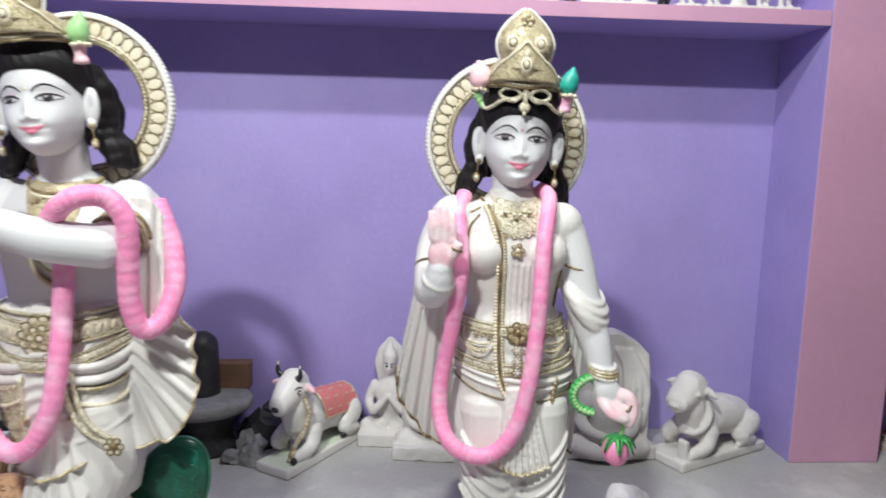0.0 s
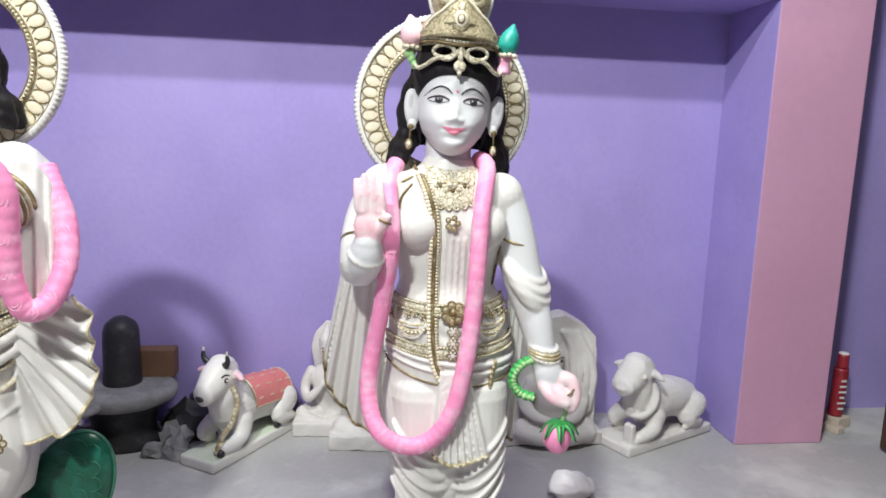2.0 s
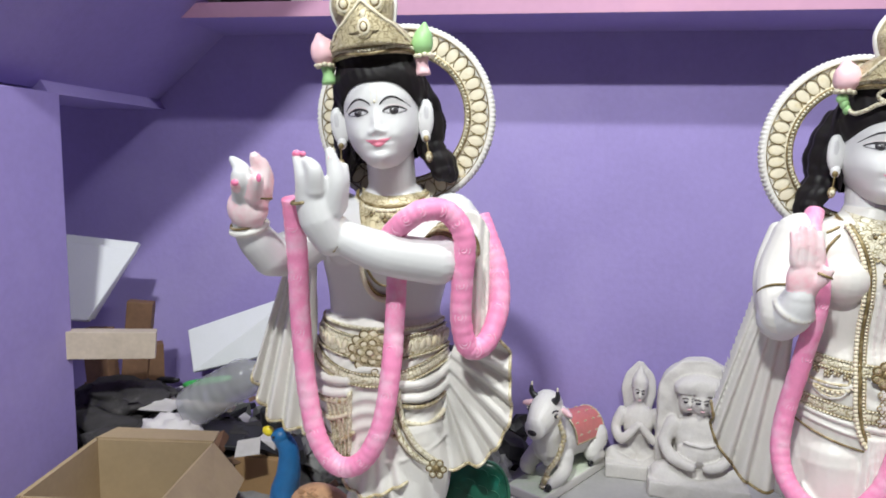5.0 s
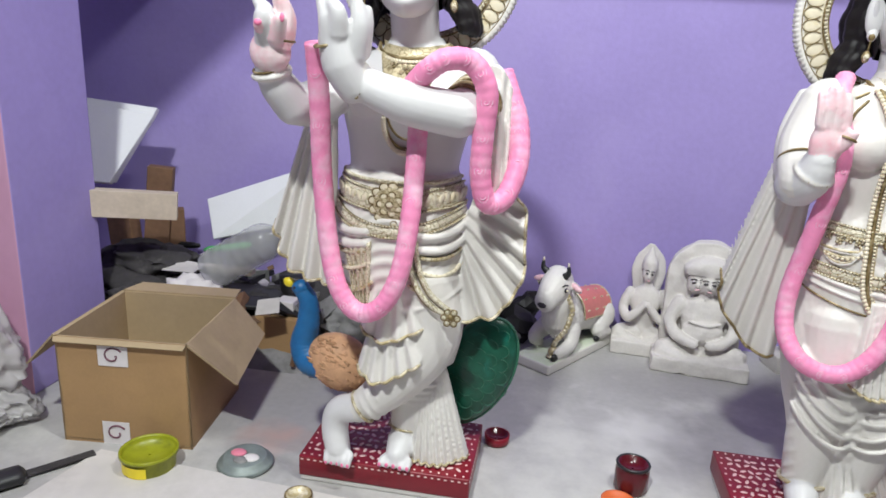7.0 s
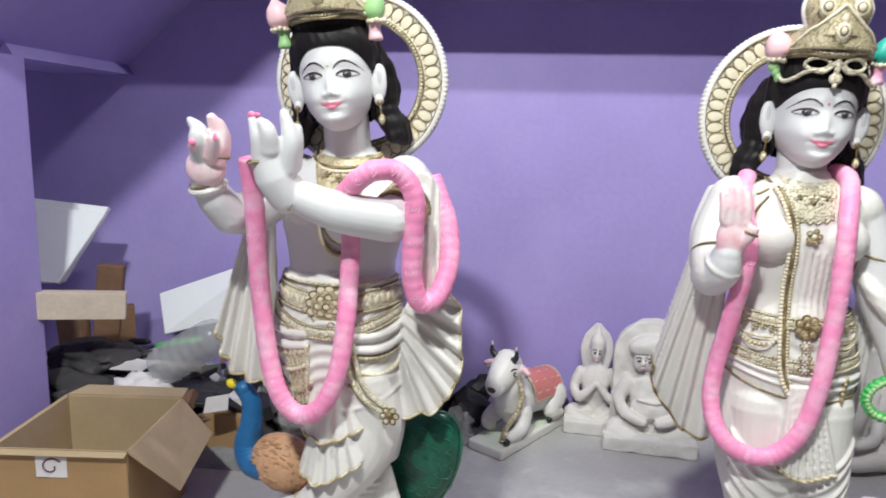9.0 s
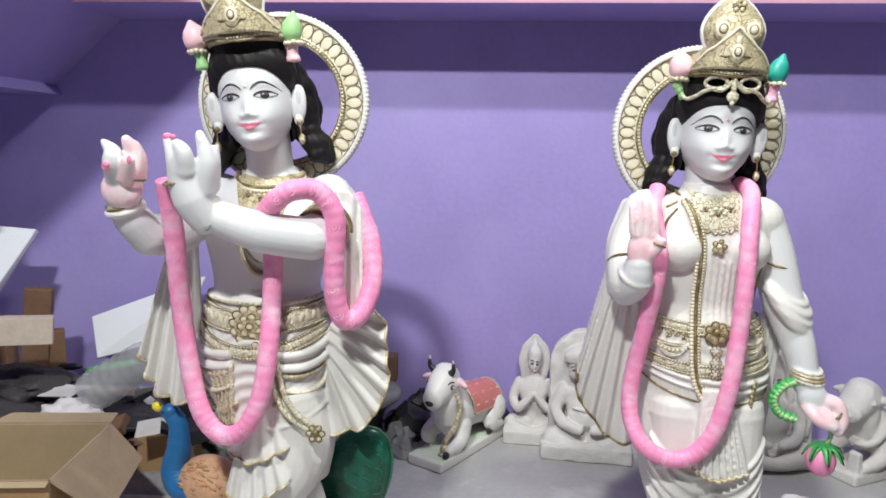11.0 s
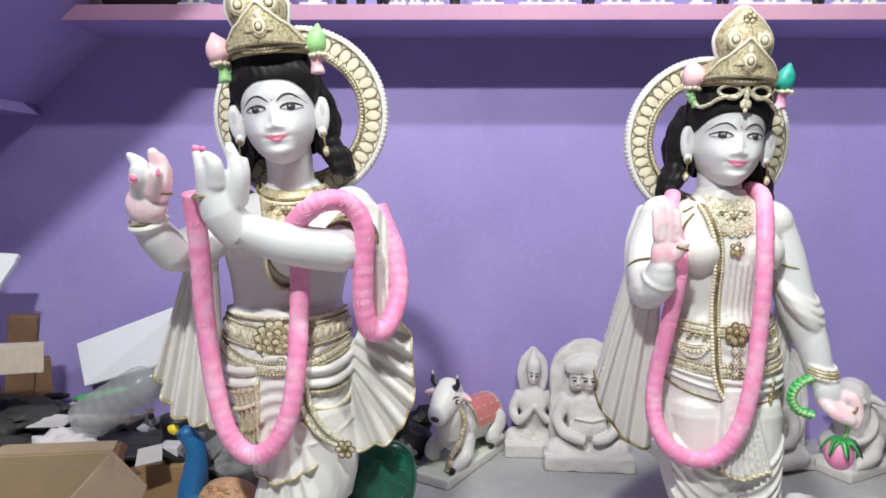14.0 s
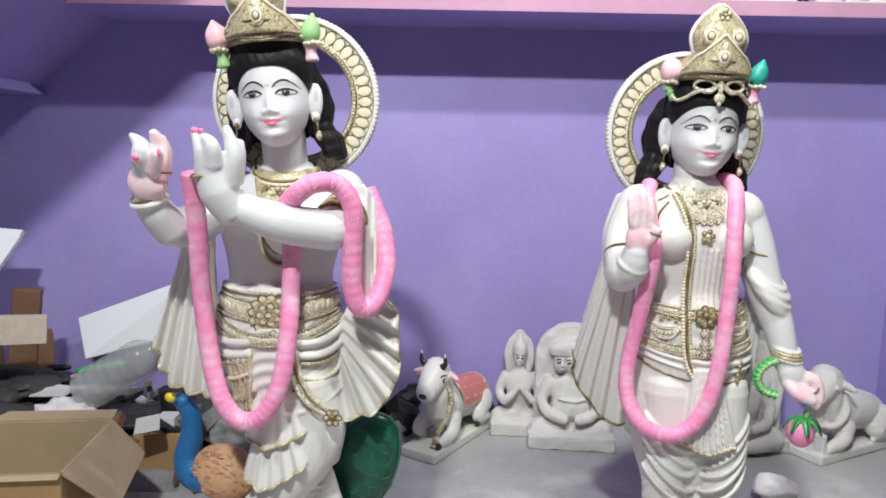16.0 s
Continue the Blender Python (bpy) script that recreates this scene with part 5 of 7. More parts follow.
# ---- the consort statue ----
def consort_statue():
    sc = Sculpt()
    cx, cy = 0.190, 2.170
    plinth(sc, 0.022, 0.355, 2.055, 2.262, 0.055, 4)
    torso = [(cx, cy, 0.575, 0.094, 0.070), (cx, cy, 0.605, 0.086, 0.064), (cx, cy, 0.65, 0.094, 0.070), (cx - 0.001, cy, 0.70, 0.110, 0.076), (cx - 0.003, cy, 0.745, 0.124, 0.070),
             (cx - 0.004, cy, 0.770, 0.118, 0.062), (cx - 0.004, cy, 0.790, 0.090, 0.054), (cx - 0.004, cy, 0.806, 0.052, 0.047), (cx - 0.004, cy, 0.82, 0.043, 0.043)]
    sc.loft(torso, MA, n=96, step=0.005, pleat=0.006, freq=30)
    for s in (-1, 1):
        sc.blob((cx - 0.002 + s * 0.056, cy - 0.050, 0.706), (0.041, 0.040, 0.040), MA, n=18, rings=12)
    sc.tube([(cx - 0.004, cy + 0.004, 0.78), (cx - 0.004, cy + 0.006, 0.82), (cx - 0.004, cy + 0.010, 0.87)], 0.040, SK, n=24, ends=False)
    skirt = [(0.205, cy - 0.01, 0.065, 0.078, 0.062), (0.204, cy - 0.01, 0.12, 0.070, 0.058), (0.193, cy - 0.01, 0.20, 0.082, 0.066), (0.182, cy - 0.012, 0.28, 0.094, 0.076), (0.186, cy - 0.006, 0.37, 0.109, 0.086), (0.199, cy, 0.46, 0.113, 0.084),
             (0.195, cy, 0.53, 0.107, 0.079), (0.192, cy, 0.575, 0.097, 0.072), (0.190, cy, 0.59, 0.090, 0.066)]
    sc.loft(skirt, MA, n=96, step=0.003, fold=0.016, fold_freq=230, lean=-4.2)
    # legs under the cloth and the feet
    for s, x0, x1 in ((-1, 0.150, 0.150), (1, 0.245, 0.232)):
        limb(sc, [(x0, cy - 0.03, 0.40), (x0, cy - 0.042, 0.27), (x1, cy - 0.032, 0.10)], [0.060, 0.052, 0.036], MA, 24)
        for k in range(8):
            f = k / 7
            c = Vector((x0, cy - 0.042, 0.30)).lerp(Vector((x1, cy - 0.032, 0.105)), f)
            bangle(sc, c, (0.42 * s + 0.1 * math.sin(5 * k), 0.75, 1), 0.0530 - 0.015 * f, MA, 0.0042)
        bangle(sc, (x1, cy - 0.034, 0.092), (0, 0.15, 1), 0.040, GO, 0.004, 22, CR)
        limb(sc, [(x1, cy - 0.03, 0.085), (x1 - 0.012, cy - 0.075, 0.078), (x1 - 0.018, cy - 0.10, 0.068)], [0.030, 0.028, 0.020], SK)
        fingers(sc, (x1 - 0.018, cy - 0.095, 0.07), [(x1 - 0.04 + 0.0115 * k, cy - 0.110, 0.066) for k in range(5)], [(x1 - 0.042 + 0.012 * k, cy - 0.122, 0.061) for k in range(5)], 0.008, SK, HP)
    sc.drape([(0.16, cy - 0.055, 0.20), (0.24, cy - 0.05, 0.21)], [(0.15, cy - 0.03, 0.062), (0.21, cy - 0.085, 0.060), (0.33, cy - 0.02, 0.062)], MA, folds=10, amp=0.012)
    sc.drape([(0.172, cy - 0.088, 0.46), (0.222, cy - 0.090, 0.46)], [(0.160, cy - 0.102, 0.318), (0.20, cy - 0.108, 0.300), (0.262, cy - 0.095, 0.312)], MA, folds=8, amp=0.013, edge=GO)
    for s, x0 in ((-1, 0.150), (1, 0.243)):
        for k in range(5):
            z = 0.350 - 0.026 * k
            sc.tube([(x0 + 0.060 * math.cos(a), cy - 0.036 + 0.0600 * math.sin(a), z - 0.045 * max(0, -math.sin(a)) + (0.030 + 0.01 * (k % 2)) * s * math.cos(a)) for a in [radians(200 + 140 * q / 12) for q in range(13)]], 0.0048, MA, n=7, sub=2)
    # waist sash, belts, side loops
    for z, dip, r, mi in ((0.482, 0.012, 0.0045, MA), (0.470, 0.016, 0.0035, MA), (0.455, 0.022, 0.0018, OG)):
        belt(sc, skirt, z, dip, r, mi, lift=-0.010)
    band(sc, skirt, 0.582, 0.566, 0.010, EC, out=0.005)
    band(sc, skirt, 0.512, 0.494, 0.012, EC, out=0.005)
    for s in (-1, 1):
        for k, (w, d) in enumerate(((0.030, 0.022), (0.024, 0.032), (0.036, 0.012))):
            ctr = 0.192 + s * 0.070
            pts = [on_front(skirt, ctr + w * math.cos(a), 0.548 + d * math.sin(a), 0.004) for a in [math.pi + math.pi * q / 8 for q in range(9)]]
            sc.tube(pts, 0.0024, GO, n=6, sub=3)
            sc.beads([p + Vector((0, -0.001, -0.003)) for p in pts], 0.0034, 14, MA if k else CR)
        for k in range(5):
            flower(sc, on_front(skirt, 0.192 + s * (0.05 + 0.012 * k), 0.553 + 0.004 * (k % 2), 0.004), 0.007, CR, GO, 5)
    tas = [on_front(skirt, 0.272, 0.475, 0.005), on_front(skirt, 0.262, 0.42, 0.007), on_front(skirt, 0.275, 0.36, 0.009), on_front(skirt, 0.285, 0.335, 0.010)]
    sc.tube(tas, 0.004, OG, n=7)
    sc.beads(tas, 0.0045, 18, GO)
    flower(sc, tas[-1], 0.012, CR, GO, 6)
    # jewelled border down the front and the middle cloth panel
    body = lambda x, z, out: on_front(torso, x, z, out) if z > 0.585 else on_front(skirt, x, z, out)
    line = [body(x, z, 0.006) for x, z in ((0.134, 0.795), (0.146, 0.765), (0.156, 0.725), (0.158, 0.68), (0.158, 0.63), (0.158, 0.585), (0.158, 0.54), (0.160, 0.50), (0.167, 0.465), (0.181, 0.440), (0.200, 0.425))]
    sc.tube(line, 0.0030, OG, n=6)
    sc.beads([p + Vector((-0.0065, 0, 0)) for p in line], 0.0044, 60, CR)
    sc.beads([p + Vector((0.0055, 0, 0)) for p in line], 0.0024, 70, CR)
    sc.tube([p + Vector((0.009, 0.001, 0)) for p in line], 0.0012, GO, n=5)
    for k in range(8):
        x = 0.176 + 0.011 * k
        sc.tube([body(x, z, 0.0005) for z in (0.69, 0.66, 0.63, 0.60, 0.57)], 0.0030, MA, n=7)
    flower(sc, body(0.192, 0.562, 0.008), 0.020, EG, OG, 7)
    for k in range(3):
        flower(sc, body(0.193, 0.53 - 0.021 * k, 0.005), 0.010, MA, MA, 6)
    flower(sc, body(0.186, 0.715, 0.006), 0.0125, GO, CR, 5)
    plate(sc, torso, cx - 0.004, 0.802, 0.738, 0.046, 0.034, EC, sag=0.012)
    neck = [(cx - 0.004 + 0.060 * math.cos(a), cy - 0.006 + 0.054 * math.sin(a), 0.808 - 0.028 * max(0, -math.sin(a))) for a in [math.pi + math.pi * k / 14 for k in range(15)]]
    sc.tube(neck, 0.003, OG, n=6, sub=2)
    sc.beads([Vector(p) + Vector((0, -0.003, -0.006)) for p in neck], 0.0038, 34, CR)
    for side in ([(0.070, 0.76), (0.095, 0.775), (0.122, 0.79)], [(0.120, 0.778), (0.103, 0.757), (0.098, 0.735)], [(0.268, 0.60), (0.276, 0.66), (0.288, 0.71), (0.298, 0.745)]):
        sc.tube([on_front(torso, x, z, 0.002) for x, z in side], 0.0022, OG, n=6)
    sc.blob((0.086, cy, 0.757), (0.045, 0.046, 0.044), MA, n=20, rings=12)
    sc.blob((0.280, cy, 0.754), (0.044, 0.046, 0.044), MA, n=20, rings=12)
    # raised hand with the palm shown
    limb(sc, [(0.075, cy - 0.01, 0.765), (0.045, cy - 0.03, 0.70), (0.035, cy - 0.075, 0.648)], [0.044, 0.040, 0.035], MA, 20)
    limb(sc, [(0.035, cy - 0.065, 0.640), (0.043, cy - 0.095, 0.656), (0.045, cy - 0.106, 0.684)], [0.036, 0.030, 0.0235], SK, 20)
    bangle(sc, (0.044, cy - 0.098, 0.664), (0.2, -0.5, 0.8), 0.028, MA, 0.0050, 20, EC)
    bangle(sc, (0.041, cy - 0.052, 0.676), (-0.1, -0.45, -0.6), 0.0385, OG, 0.002)
    palm = len(sc.v)
    sc.blob((0.056, cy - 0.146, 0.712), (0.026, 0.015, 0.036), BL, n=18, rings=10)
    fingers(sc, (0.056, cy - 0.148, 0.725), [(0.038 + 0.0125 * k, cy - 0.152, 0.742) for k in range(4)], [(0.034 + 0.0125 * k, cy - 0.150, 0.784 + 0.008 * (k in (1, 2))) for k in range(4)], 0.0078, BL, None)
    sc.tube([(0.066, cy - 0.148, 0.70), (0.078, cy - 0.160, 0.715), (0.084, cy - 0.165, 0.735)], 0.0085, BL, n=10)
    bangle(sc, (0.080, cy - 0.162, 0.722), (0.4, 0, 1), 0.0095, OG, 0.0020)
    sc.v[palm:] = [(x - 0.008, y + 0.033, z) for x, y, z in sc.v[palm:]]
    # lowered arm with the lotus
    limb(sc, [(0.284, cy, 0.752), (0.306, cy - 0.012, 0.69), (0.325, cy - 0.028, 0.61), (0.346, cy - 0.055, 0.535), (0.358, cy - 0.072, 0.468)], [0.041, 0.038, 0.035, 0.029, 0.0215], SK, 22)
    bangle(sc, (0.308, cy - 0.013, 0.682), (0.25, -0.15, 1), 0.0385, OG, 0.0024)
    # shawl wound once round the elbow, in soft rolls
    for k, (z, r, w) in enumerate(((0.632, 0.040, 0.009), (0.618, 0.043, 0.011), (0.602, 0.042, 0.011), (0.588, 0.038, 0.009))):
        bangle(sc, (0.326 + 0.003 * k, cy - 0.028 - 0.004 * k, z), (0.55 + 0.1 * k, -0.5, 1), r, MA, w)
    sc.drape([(0.31, cy + 0.01, 0.63), (0.345, cy, 0.60)], [(0.285, cy + 0.03, 0.30), (0.335, cy + 0.03, 0.28)], MA, folds=4, amp=0.016, rows=14, cols=40, edge=OG)
    for k, mi in ((0, MA), (1, GO), (2, GO), (3, MA)):
        bangle(sc, (0.3565 + 0.0008 * k, cy - 0.068 - 0.0012 * k, 0.500 - 0.0060 * k), (0.12, -0.2, 1), 0.0262, mi, 0.0038, 22 if mi == MA else 0, EC)
    grip = len(sc.v)
    sc.blob((0.362, cy - 0.110, 0.452), (0.026, 0.020, 0.034), SK, rot=Euler((0, radians(-20), 0)).to_matrix(), n=18, rings=12)
    limb(sc, [(0.372, cy - 0.112, 0.448), (0.396, cy - 0.122, 0.448), (0.404, cy - 0.130, 0.422), (0.398, cy - 0.136, 0.402)], [0.017, 0.0135, 0.0115, 0.0075], BL, 14)
    limb(sc, [(0.364, cy - 0.118, 0.436), (0.380, cy - 0.134, 0.424), (0.396, cy - 0.138, 0.404)], [0.015, 0.0125, 0.0090], BL, 14)
    limb(sc, [(0.352, cy - 0.118, 0.440), (0.362, cy - 0.138, 0.424), (0.384, cy - 0.144, 0.414)], [0.014, 0.0110, 0.0080], BL, 12)
    bangle(sc, (0.392, cy - 0.130, 0.430), (0.6, -0.2, -0.7), 0.0125, OG, 0.0018)
    sc.tube([(0.385, cy - 0.125, 0.372), (0.389, cy - 0.128, 0.40), (0.372, cy - 0.118, 0.425)], 0.004, PG, n=8)
    sc.blob((0.378, cy - 0.125, 0.346), (0.025, 0.023, 0.030), PK, rot=Euler((0, radians(-12), 0)).to_matrix(), n=16, rings=10)
    for k in range(7):
        a = 2 * math.pi * k / 7
        d = Vector((math.cos(a), math.sin(a), 0))
        p = Vector((0.382, cy - 0.125, 0.374))
        sc.tube([p, p + d * 0.020 + Vector((0, 0, -0.004)), p + d * 0.033 + Vector((0, 0, -0.024))], lambda u: 0.0115 * (1 - 0.75 * u), GR, n=8, flat=0.4)
        sc.tube([p + Vector((0, -0.002, 0.001)), p + d * 0.022 + Vector((0, -0.003, -0.003)), p + d * 0.0345 + Vector((0, -0.002, -0.025))], 0.0015, LN, n=4)
    loop = [(0.352, cy - 0.10, 0.475), (0.328, cy - 0.102, 0.480), (0.307, cy - 0.10, 0.465), (0.300, cy - 0.098, 0.442), (0.312, cy - 0.10, 0.420), (0.338, cy - 0.105, 0.412)]
    sc.tube(loop, 0.0085, GR, n=10, ripple=0.3, ripples=14)
    sc.tube([Vector(p) + Vector((0, -0.006, 0)) for p in loop], 0.0045, PG, n=8, ripple=0.4, ripples=18)
    sc.v[grip:] = [(x + 0.004, y + 0.026, z - 0.004) for x, y, z in sc.v[grip:]]
    # shawl over the raised arm
    sc.drape([(0.018, 2.16, 0.705), (0.045, 2.14, 0.66), (0.075, 2.15, 0.64)], [(-0.030, 2.225, 0.455), (-0.024, 2.225, 0.390), (0.008, 2.22, 0.345), (0.040, 2.21, 0.308), (0.085, 2.20, 0.302)], MA, folds=5, amp=0.020, rows=18, cols=100, edge=OG, sharp=0.9)
    sc.tube([(0.060, 2.20, 0.785), (0.030, 2.17, 0.72), (0.022, 2.14, 0.67), (0.030, 2.12, 0.635), (0.055, 2.12, 0.62)], 0.020, MA, n=14)
    garland(sc, [(0.095, 2.165, 0.810), (0.081, 2.130, 0.774), (0.084, 2.085, 0.685), (0.072, 2.100, 0.573), (0.054, 2.105, 0.471), (0.052, 2.095, 0.404), (0.071, 2.070, 0.359), (0.112, 2.058, 0.339),
                 (0.154, 2.055, 0.348), (0.188, 2.052, 0.393), (0.209, 2.055, 0.471), (0.222, 2.065, 0.565), (0.228, 2.070, 0.659), (0.234, 2.085, 0.742), (0.248, 2.130, 0.806), (0.240, 2.170, 0.820)], 0.0150, 62)
    sc.melt((MA, SK, BL), 0.0025, 6)
    halo(sc, (0.182, 2.238, 0.912), 0.108, 0.162)
    head(sc, pose(0.192, 2.165, 0.914, 0, 3, -5), (1.0, -0.118), -0.004, True, [(-1, SA, PG, GR), (1, TE, PK, PK)])
    return sc.done("consort_statue", S_MATS, (0.188, 2.158, 0.0), "white marble goddess statue, pink garland, gold crown, lotus, red plinth")


flute_statue()
consort_statue()


# ---- smaller carved figures ----
T_MATS = [RAWSTONE, MARBLE, LINE, GOLD, BULLRED, SALMON, BLACKPLASTIC, TINTED, CREAM, DUSTY]
(RS, TM, TL, TG, TR, TS, TB, TPG, TC, TD) = range(len(T_MATS))


def slab_base(sc, x0, x1, y0, y1, z0, z1, mi, m, bevel=0.004, top=None):
    bm = bmesh.new()
    box_bm(bm, x0, x1, y0, y1, z0, z1, m=m, bevel=bevel)
    bm.normal_update()
    bm.verts.index_update()
    base = len(sc.v)
    sc.v.extend(tuple(v.co) for v in bm.verts)
    for f in bm.faces:
        sc.f.append(tuple(base + v.index for v in f.verts))
        sc.m.append(top if top is not None and f.normal.z > 0.9 else mi)
    bm.free()


def move(sc, m, start=0):
    for i in range(start, len(sc.v)):
        sc.v[i] = tuple(m @ Vector(sc.v[i]))


def rough(sc, amount, scale, start=0):
    for i in range(start, len(sc.v)):
        p = Vector(sc.v[i])
        sc.v[i] = tuple(p + noise.noise_vector(p * scale) * amount)


def lying_bull(painted):
    """A couchant bull on a slab, nose to -x, drawn round the slab's centre."""
    sc = Sculpt()
    body, hoof, horn = (TM, TB, TB) if painted else (RS, RS, RS)
    slab_base(sc, -0.175, 0.175, -0.068, 0.068, 0, 0.028, body, None, 0.006, top=TPG if painted else None)
    limb(sc, [(-0.045, 0, 0.115), (0.03, 0, 0.115), (0.105, 0, 0.098)], [0.062, 0.060, 0.056], body, 24)
    sc.blob((-0.052, 0, 0.165), (0.042, 0.034, 0.030), body, n=18, rings=10)
    limb(sc, [(-0.060, 0, 0.120), (-0.085, -0.004, 0.165), (-0.100, -0.006, 0.205)], [0.056, 0.048, 0.040], body, 20)
    limb(sc, [(-0.090, -0.006, 0.214), (-0.125, -0.010, 0.206), (-0.170, -0.014, 0.186)], [0.046, 0.041, 0.029], body, 20)
    sc.blob((-0.176, -0.015, 0.184), (0.022, 0.032, 0.025), body, n=14, rings=8)
    sc.blob((-0.197, -0.017, 0.179), (0.006, 0.014, 0.007), TL if painted else body, n=10)
    for k in range(5):
        sc.tube([(-0.105 + 0.006 * k, -0.03 - 0.002 * k, 0.165 - 0.018 * k), (-0.118 + 0.008 * k, -0.008, 0.150 - 0.020 * k), (-0.105 + 0.006 * k, 0.022, 0.165 - 0.018 * k)], 0.008, body, n=8)
    for s in (-1, 1):
        sc.blob((-0.128, s * 0.0420 - 0.010, 0.212), (0.0080, 0.005, 0.0058), TL if painted else body, n=8)
        if painted:
            sc.blob((-0.130, s * 0.0455 - 0.010, 0.2125), (0.0036, 0.004, 0.0028), TC, n=8)
            sc.tube([(-0.140, s * 0.034 - 0.011, 0.220), (-0.128, s * 0.038 - 0.010, 0.224), (-0.112, s * 0.040 - 0.009, 0.220)], 0.0018, TL, n=5)
            sc.tube([(-0.112, s * 0.022 - 0.008, 0.236), (-0.118, s * 0.040 - 0.008, 0.250), (-0.120, s * 0.040 - 0.008, 0.268)], lambda u: 0.0105 * (1 - 0.6 * u), horn, n=10)
        if painted:
            sc.blob((-0.120, s * 0.040 - 0.008, 0.271), (0.003, 0.003, 0.006), TC, n=6)
        sc.blob((-0.082, s * 0.052 - 0.006, 0.214), (0.013, 0.030, 0.011), body if not painted else TM, rot=Euler((radians(s * -12), 0, radians(s * 20))).to_matrix(), n=12, rings=8)
        if painted:
            sc.blob((-0.090, s * 0.058 - 0.006, 0.216), (0.011, 0.024, 0.008), TS, rot=Euler((radians(s * -12), 0, radians(s * 20))).to_matrix(), n=10)
        # folded legs
        limb(sc, [(-0.055, s * 0.045, 0.085), (-0.105, s * 0.052, 0.062), (-0.080, s * 0.054, 0.040)] if s > 0 else [(-0.055, -0.045, 0.085), (-0.075, -0.058, 0.055), (-0.125, -0.056, 0.043)], [0.030, 0.022, 0.014], body, 14)
        sc.blob((-0.138, -0.056, 0.037) if s < 0 else (-0.072, 0.056, 0.038), (0.013, 0.010, 0.010), hoof, n=10)
        limb(sc, [(0.110, s * 0.040, 0.090), (0.075, s * 0.058, 0.060), (0.120, s * 0.060, 0.042)], [0.042, 0.026, 0.014], body, 16)
        sc.blob((0.062, s * 0.062, 0.038), (0.014, 0.009, 0.009), hoof, n=10)
    sc.tube([(0.158, 0.0, 0.11), (0.172, -0.018, 0.08), (0.165, -0.045, 0.05)], 0.007, TL if painted else body, n=8)
    if painted:
        rows = []
        for i in range(15):
            x = -0.022 + 0.150 * i / 14
            r = 0.0680 - 0.005 * (i / 14)
            rows.append([(x, r * 1.0 * math.sin(a), 0.1155 - 0.015 * (i / 14) + r * math.cos(a)) for a in [radians(-92 + 184 * j / 20) for j in range(21)]])
        sc.grid(rows, TR, closed=False)
        for row in (rows[0], rows[-1], [r[0] for r in rows], [r[-1] for r in rows]):
            sc.tube(row[::2], 0.0022, TG, n=6, sub=2)
        for i in (2, 6, 10, 13):
            for j in (2, 5, 8, 12, 15, 18):
                flower_p = Vector(rows[i][j])
                sc.blob(flower_p, 0.0032, TG, n=6)
                for q in range(4):
                    sc.blob(flower_p + Vector((0.006 * math.cos(q * 1.57), 0, 0.0012 * math.sin(q * 1.57))), 0.0018, TC, n=6, rings=4)
        rope = [(-0.100, -0.046, 0.190), (-0.090, -0.064, 0.150), (-0.100, -0.058, 0.105), (-0.118, -0.040, 0.072), (-0.120, -0.032, 0.052)]
        sc.tube(rope, 0.0078, TG, n=8, ripple=0.3, ripples=16)
        sc.tube([(-0.078, 0.0, 0.236), (-0.085, -0.036, 0.222), (-0.100, -0.046, 0.190)], 0.005, TG, n=8, ripple=0.3, ripples=8)
        sc.blob((-0.123, -0.036, 0.044), (0.016, 0.015, 0.015), TG, n=12)
        sc.blob((-0.123, -0.036, 0.033), (0.021, 0.019, 0.005), TG, n=12)
        for q in range(2):
            sc.tube([(-0.145 + 0.02 * q, -0.040 - 0.006 * q, 0.182 + 0.01 * q), (-0.140 + 0.02 * q, -0.010, 0.215 + 0.008 * q), (-0.145 + 0.02 * q, 0.02, 0.19 + 0.008 * q)], 0.0025, TC, n=6)
    else:
        slab_base(sc, -0.110, -0.074, -0.030, 0.014, 0.215, 0.254, RS, None, 0.006)
        sc.blob((-0.112, -0.01, 0.232), (0.036, 0.036, 0.024), RS, n=10, rings=7)
        sc.tube([(-0.065, -0.048, 0.19), (-0.078, -0.062, 0.13), (-0.112, -0.046, 0.100), (-0.12, 0.0, 0.095)], 0.010, RS, n=8)
        slab_base(sc, -0.16, -0.14, -0.06, -0.03, 0.02, 0.085, RS, None, 0.004)
        rough(sc, 0.0035, 26)
    c = Vector((-0.09, 0, 0.185))
    for i, p in enumerate(sc.v):
        w = max(0.0, min(1.0, (-0.070 - p[0]) / 0.03)) * max(0.0, min(1.0, (p[2] - 0.135) / 0.03))
        d = Vector(p) - c
        sc.v[i] = (c.x + d.x * (1 - 0.20 * w), c.y + d.y * (1 + 0.16 * w), c.z + d.z * (1 + 0.06 * w))
    return sc


sc = lying_bull(True)
sc.melt((TM, TPG), 0.0026, 3)
move(sc, pose(-0.270, 2.812, 0, 0, 0, 57) @ Matrix.Diagonal((1.06, 0.86, 1.08, 1)))
sc.done("bull_statue", T_MATS, (-0.270, 2.812, 0), "painted marble bull lying down, red saddle cloth and gold rope")
sc = lying_bull(False)
sc.melt((RS,), 0.0030, 3)
move(sc, pose(0.912, 2.795, 0, 0, 0, 26) @ Matrix.Scale(1.04, 4))
sc.done("calf_statue", T_MATS, (0.912, 2.795, 0), "rough unpainted white marble bull lying on its slab")


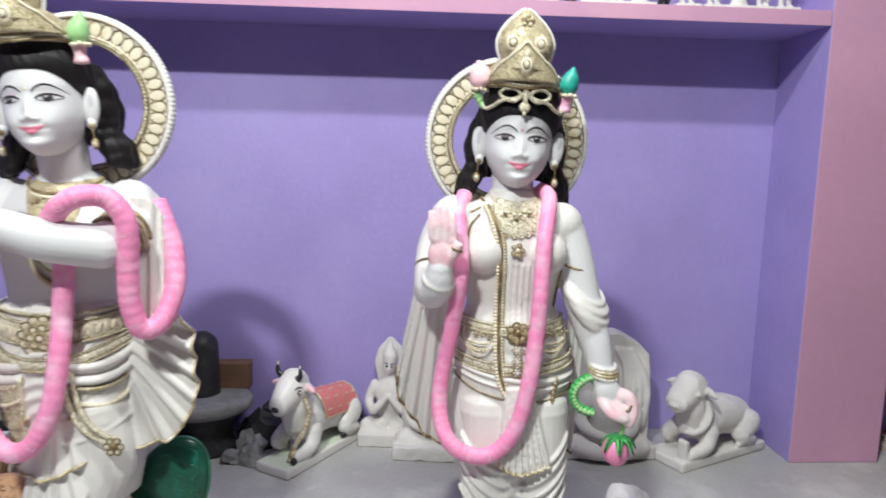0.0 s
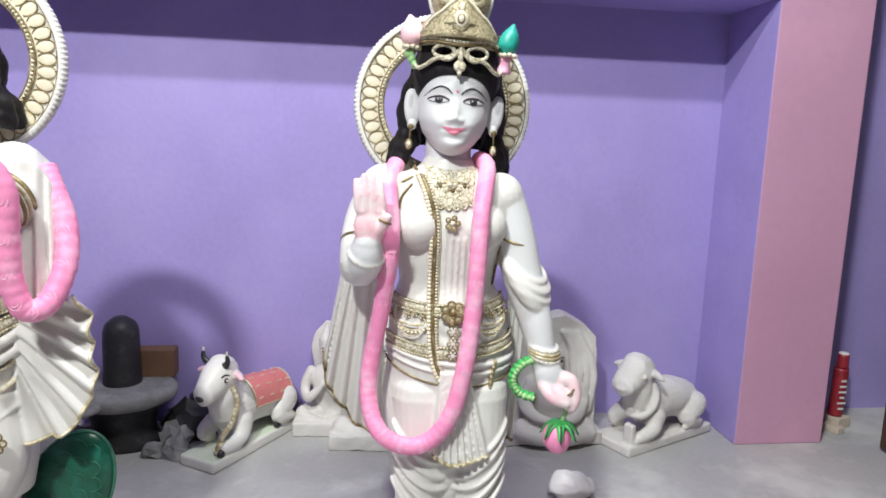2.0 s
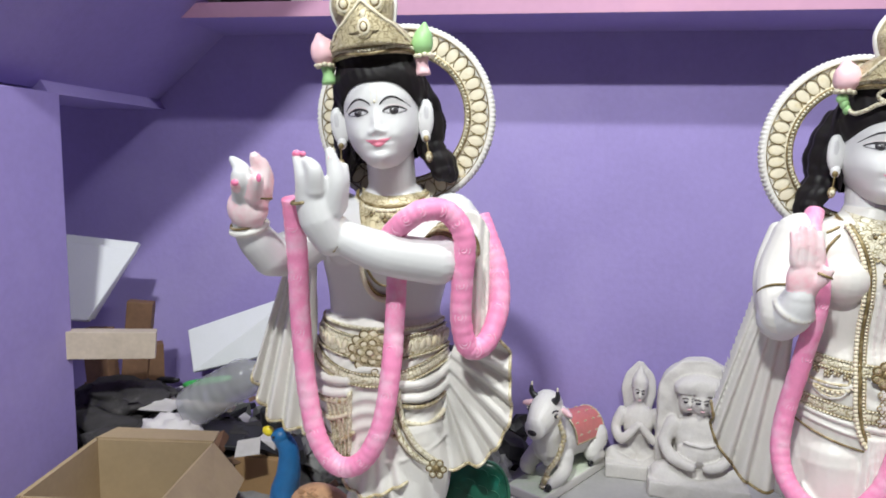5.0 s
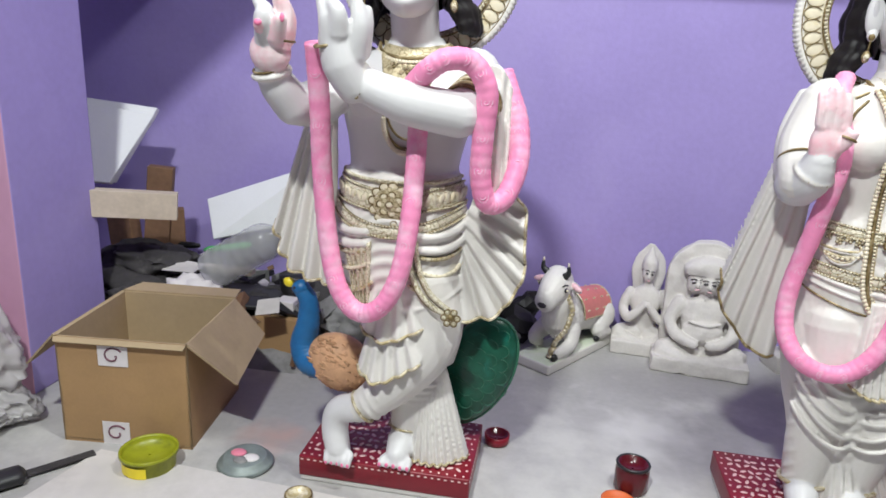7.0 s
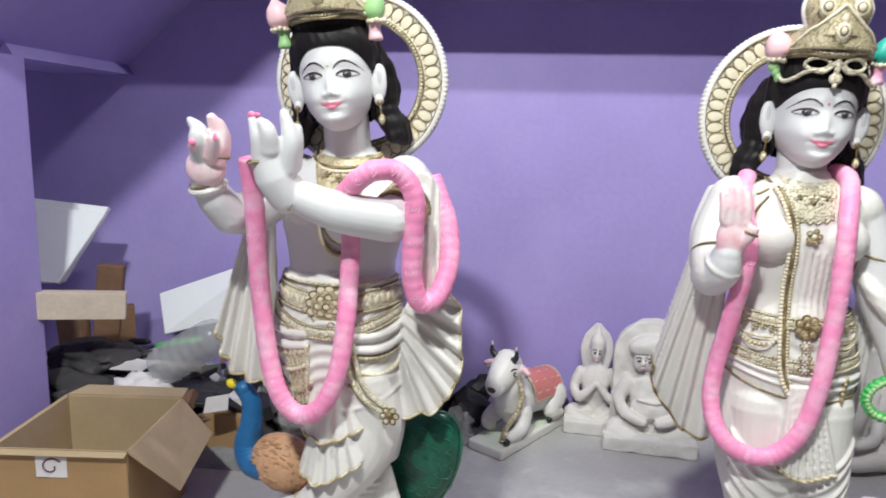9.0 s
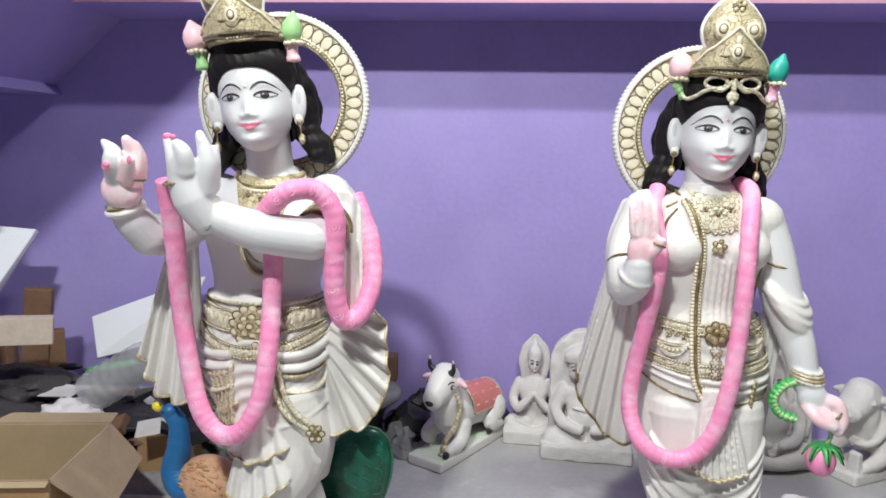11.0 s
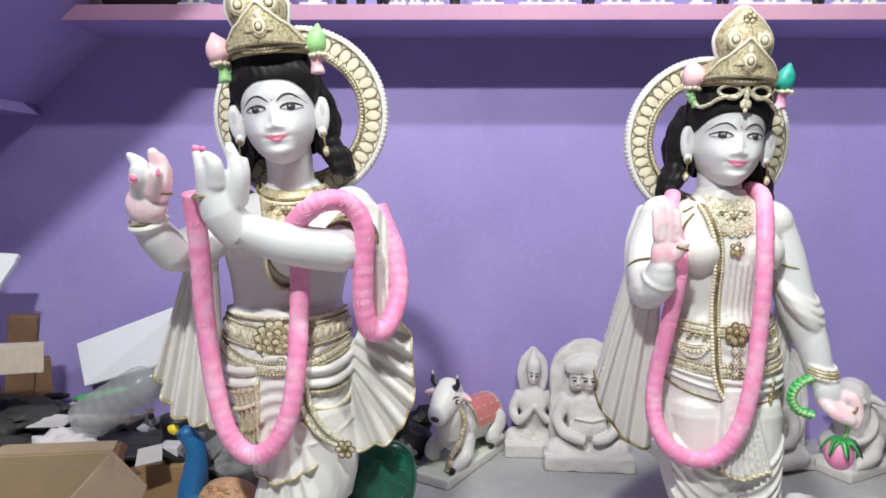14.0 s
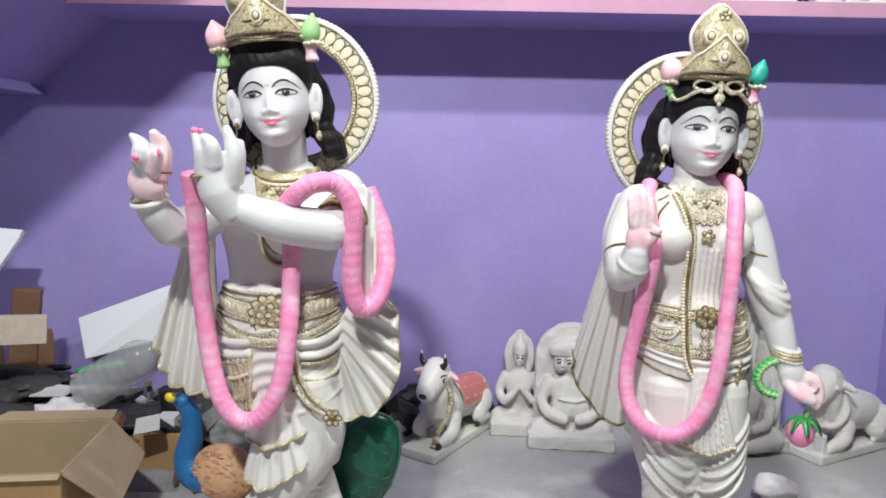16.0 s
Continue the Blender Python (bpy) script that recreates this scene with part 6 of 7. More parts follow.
def seated(sc, c, k, mi, faces=1, dark=True, pray=False):
    """A cross-legged carved figure round c at scale k."""
    st = len(sc.v)
    secs = [(0, 0, 0.055, 0.050, 0.034), (0, 0, 0.085, 0.046, 0.033), (0, -0.002, 0.12, 0.052, 0.036), (0, 0, 0.15, 0.060, 0.032), (0, 0, 0.172, 0.045, 0.026), (0, 0, 0.185, 0.018, 0.018), (0, 0, 0.20, 0.016, 0.016)]
    sc.loft(secs, mi, n=24, step=0.006)
    for s in (-1, 1):
        limb(sc, [(s * 0.02, -0.01, 0.045), (s * 0.085, -0.030, 0.040), (s * 0.03, -0.062, 0.030), (-s * 0.025, -0.066, 0.026)], [0.030, 0.028, 0.020, 0.014], mi, 14)
        arm = [(s * 0.055, -0.050, 0.100), (s * 0.007, -0.056, 0.142)] if pray else [(s * 0.055, -0.045, 0.085), (s * 0.018, -0.058, 0.075)]
        limb(sc, [(s * 0.058, 0, 0.158), (s * 0.078, -0.012, 0.115)] + arm, [0.020, 0.018, 0.014, 0.011], mi, 12)
    heads = [(0, -0.004)] if faces == 1 else [(0, -0.010), (-0.026, 0.0), (0.026, 0.0)]
    for hx, hy in heads:
        sc.blob((hx, hy, 0.222), (0.024, 0.026, 0.031), mi, n=16, rings=10)
        sc.blob((hx, hy - 0.026, 0.216), (0.004, 0.005, 0.007), mi, n=8)
        for s in (-1, 1):
            sc.blob((hx + s * 0.009, hy - 0.0245, 0.225), (0.006, 0.002, 0.0028), TL, n=8)
            sc.tube([(hx + s * 0.003, hy - 0.026, 0.232), (hx + s * 0.010, hy - 0.0245, 0.2345), (hx + s * 0.017, hy - 0.019, 0.231)], 0.0012, TL, n=5)
        sc.blob((hx, hy - 0.0255, 0.206), (0.006, 0.002, 0.002), TS if dark else mi, n=8)
    return st


# small praying figure with a pointed crown
sc = Sculpt()
slab_base(sc, -0.110, 0.110, -0.092, 0.04, 0, 0.040, RS, None, 0.003)
st = seated(sc, None, 1, RS, pray=True)
sc.loft([(0, 0.004, 0.235, 0.030, 0.030), (0, 0.004, 0.255, 0.028, 0.028), (0, 0.004, 0.275, 0.015, 0.015), (0, 0.004, 0.295, 0.003, 0.003)], RS, n=16, step=0.005)
sc.loft([(0, 0.034, 0.16, 0.05, 0.010), (0, 0.034, 0.22, 0.062, 0.010), (0, 0.034, 0.265, 0.048, 0.010), (0, 0.034, 0.298, 0.010, 0.008)], RS, n=24, step=0.006)
sc.melt((RS,), 0.0028, 3)
rough(sc, 0.0025, 26)
move(sc, pose(-0.055, 2.915, 0.0, 0, 0, -4) @ Matrix.Diagonal((0.80, 0.9, 1.05, 1)))
sc.done("praying_idol_statue", T_MATS, (-0.055, 2.915, 0), "small seated praying idol of white marble, pointed crown")

# three-faced figure before an arched slab
sc = Sculpt()
slab_base(sc, -0.128, 0.128, -0.092, 0.055, 0, 0.044, RS, None, 0.003)
rows = []
for i in range(25):
    a = math.pi * i / 24
    rows.append([(0.108 * math.cos(a) * (1 if abs(math.cos(a)) < 0.96 else 1.0), y, 0.25 + 0.105 * math.sin(a)) for y in (0.018, 0.05)])
outline = [(-0.108, 0.05)] + [(-0.108 * math.cos(math.pi * i / 24), 0.25 + 0.108 * math.sin(math.pi * i / 24)) for i in range(25)] + [(0.108, 0.05)]
sc.grid([[(x, y, z) for x, z in outline] for y in (0.015, 0.022, 0.048, 0.052)], RS)
st = seated(sc, None, 1, RS, faces=3)
sc.loft([(0, 0.0, 0.242, 0.060, 0.030), (0, 0.0, 0.258, 0.062, 0.034), (0, 0.0, 0.275, 0.045, 0.028), (0, 0, 0.285, 0.015, 0.012)], RS, n=24, step=0.006)
sc.blob((0.062, -0.01, 0.235), (0.012, 0.016, 0.03), RS, n=10)
sc.blob((0, -0.020, 0.098), (0.050, 0.032, 0.036), RS, n=18, rings=10)
sc.tube([(-0.040, -0.036, 0.128), (0, -0.048, 0.124), (0.040, -0.036, 0.128)], 0.004, RS, n=6)
move(sc, Matrix.Scale(1.12, 4) @ Matrix.Identity(4), st)
sc.tube([(0.075, -0.03, 0.11), (0.098, -0.02, 0.17), (0.092, -0.01, 0.24), (0.075, 0.0, 0.28)], 0.012, RS, n=8)
sc.melt((RS,), 0.0028, 3)
rough(sc, 0.0045, 30)
move(sc, pose(0.092, 2.825, 0.0, 0, 0, -5))
sc.done("three_faced_idol_statue", T_MATS, (0.092, 2.825, 0), "unpainted marble three-faced seated idol before an arched slab")

# unfinished relief slab
sc = Sculpt()
slab_base(sc, -0.14, 0.14, -0.05, 0.06, 0, 0.045, RS, None, 0.003)
outline = [(-0.135, 0.04), (-0.135, 0.25), (-0.11, 0.33), (-0.05, 0.362), (0.02, 0.375), (0.085, 0.345), (0.122, 0.305), (0.128, 0.17), (0.132, 0.04)]
sc.grid([[(x, y, z) for x, z in outline] for y in (0.0, 0.006, 0.052, 0.058)], RS)
st = seated(sc, None, 1, RS, dark=False)
move(sc, Matrix.Translation((0.0, -0.005, 0.0)) @ Matrix.Scale(1.1, 4), st)
for k in range(4):
    sc.tube([(0.04 + 0.022 * k, -0.004, 0.08), (0.055 + 0.02 * k, -0.010, 0.17), (0.05 + 0.016 * k, -0.006, 0.26), (0.02 + 0.012 * k, 0.0, 0.33)], 0.012, RS, n=8)
sc.melt((RS,), 0.0028, 3)
rough(sc, 0.006, 17)
move(sc, pose(0.595, 2.79, 0.0, 0, 0, 0))
sc.done("relief_slab_statue", T_MATS, (0.595, 2.79, 0), "half-carved raw marble relief slab of a seated figure")

# plain carved remnants at the feet of the niche
sc = Sculpt()
slab_base(sc, -0.03, 0.09, -0.04, 0.05, 0, 0.05, RS, None, 0.004)
sc.blob((0.03, 0, 0.075), (0.04, 0.035, 0.04), RS, n=9, rings=6)
rough(sc, 0.008, 20)
move(sc, pose(0.33, 2.87, 0, 0, 0, 15))
sc.done("marble_offcut", T_MATS, (0.33, 2.87, 0), "small rough offcut of white marble on the floor", "stone")
sc = Sculpt()
sc.blob((0, 0, 0.026), (0.055, 0.045, 0.034), RS, n=40, rings=24)
rough(sc, 0.016, 34)
move(sc, pose(0.555, 2.47, 0.0))
sc.done("crumpled_paper", [PAPER] * 10, (0.555, 2.47, 0), "crumpled white paper ball on the cement floor", "paper")

# black stone linga on its plate
lin = thing("black_linga", (-0.605, 2.85, 0), "black polished stone linga on a dusty grey stone plate", "carving")
sc = Sculpt()
sc.loft([(-0.605, 2.85, 0.165, 0.050, 0.050), (-0.605, 2.85, 0.22, 0.048, 0.048), (-0.605, 2.85, 0.31, 0.046, 0.046), (-0.605, 2.85, 0.335, 0.038, 0.038), (-0.605, 2.85, 0.352, 0.016, 0.016)], 0, n=32)
ob = sc.done("column", [BLACK], (-0.605, 2.85, 0), "", "")
sc = Sculpt()
sc.loft([(-0.60, 2.83, 0.0, 0.10, 0.075), (-0.60, 2.83, 0.05, 0.085, 0.065), (-0.60, 2.83, 0.10, 0.095, 0.075), (-0.60, 2.83, 0.125, 0.12, 0.09)], 0, n=32)
ob2 = sc.done("foot", [BLACK], (-0.605, 2.85, 0), "", "")
sc = Sculpt()
sc.loft([(-0.61, 2.83, 0.122, 0.125, 0.10), (-0.61, 2.83, 0.135, 0.150, 0.115), (-0.61, 2.83, 0.160, 0.152, 0.118), (-0.61, 2.83, 0.168, 0.14, 0.108)], 0, n=40, step=0.006)
sc.blob((-0.66, 2.74, 0.146), (0.05, 0.085, 0.020), 0, n=16, rings=8)
ob3 = sc.done("plate", [DUSTY], (-0.605, 2.85, 0), "", "")
for o in (ob, ob2, ob3):
    o.location = (0, 0, 0)
    o.parent = lin
slab("brown_block", -0.600, -0.478, 2.885, 2.935, 0.166, 0.245, [BROWNWOOD], "small dark brown wooden block on the stone plate", "wood", bevel=0.003, kind="thing")

# dark stones beside the bull
rnd = random.Random(11)
for k, (x, y, z, r, mat, lab) in enumerate(((-0.43, 2.86, 0.045, 0.05, BLACK, "broken black stone lump on the floor"), (-0.46, 2.80, 0.03, 0.035, DUSTY, "dusty grey stone chip on the floor"),
                                            (-0.44, 2.74, 0.018, 0.03, DUSTY, "dusty grey stone chip on the floor"), (-0.50, 2.74, 0.015, 0.025, DUSTY, "dusty grey stone chip on the floor"), (-0.40, 2.91, 0.10, 0.035, BLACK, "broken black stone lump on the floor"),
                                            (-0.47, 2.89, 0.03, 0.04, DUSTY, "dusty grey stone chip on the floor"))):
    bm = bmesh.new()
    bmesh.ops.create_icosphere(bm, subdivisions=2, radius=r)
    for v in bm.verts:
        v.co = Vector((v.co.x * 1.2, v.co.y, max(v.co.z * 1.1, -z)))
        v.co += noise.noise_vector(v.co * 34 + Vector((k, k, 0))) * r * 0.75
        v.co.z = max(v.co.z, -z)
        v.co += Vector((x, y, z))
    tagged(finish("stone_lump" if mat is BLACK else "stone_chip", bm, [mat], at=(x, y, 0), smooth=False), lab, "stone", "stones by the bull")


# ---- the open carton ----
def quad_panel(bm, pts, thick, mi_out=0, mi_in=0):
    """A sheet of board through four corners, with thickness."""
    p = [Vector(q) for q in pts]
    n = (p[1] - p[0]).cross(p[3] - p[0]).normalized() * thick
    a = [bm.verts.new(q) for q in p]
    b = [bm.verts.new(q + n) for q in p]
    f = bm.faces.new(a[::-1])
    f.material_index = mi_out
    f = bm.faces.new(b)
    f.material_index = mi_in
    for i in range(4):
        bm.faces.new((a[i], a[(i + 1) % 4], b[(i + 1) % 4], b[i])).material_index = mi_in


box_at = pose(-1.310, 2.042, 0, 0, 0, 6.5)
carton = thing("carton", (-1.18, 2.2, 0), "open brown cardboard carton with loose flaps on the floor", "box")
W, D, H = 0.272, 0.272, 0.236
B = lambda x, y, z: tuple(box_at @ Vector((x, y, z)))
panels = (("front_panel", [B(0, 0, 0), B(W, 0, 0), B(W, 0, H), B(0, 0, H)]), ("side_panel", [B(W, 0, 0), B(W, D, 0), B(W, D, H), B(W, 0, H)]),
          ("back_panel", [B(W, D, 0), B(0, D, 0), B(0, D, H), B(W, D, H)]), ("side_panel", [B(0, D, 0), B(0, 0, 0), B(0, 0, H), B(0, D, H)]), ("bottom_panel", [B(0, 0, 0.004), B(0, D, 0.004), B(W, D, 0.004), B(W, 0, 0.004)]),
          ("flap", [B(W, 0, H), B(W, D, H), B(W + 0.075, D - 0.02, H - 0.075), B(W + 0.085, 0.04, H - 0.10)]), ("flap", [B(0, D, H), B(W, D, H), B(W - 0.01, D + 0.06, H - 0.002), B(0.02, D + 0.055, H + 0.002)]),
          ("flap", [B(0, 0, H), B(0, D, H), B(-0.060, D - 0.03, H - 0.055), B(-0.085, 0.03, H - 0.085)]), ("flap", [B(0.0, -0.003, H), B(W, -0.003, H), B(W - 0.004, -0.012, H - 0.008), B(0.004, -0.012, H - 0.008)]))
for k, (nm, pts) in enumerate(panels):
    bm = bmesh.new()
    quad_panel(bm, pts, -0.004 if nm != "flap" else 0.004, 1 if nm == "flap" else 0, 1)
    part(nm, bm, [CARD, CARDIN], carton, smooth=False)
for x0, x1, z0, z1 in ((0.088, 0.15, 0.178, 0.222), (0.085, 0.142, 0.0, 0.052)):
    bm = bmesh.new()
    quad_panel(bm, [B(x0, -0.0012, z0), B(x1, -0.0012, z0), B(x1, -0.0012, z1), B(x0, -0.0012, z1)], 0.0008)
    lb = part("label", bm, [PAPER], carton, "white paper label with a dark swirl", smooth=False)
    bm = bmesh.new()
    sw = Sculpt()
    cx, cz = (x0 + x1) / 2, (z0 + z1) / 2
    sw.tube([B(cx + 0.024 * math.cos(a) * (1 - a / 9), -0.0022, cz + 0.021 * math.sin(a) * (1 - a / 9)) for a in [0.6 + 0.55 * q for q in range(12)]], 0.0019, 0, n=5)
    o = sw.done("swirl", [PRINT], (-1.18, 2.2, 0), "", "")
    o.location = (0, 0, 0)
    o.parent = lb


# ---- scrap heap under the stairs ----
bm = bmesh.new()
bmesh.ops.create_grid(bm, x_segments=60, y_segments=36, size=0.5)
for v in bm.verts:
    x, y = -1.40 + v.co.x * 1.0, 2.70 + v.co.y * 0.5
    e = max(0.0, 1 - (2 * v.co.x) ** 4) * max(0.0, 1 - (2 * v.co.y) ** 4)
    v.co = Vector((x, y, e * (0.10 + 0.05 * noise.noise(Vector((x * 9, y * 9, 0))) + 0.03 * noise.noise(Vector((x * 30, y * 30, 3)))) - 0.004))
tagged(finish("scrap_heap", bm, [DUSTY], at=(-1.4, 2.7, 0)), "low heap of grey dust and stone scrap against the wall", "rubble", kind="stuff")


def board(name, pts, thick, mats, label, category):
    bm = bmesh.new()
    quad_panel(bm, pts, thick)
    bmesh.ops.recalc_face_normals(bm, faces=bm.faces)
    bmesh.ops.bevel(bm, geom=list(bm.edges), offset=min(0.002, abs(thick) * 0.2), segments=1, affect="EDGES")
    lo = min(pts, key=lambda q: q[2])
    return tagged(finish(name, bm, mats, at=lo, smooth=False), label, category)


board("foam_sheet", [(-1.595, 2.65, 0.415), (-1.512, 2.76, 0.605), (-1.90, 2.72, 0.640), (-1.90, 2.60, 0.43)], 0.020, [FOAM], "white foam sheet leaning on the scrap heap", "foam sheet")
board("foam_sheet", [(-1.609, 2.688, 0.412), (-1.532, 2.808, 0.618), (-1.92, 2.764, 0.653), (-1.92, 2.644, 0.43)], 0.020, [FOAM], "white foam sheet leaning on the scrap heap", "foam sheet")
bm = bmesh.new()
box_bm(bm, -0.16, 0.16, -0.02, 0.02, -0.035, 0.035, m=pose(-1.475, 2.475, 0.407, 0, 4, 28), bevel=0.002)
tagged(finish("wood_plank", bm, [WOOD], at=(-1.475, 2.475, 0.37), smooth=False), "pale sawn wooden plank end sticking out of the heap", "plank")
for x, y, z0, w, h, rz, ry in ((-1.52, 2.70, 0.05, 0.07, 0.42, 20, 6), (-1.60, 2.72, 0.05, 0.09, 0.33, -10, -5), (-1.46, 2.74, 0.06, 0.05, 0.28, 35, 0)):
    bm = bmesh.new()
    box_bm(bm, -w / 2, w / 2, -0.02, 0.02, 0, h, m=pose(x, y, z0, 0, ry, rz), bevel=0.003)
    tagged(finish("wood_offcut", bm, [BROWNWOOD], at=(x, y, z0), smooth=False), "dark brown wooden offcut standing in the heap", "wood")
board("white_board", [(-1.37, 2.80, 0.235), (-1.14, 2.86, 0.29), (-1.07, 2.90, 0.475), (-1.44, 2.90, 0.335)], 0.010, [FOAM], "white foam board leaning against the purple wall", "board")

# crumpled dark cloth and gloves
for x, y, z, sx, sy, sz, seed, mat, lab, nm in ((-1.50, 2.58, 0.14, 0.12, 0.07, 0.06, 1, DARKCLOTH, "crumpled dark grey work gloves on the heap", "work_glove"), (-1.42, 2.53, 0.11, 0.11, 0.06, 0.06, 4, DARKCLOTH, "crumpled dark grey work gloves on the heap", "work_glove"),
                                                (-1.49, 2.64, 0.21, 0.12, 0.07, 0.045, 7, DARKCLOTH, "folded dark grey sack on the heap", "sack"), (-1.30, 2.66, 0.15, 0.10, 0.06, 0.03, 12, DARKCLOTH, "flat dark rag in the dust", "rag"),
                                                (-1.28, 2.52, 0.165, 0.075, 0.05, 0.045, 9, PAPER, "crumpled white plastic bag on the heap", "plastic_bag"), (-1.10, 2.60, 0.12, 0.10, 0.06, 0.05, 15, DARKCLOTH, "crumpled dark rag behind the carton", "rag"),
                                                (-1.00, 2.72, 0.12, 0.12, 0.08, 0.06, 21, DARKCLOTH, "crumpled dark rag behind the carton", "rag"), (-0.88, 2.70, 0.07, 0.12, 0.09, 0.06, 23, DUSTY, "dusty grey sack on the floor", "sack"), (-0.72, 2.66, 0.05, 0.10, 0.09, 0.05, 29, DUSTY, "dusty grey sack on the floor", "sack")):
    bm = bmesh.new()
    bmesh.ops.create_icosphere(bm, subdivisions=4, radius=1.0)
    for v in bm.verts:
        d = v.co.copy()
        k = 1 + 0.32 * noise.noise(d * 2.2 + Vector((seed, 0, 0))) + 0.20 * (1 - 2 * abs(noise.noise(d * 4.5 + Vector((0, seed, 0)))))
        v.co = Vector((x + d.x * sx * k, y + d.y * sy * k, max(z - sz * 1.2, z + d.z * sz * k)))
    tagged(finish(nm, bm, [mat], at=(x, y, z - sz), sharp=80), lab, nm.replace("_", " "))
# plastic bags by the left pillar
for x, y, z, sx, sy, sz, seed in ((-1.60, 2.10, 0.125, 0.13, 0.075, 0.125, 31), (-1.56, 2.00, 0.035, 0.12, 0.09, 0.04, 35), (-1.68, 1.96, 0.05, 0.13, 0.10, 0.055, 38), (-1.52, 2.08, 0.035, 0.10, 0.05, 0.045, 44)):
    bm = bmesh.new()
    bmesh.ops.create_icosphere(bm, subdivisions=5, radius=1.0)
    for v in bm.verts:
        d = v.co.copy()
        q = Vector((d.x * 1.6 + d.z, d.y * 1.6, d.z * 3.2))
        k = 1 + 0.25 * noise.noise(d * 1.8 + Vector((seed, 0, 0))) + 0.16 * (1 - 2 * abs(noise.noise(q * 1.5 + Vector((0, seed, 0)))))
        v.co = Vector((x + d.x * sx * k, y + d.y * sy * k, max(0.002, z + d.z * sz * k)))
    tagged(finish("plastic_bag", bm, [FILM], at=(x, y, 0), sharp=80), "crumpled clear plastic packing bag on the floor", "plastic bag", "packing bags")

# loose scrap strewn over the heap
rnd = random.Random(77)
bm = bmesh.new()
for k in range(170):
    x, y = rnd.uniform(-1.82, -0.92), rnd.uniform(2.50, 2.92)
    w, d, h = rnd.uniform(0.01, 0.06), rnd.uniform(0.008, 0.03), rnd.uniform(0.004, 0.02)
    box_bm(bm, -w, w, -d, d, -h, h, mi=rnd.choice((0, 0, 0, 1, 1, 2, 3)), m=pose(x, y, 0.105 + rnd.uniform(-0.02, 0.05), rnd.uniform(-35, 35), rnd.uniform(-30, 30), rnd.uniform(0, 180)))
tagged(finish("scrap_bits", bm, [BLACKPLASTIC, DUSTY, PAPER, BROWNWOOD], at=(-1.4, 2.7, 0), smooth=False), "strewn dark scraps, chips and paper bits on the heap", "scrap", kind="stuff")

# lying drink bottle
bot = thing("plastic_bottle", (-1.17, 2.60, 0.19), "large empty clear plastic drink bottle lying in the scrap", "bottle")
d = pose(-1.262, 2.565, 0.215, 0, 0, 0) @ Matrix.Rotation(radians(58), 4, "Y")
sc = Sculpt()
sc.loft([(0, 0, 0.0, 0.032, 0.032), (0, 0, 0.012, 0.052, 0.052), (0, 0, 0.06, 0.055, 0.055), (0, 0, 0.15, 0.053, 0.053), (0, 0, 0.20, 0.050, 0.050), (0, 0, 0.245, 0.022, 0.022), (0, 0, 0.27, 0.014, 0.014)], 0, n=32, step=0.002, fold=0.010, fold_freq=210, front_only=False, lean=0)
move(sc, d)
o = sc.done("bottle_body", [BOTTLEPLASTIC], (-1.17, 2.60, 0.19), "", "")
o.location, o.parent = (0, 0, 0), bot
sc = Sculpt()
sc.tube([d @ Vector((0, 0, 0.268)), d @ Vector((0, 0, 0.288))], 0.016, 0, n=16, ends=False)
o = sc.done("bottle_cap", [BLACKPLASTIC], (-1.17, 2.60, 0.19), "", "")
o.location, o.parent = (0, 0, 0), bot
sc = Sculpt()
sc.tube([(-1.36, 2.72, 0.225), (-1.22, 2.74, 0.25)], 0.011, 0, n=12)
sc.done("green_stick", [GREEN], (-1.29, 2.73, 0.22), "short bright green plastic stick on the heap", "stick")
sc = Sculpt()
sc.tube([(-1.56, 2.74, 0.225), (-1.38, 2.73, 0.235)], 0.010, 0, n=10)
sc.done("black_pipe", [BLACKPLASTIC], (-1.47, 2.73, 0.22), "thin black plastic pipe on the heap", "pipe")
sc = Sculpt()
sc.loft([(-1.035, 2.62, 0.13, 0.036, 0.036), (-1.035, 2.62, 0.20, 0.042, 0.042), (-1.035, 2.62, 0.215, 0.044, 0.044)], 0, n=24)
sc.done("black_cup", [BLACKPLASTIC], (-1.035, 2.62, 0.13), "black plastic cup on the scrap heap", "cup")
board("black_tray", [(-1.36, 2.47, 0.150), (-1.06, 2.50, 0.146), (-1.05, 2.62, 0.162), (-1.35, 2.60, 0.168)], 0.012, [BLACKPLASTIC], "flat black plastic tray lying across the scrap", "tray")
board("grey_plank", [(-1.47, 2.60, 0.198), (-1.17, 2.63, 0.190), (-1.17, 2.66, 0.192), (-1.47, 2.63, 0.200)], 0.016, [WOOD], "narrow dusty wooden batten on the heap", "batten")
board("paper_scrap", [(-1.40, 2.56, 0.206), (-1.30, 2.55, 0.212), (-1.29, 2.61, 0.218), (-1.385, 2.62, 0.222)], 0.003, [SHEET], "torn piece of white paper on the heap", "paper")
board("paper_scrap", [(-1.06, 2.42, 0.165), (-1.00, 2.43, 0.175), (-1.01, 2.46, 0.205), (-1.065, 2.45, 0.195)], 0.003, [SHEET], "torn piece of white paper on the heap", "paper")
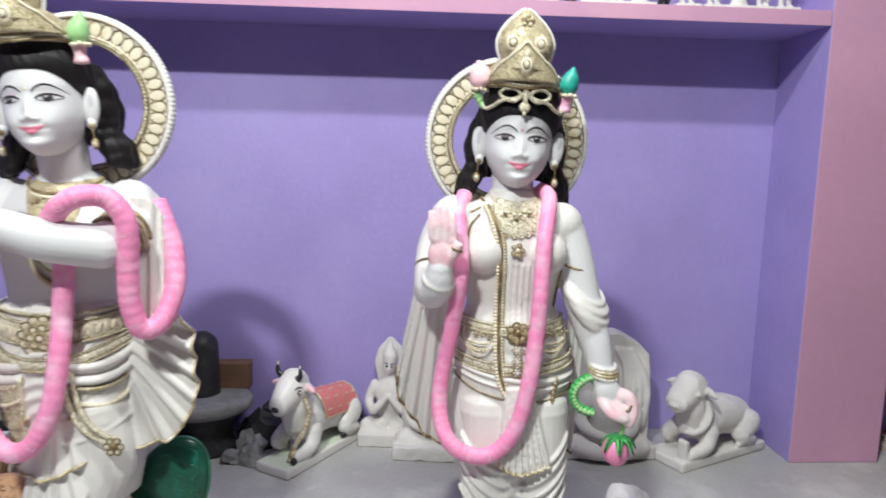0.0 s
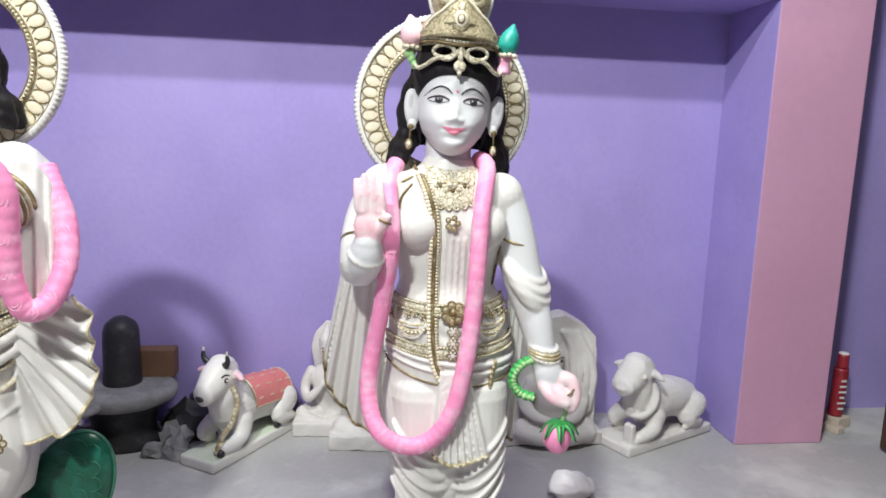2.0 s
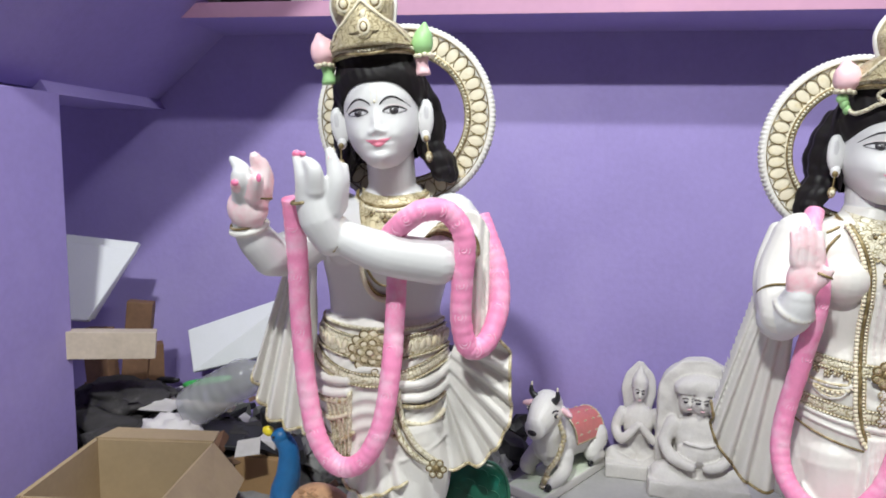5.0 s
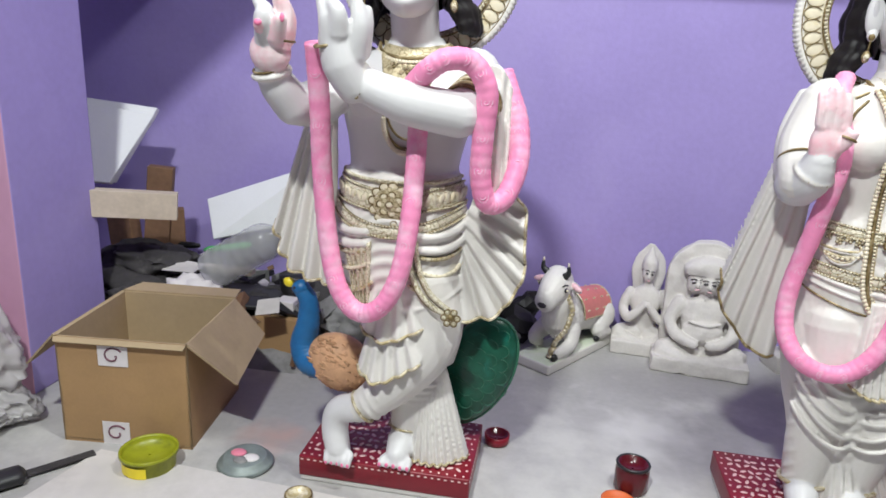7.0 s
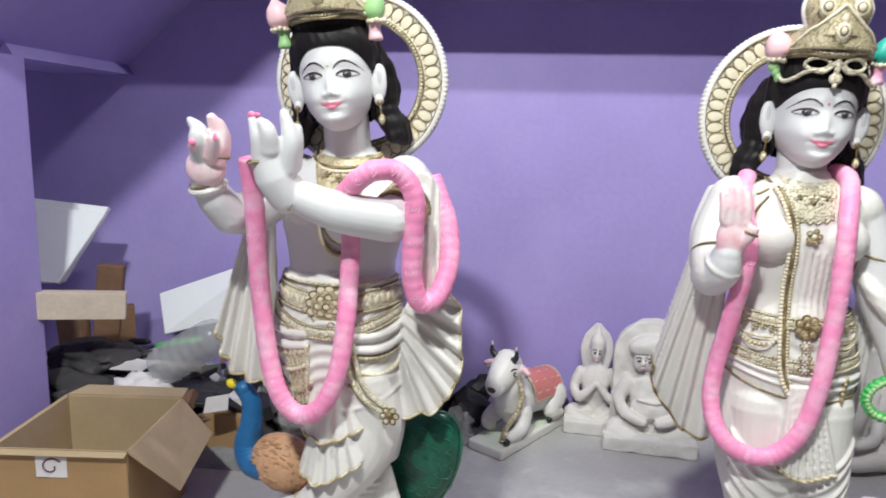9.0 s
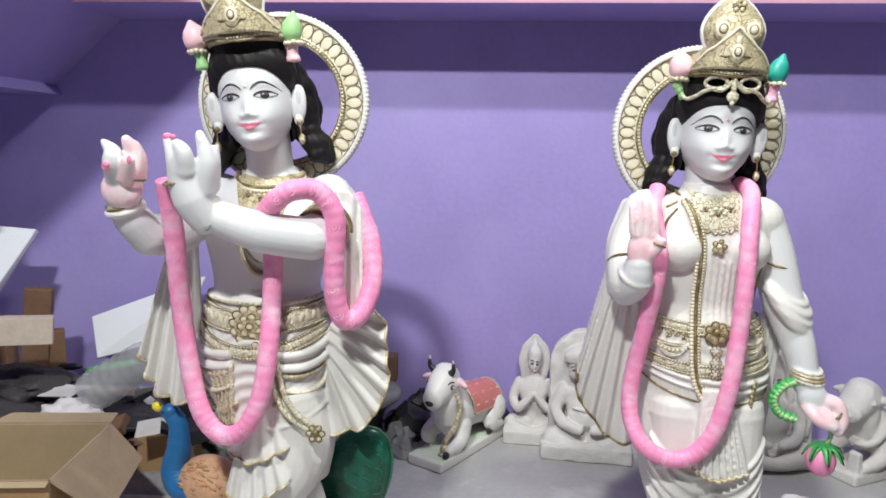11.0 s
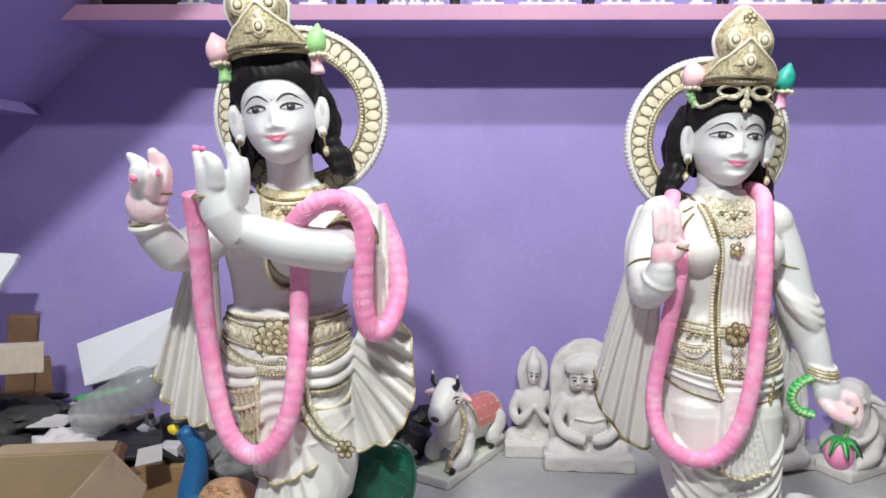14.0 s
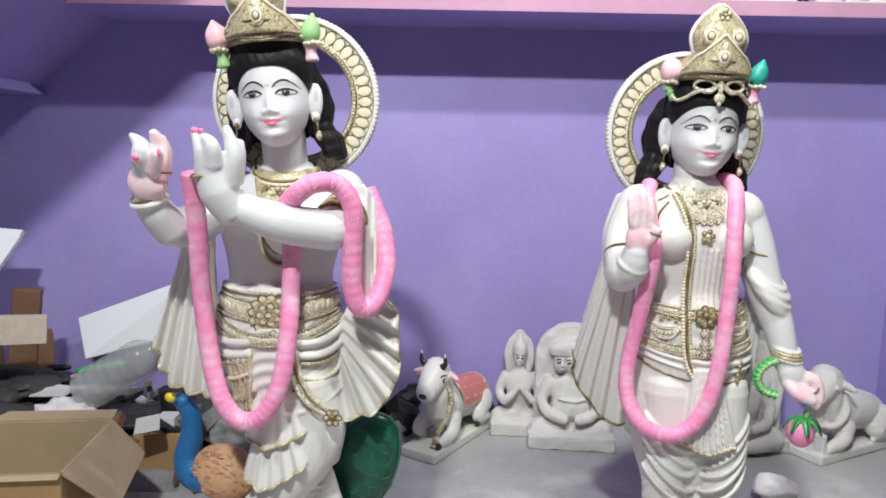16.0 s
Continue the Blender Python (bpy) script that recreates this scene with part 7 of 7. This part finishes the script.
for x, y, z, w, h, rz, ry, mat, lab in ((-0.98, 2.46, 0.02, 0.012, 0.16, 10, 12, BROWNWOOD, "thin dark wooden stick leaning on the small carton"), (-0.945, 2.50, 0.02, 0.016, 0.12, -25, -18, WOOD, "short pale wooden stick on the floor"),
                                        (-0.93, 2.44, 0.012, 0.014, 0.14, 40, 62, BROWNWOOD, "thin dark wooden stick lying on the floor")):
    bm = bmesh.new()
    box_bm(bm, -w / 2, w / 2, -w / 2, w / 2, 0, h, m=pose(x, y, z, 0, ry, rz), bevel=0.002)
    tagged(finish("wood_stick", bm, [mat], at=(x, y, z), smooth=False), lab, "stick", "sticks by the carton")
slab("small_carton", -1.10, -0.98, 2.50, 2.62, 0.0, 0.13, [CARD], "small battered brown carton behind the open box", "box", bevel=0.003, kind="thing")
slab("white_packet", -1.05, -1.00, 2.52, 2.57, 0.13, 0.17, [PAPER], "small white packet on a carton", "packet", bevel=0.003, kind="thing")

# ---- paints and tools on the floor ----
tub = thing("paint_tub", (-1.085, 1.995, 0), "olive yellow plastic paint tub with a pale label", "tub")
sc = Sculpt()
sc.grid([[(-1.085 + r * math.cos(2 * math.pi * k / 40), 1.995 + r * math.sin(2 * math.pi * k / 40), z) for k in range(40)] for r, z in ((0.045, 0.0), (0.048, 0.004), (0.050, 0.036), (0.055, 0.037), (0.055, 0.044), (0.052, 0.045), (0.050, 0.040), (0.048, 0.030), (0.002, 0.030))], 0, cap=False)
o = sc.done("tub_body", [OLIVE], (-1.085, 1.995, 0), "", "")
o.location, o.parent = (0, 0, 0), tub
sc = Sculpt()
sc.grid([[(-1.085 + 0.0512 * math.cos(a), 1.995 + 0.0512 * math.sin(a), z) for a in [radians(215 + 80 * k / 12) for k in range(13)]] for z in (0.008, 0.030)], 0, closed=False)
o = sc.done("label", [YELLOW], (-1.085, 1.995, 0), "pale yellow label", "")
o.location, o.parent = (0, 0, 0), tub
lid = thing("palette_lid", (-0.912, 2.052, 0), "steel lid used as palette, red and white paint dabs", "lid")
sc = Sculpt()
sc.grid([[(-0.912 + r * math.cos(2 * math.pi * k / 40), 2.052 + r * math.sin(2 * math.pi * k / 40), z) for k in range(40)] for r, z in ((0.052, 0.0), (0.056, 0.006), (0.052, 0.012), (0.045, 0.013), (0.044, 0.020), (0.040, 0.021), (0.002, 0.018))], 0, cap=False)
o = sc.done("lid_body", [STEEL], (-0.912, 2.052, 0), "", "")
o.location, o.parent = (0, 0, 0), lid
for dx, dy, r, mat in ((-0.018, 0.008, 0.017, LIPS), (0.014, -0.004, 0.018, PAPER), (-0.002, -0.016, 0.016, DUSTY)):
    sc = Sculpt()
    sc.blob((-0.912 + dx, 2.052 + dy, 0.020), (r, r * 0.8, 0.004), 0, n=12)
    o = sc.done("paint_dab", [mat], (-0.912, 2.052, 0), "", "")
    o.location, o.parent = (0, 0, 0), lid
jar = thing("paint_jar", (-0.147, 2.165, 0), "small glass jar of dark red paint", "jar")
sc = Sculpt()
sc.grid([[(-0.147 + r * math.cos(2 * math.pi * k / 32), 2.165 + r * math.sin(2 * math.pi * k / 32), z) for k in range(32)] for r, z in ((0.030, 0.0), (0.033, 0.004), (0.033, 0.045), (0.029, 0.052), (0.030, 0.058), (0.027, 0.058), (0.026, 0.046), (0.002, 0.045))], 0, cap=False)
o = sc.done("jar_body", [DARKRED], (-0.147, 2.165, 0), "", "")
o.location, o.parent = (0, 0, 0), jar
sc = Sculpt()
sc.tube([(-0.147 + 0.031 * math.cos(2 * math.pi * k / 20), 2.165 + 0.031 * math.sin(2 * math.pi * k / 20), 0.057) for k in range(20)], 0.003, 0, n=6, sub=2, closed=True)
o = sc.done("rim", [BLACKPLASTIC], (-0.147, 2.165, 0), "", "")
o.location, o.parent = (0, 0, 0), jar
for nm, x, y, r, h, mat, inner, lab in (("orange_lid", -0.175, 2.105, 0.033, 0.010, ORANGE, ORANGE, "orange plastic jar lid on the floor"), ("red_pot", -0.425, 2.265, 0.028, 0.022, RED, DARKRED, "small maroon paint pot on the floor"), ("brass_cap", -0.765, 1.965, 0.026, 0.018, OLDGOLD, GOLD, "crumpled brass coloured cap on the floor")):
    sc = Sculpt()
    sc.grid([[(x + q * math.cos(2 * math.pi * k / 28), y + q * math.sin(2 * math.pi * k / 28), z) for k in range(28)] for q, z in ((r * 0.8, 0.0), (r * 0.95, 0.003), (r, h), (r * 0.88, h), (r * 0.8, h * 0.55), (0.002, h * 0.5))], lambda i, j: 1 if i > 2 else 0, cap=False)
    sc.done(nm, [mat, inner], (x, y, 0), lab, "lid" if nm != "red_pot" else "pot")
knife = thing("scraper_tool", (-1.28, 1.93, 0), "black handled flat scraper lying on the floor", "tool")
sc = Sculpt()
sc.tube([(-1.36, 1.79, 0.014), (-1.325, 1.85, 0.016), (-1.285, 1.905, 0.014)], 0.026, 0, n=14, flat=0.6)
o = sc.done("handle", [BLACKPLASTIC], (-1.28, 1.93, 0), "", "")
o.location, o.parent = (0, 0, 0), knife
bm = bmesh.new()
quad_panel(bm, [(-1.318, 1.892, 0.006), (-1.298, 1.884, 0.006), (-1.205, 1.998, 0.006), (-1.222, 2.012, 0.006)], 0.003)
part("blade", bm, [DARKCLOTH], knife, "dark worn steel blade", smooth=False)
bm = bmesh.new()
quad_panel(bm, [(-1.30, 1.55, 0.001), (-0.60, 1.55, 0.001), (-0.60, 1.985, 0.001), (-1.21, 2.02, 0.001)], 0.006)
tagged(finish("white_sheet", bm, [SHEET], at=(-0.95, 1.8, 0), smooth=False), "thin white board lying flat on the floor", "board")

# ---- right of the right pillar ----
door = thing("door_1", (1.62, 2.5, 0), "dark brown wooden door standing ajar", "door", kind="structure")
bm = bmesh.new()
box_bm(bm, 1.545, 1.585, 2.02, 2.66, 0.01, 2.05, bevel=0.004)
part("door_leaf", bm, [DOORWOOD], door, smooth=False)
fc = thing("red_tube", (1.545, 2.84, 0.035), "tall maroon printed paint tube standing on a stone chip", "tube")
sc = Sculpt()
sc.loft([(1.535, 2.84, 0.035, 0.021, 0.021), (1.538, 2.84, 0.10, 0.021, 0.021), (1.540, 2.84, 0.19, 0.021, 0.021)], 0, n=24)
o = sc.done("tube_body", [REDTUBE], (1.545, 2.84, 0.035), "", "")
o.location, o.parent = (0, 0, 0), fc
sc = Sculpt()
sc.loft([(1.541, 2.84, 0.19, 0.017, 0.017), (1.542, 2.84, 0.235, 0.016, 0.016)], 0, n=20)
sc.blob((1.542, 2.84, 0.236), (0.016, 0.016, 0.005), 1, n=16)
o = sc.done("tube_cap", [REDTUBE, PAPER], (1.545, 2.84, 0.035), "", "")
o.location, o.parent = (0, 0, 0), fc
for k in range(6):
    bm = bmesh.new()
    z = 0.06 + 0.018 * k
    w = (0.010, 0.014, 0.008, 0.013, 0.011, 0.009)[k]
    quad_panel(bm, [(1.536 - w, 2.8185, z), (1.536 + w, 2.8185, z), (1.536 + w, 2.8185, z + 0.006), (1.536 - w, 2.8185, z + 0.006)], 0.001)
    part("print_bar", bm, [PAPER], fc, smooth=False)
for x, y, w, h in ((1.54, 2.84, 0.06, 0.035), (1.50, 2.80, 0.035, 0.02)):
    bm = bmesh.new()
    box_bm(bm, -w / 2, w / 2, -0.03, 0.03, 0, h, m=pose(x, y, 0, 0, 0, 20), bevel=0.004)
    tagged(finish("brick_chip", bm, [WOOD], at=(x, y, 0), smooth=False), "pale broken brick chip on the floor", "brick", "brick chips")


# ---- small figures on the shelf ----
def figurine(x, y, w, h, mat, base, seed):
    r = random.Random(seed)
    sc = Sculpt()
    if base:
        slab_base(sc, x - w / 2, x + w / 2, y - 0.025, y + 0.025, 1.291, 1.306, 0, None, 0.002)
    z = 1.304 if base else 1.291
    k = w * 0.5
    if r.random() < 0.55:
        for q in (-1, 1):
            limb(sc, [(x + q * k * 0.30, y, z + h * 0.46), (x + q * k * r.uniform(0.15, 0.5), y - 0.006, z + h * 0.24), (x + q * k * 0.34, y - 0.002, z + 0.006)], [0.011, 0.009, 0.006], 0, 10)
            sc.blob((x + q * k * 0.36, y - 0.008, z + 0.005), (0.006, 0.012, 0.005), 0, n=8)
        sc.drape([(x - k * 0.3, y - 0.012, z + h * 0.46), (x + k * 0.3, y - 0.012, z + h * 0.46)], [(x - k * 0.5, y - 0.010, z + h * 0.22), (x + k * 0.2, y - 0.012, z + h * 0.12)], 0, folds=3, amp=0.006, rows=5, cols=18)
    else:
        sc.loft([(x, y, z, k * 0.62, 0.016), (x, y, z + h * 0.10, k * 0.44, 0.013), (x, y, z + h * 0.28, k * 0.56, 0.017), (x, y, z + h * 0.47, k * 0.42, 0.014)], 0, n=24, step=0.005, pleat=0.07, freq=8)
    sc.loft([(x, y, z + h * 0.42, k * 0.44, 0.015), (x, y, z + h * 0.50, k * 0.38, 0.013), (x, y, z + h * 0.64, k * 0.60, 0.017), (x, y, z + h * 0.76, k * 0.22, 0.009)], 0, n=20, step=0.006)
    sc.blob((x, y - 0.002, z + h * 0.84), (k * 0.34, 0.014, h * 0.10), 0, n=12)
    sc.blob((x, y, z + h * 0.95), (k * 0.26, 0.010, h * 0.08), 0, n=10)
    for s in (-1, 1):
        sc.tube([(x + s * k * 0.55, y, z + h * 0.64), (x + s * k * 0.85, y - 0.012, z + h * 0.48), (x + s * k * r.uniform(0.1, 0.9), y - 0.022, z + h * r.uniform(0.42, 0.62))], k * 0.14, 0, n=8)
    return sc


for k, (x, w, h, dark) in enumerate(((-1.00, 0.085, 0.20, 0), (-0.79, 0.10, 0.22, 0), (-0.68, 0.075, 0.17, 0), (-0.605, 0.045, 0.10, 1), (-0.495, 0.05, 0.12, 1), (-0.408, 0.05, 0.17, 0), (-0.30, 0.06, 0.16, 1), (-0.212, 0.085, 0.18, 0), (-0.085, 0.085, 0.20, 0),
                                     (-0.01, 0.07, 0.17, 0), (0.132, 0.08, 0.19, 0), (0.25, 0.075, 0.17, 0), (0.36, 0.06, 0.2, 0), (0.49, 0.08, 0.18, 0), (0.62, 0.08, 0.19, 0), (0.75, 0.07, 0.17, 0), (0.90, 0.09, 0.2, 0), (1.03, 0.07, 0.17, 0), (-0.555, 0.05, 0.13, 1), (-0.45, 0.055, 0.15, 0), (-0.355, 0.05, 0.14, 0),
                                     (0.06, 0.05, 0.12, 1), (0.19, 0.05, 0.14, 0), (0.425, 0.05, 0.15, 1), (0.555, 0.055, 0.16, 0), (0.685, 0.05, 0.15, 1), (0.825, 0.06, 0.17, 0), (0.965, 0.05, 0.15, 0))):
    sc = figurine(x, 2.79, w, h, None, not dark, 40 + k)
    sc.done("shelf_figurine", [BLACK if dark else MARBLE], (x, 2.79, 1.29), "small dark stone figurine on the shelf" if dark else "small white marble figurine on the shelf", "figurine", "figurines on the shelf")
tool = thing("grinder", (-1.18, 2.79, 1.29), "black hand grinder lying at the end of the shelf", "tool")
sc = Sculpt()
limb(sc, [(-1.32, 2.78, 1.315), (-1.22, 2.79, 1.325), (-1.08, 2.80, 1.325)], [0.018, 0.030, 0.034], 0, 16)
sc.blob((-1.12, 2.80, 1.38), (0.07, 0.05, 0.05), 0, n=14)
o = sc.done("grinder_body", [BLACKPLASTIC], (-1.18, 2.79, 1.29), "", "")
o.location, o.parent = (0, 0, 0), tool
sc = Sculpt()
sc.tube([(-1.275, 2.77, 1.318), (-1.245, 2.77, 1.320)], 0.022, 0, n=14, ends=False)
o = sc.done("collar", [STEEL], (-1.18, 2.79, 1.29), "", "")
o.location, o.parent = (0, 0, 0), tool
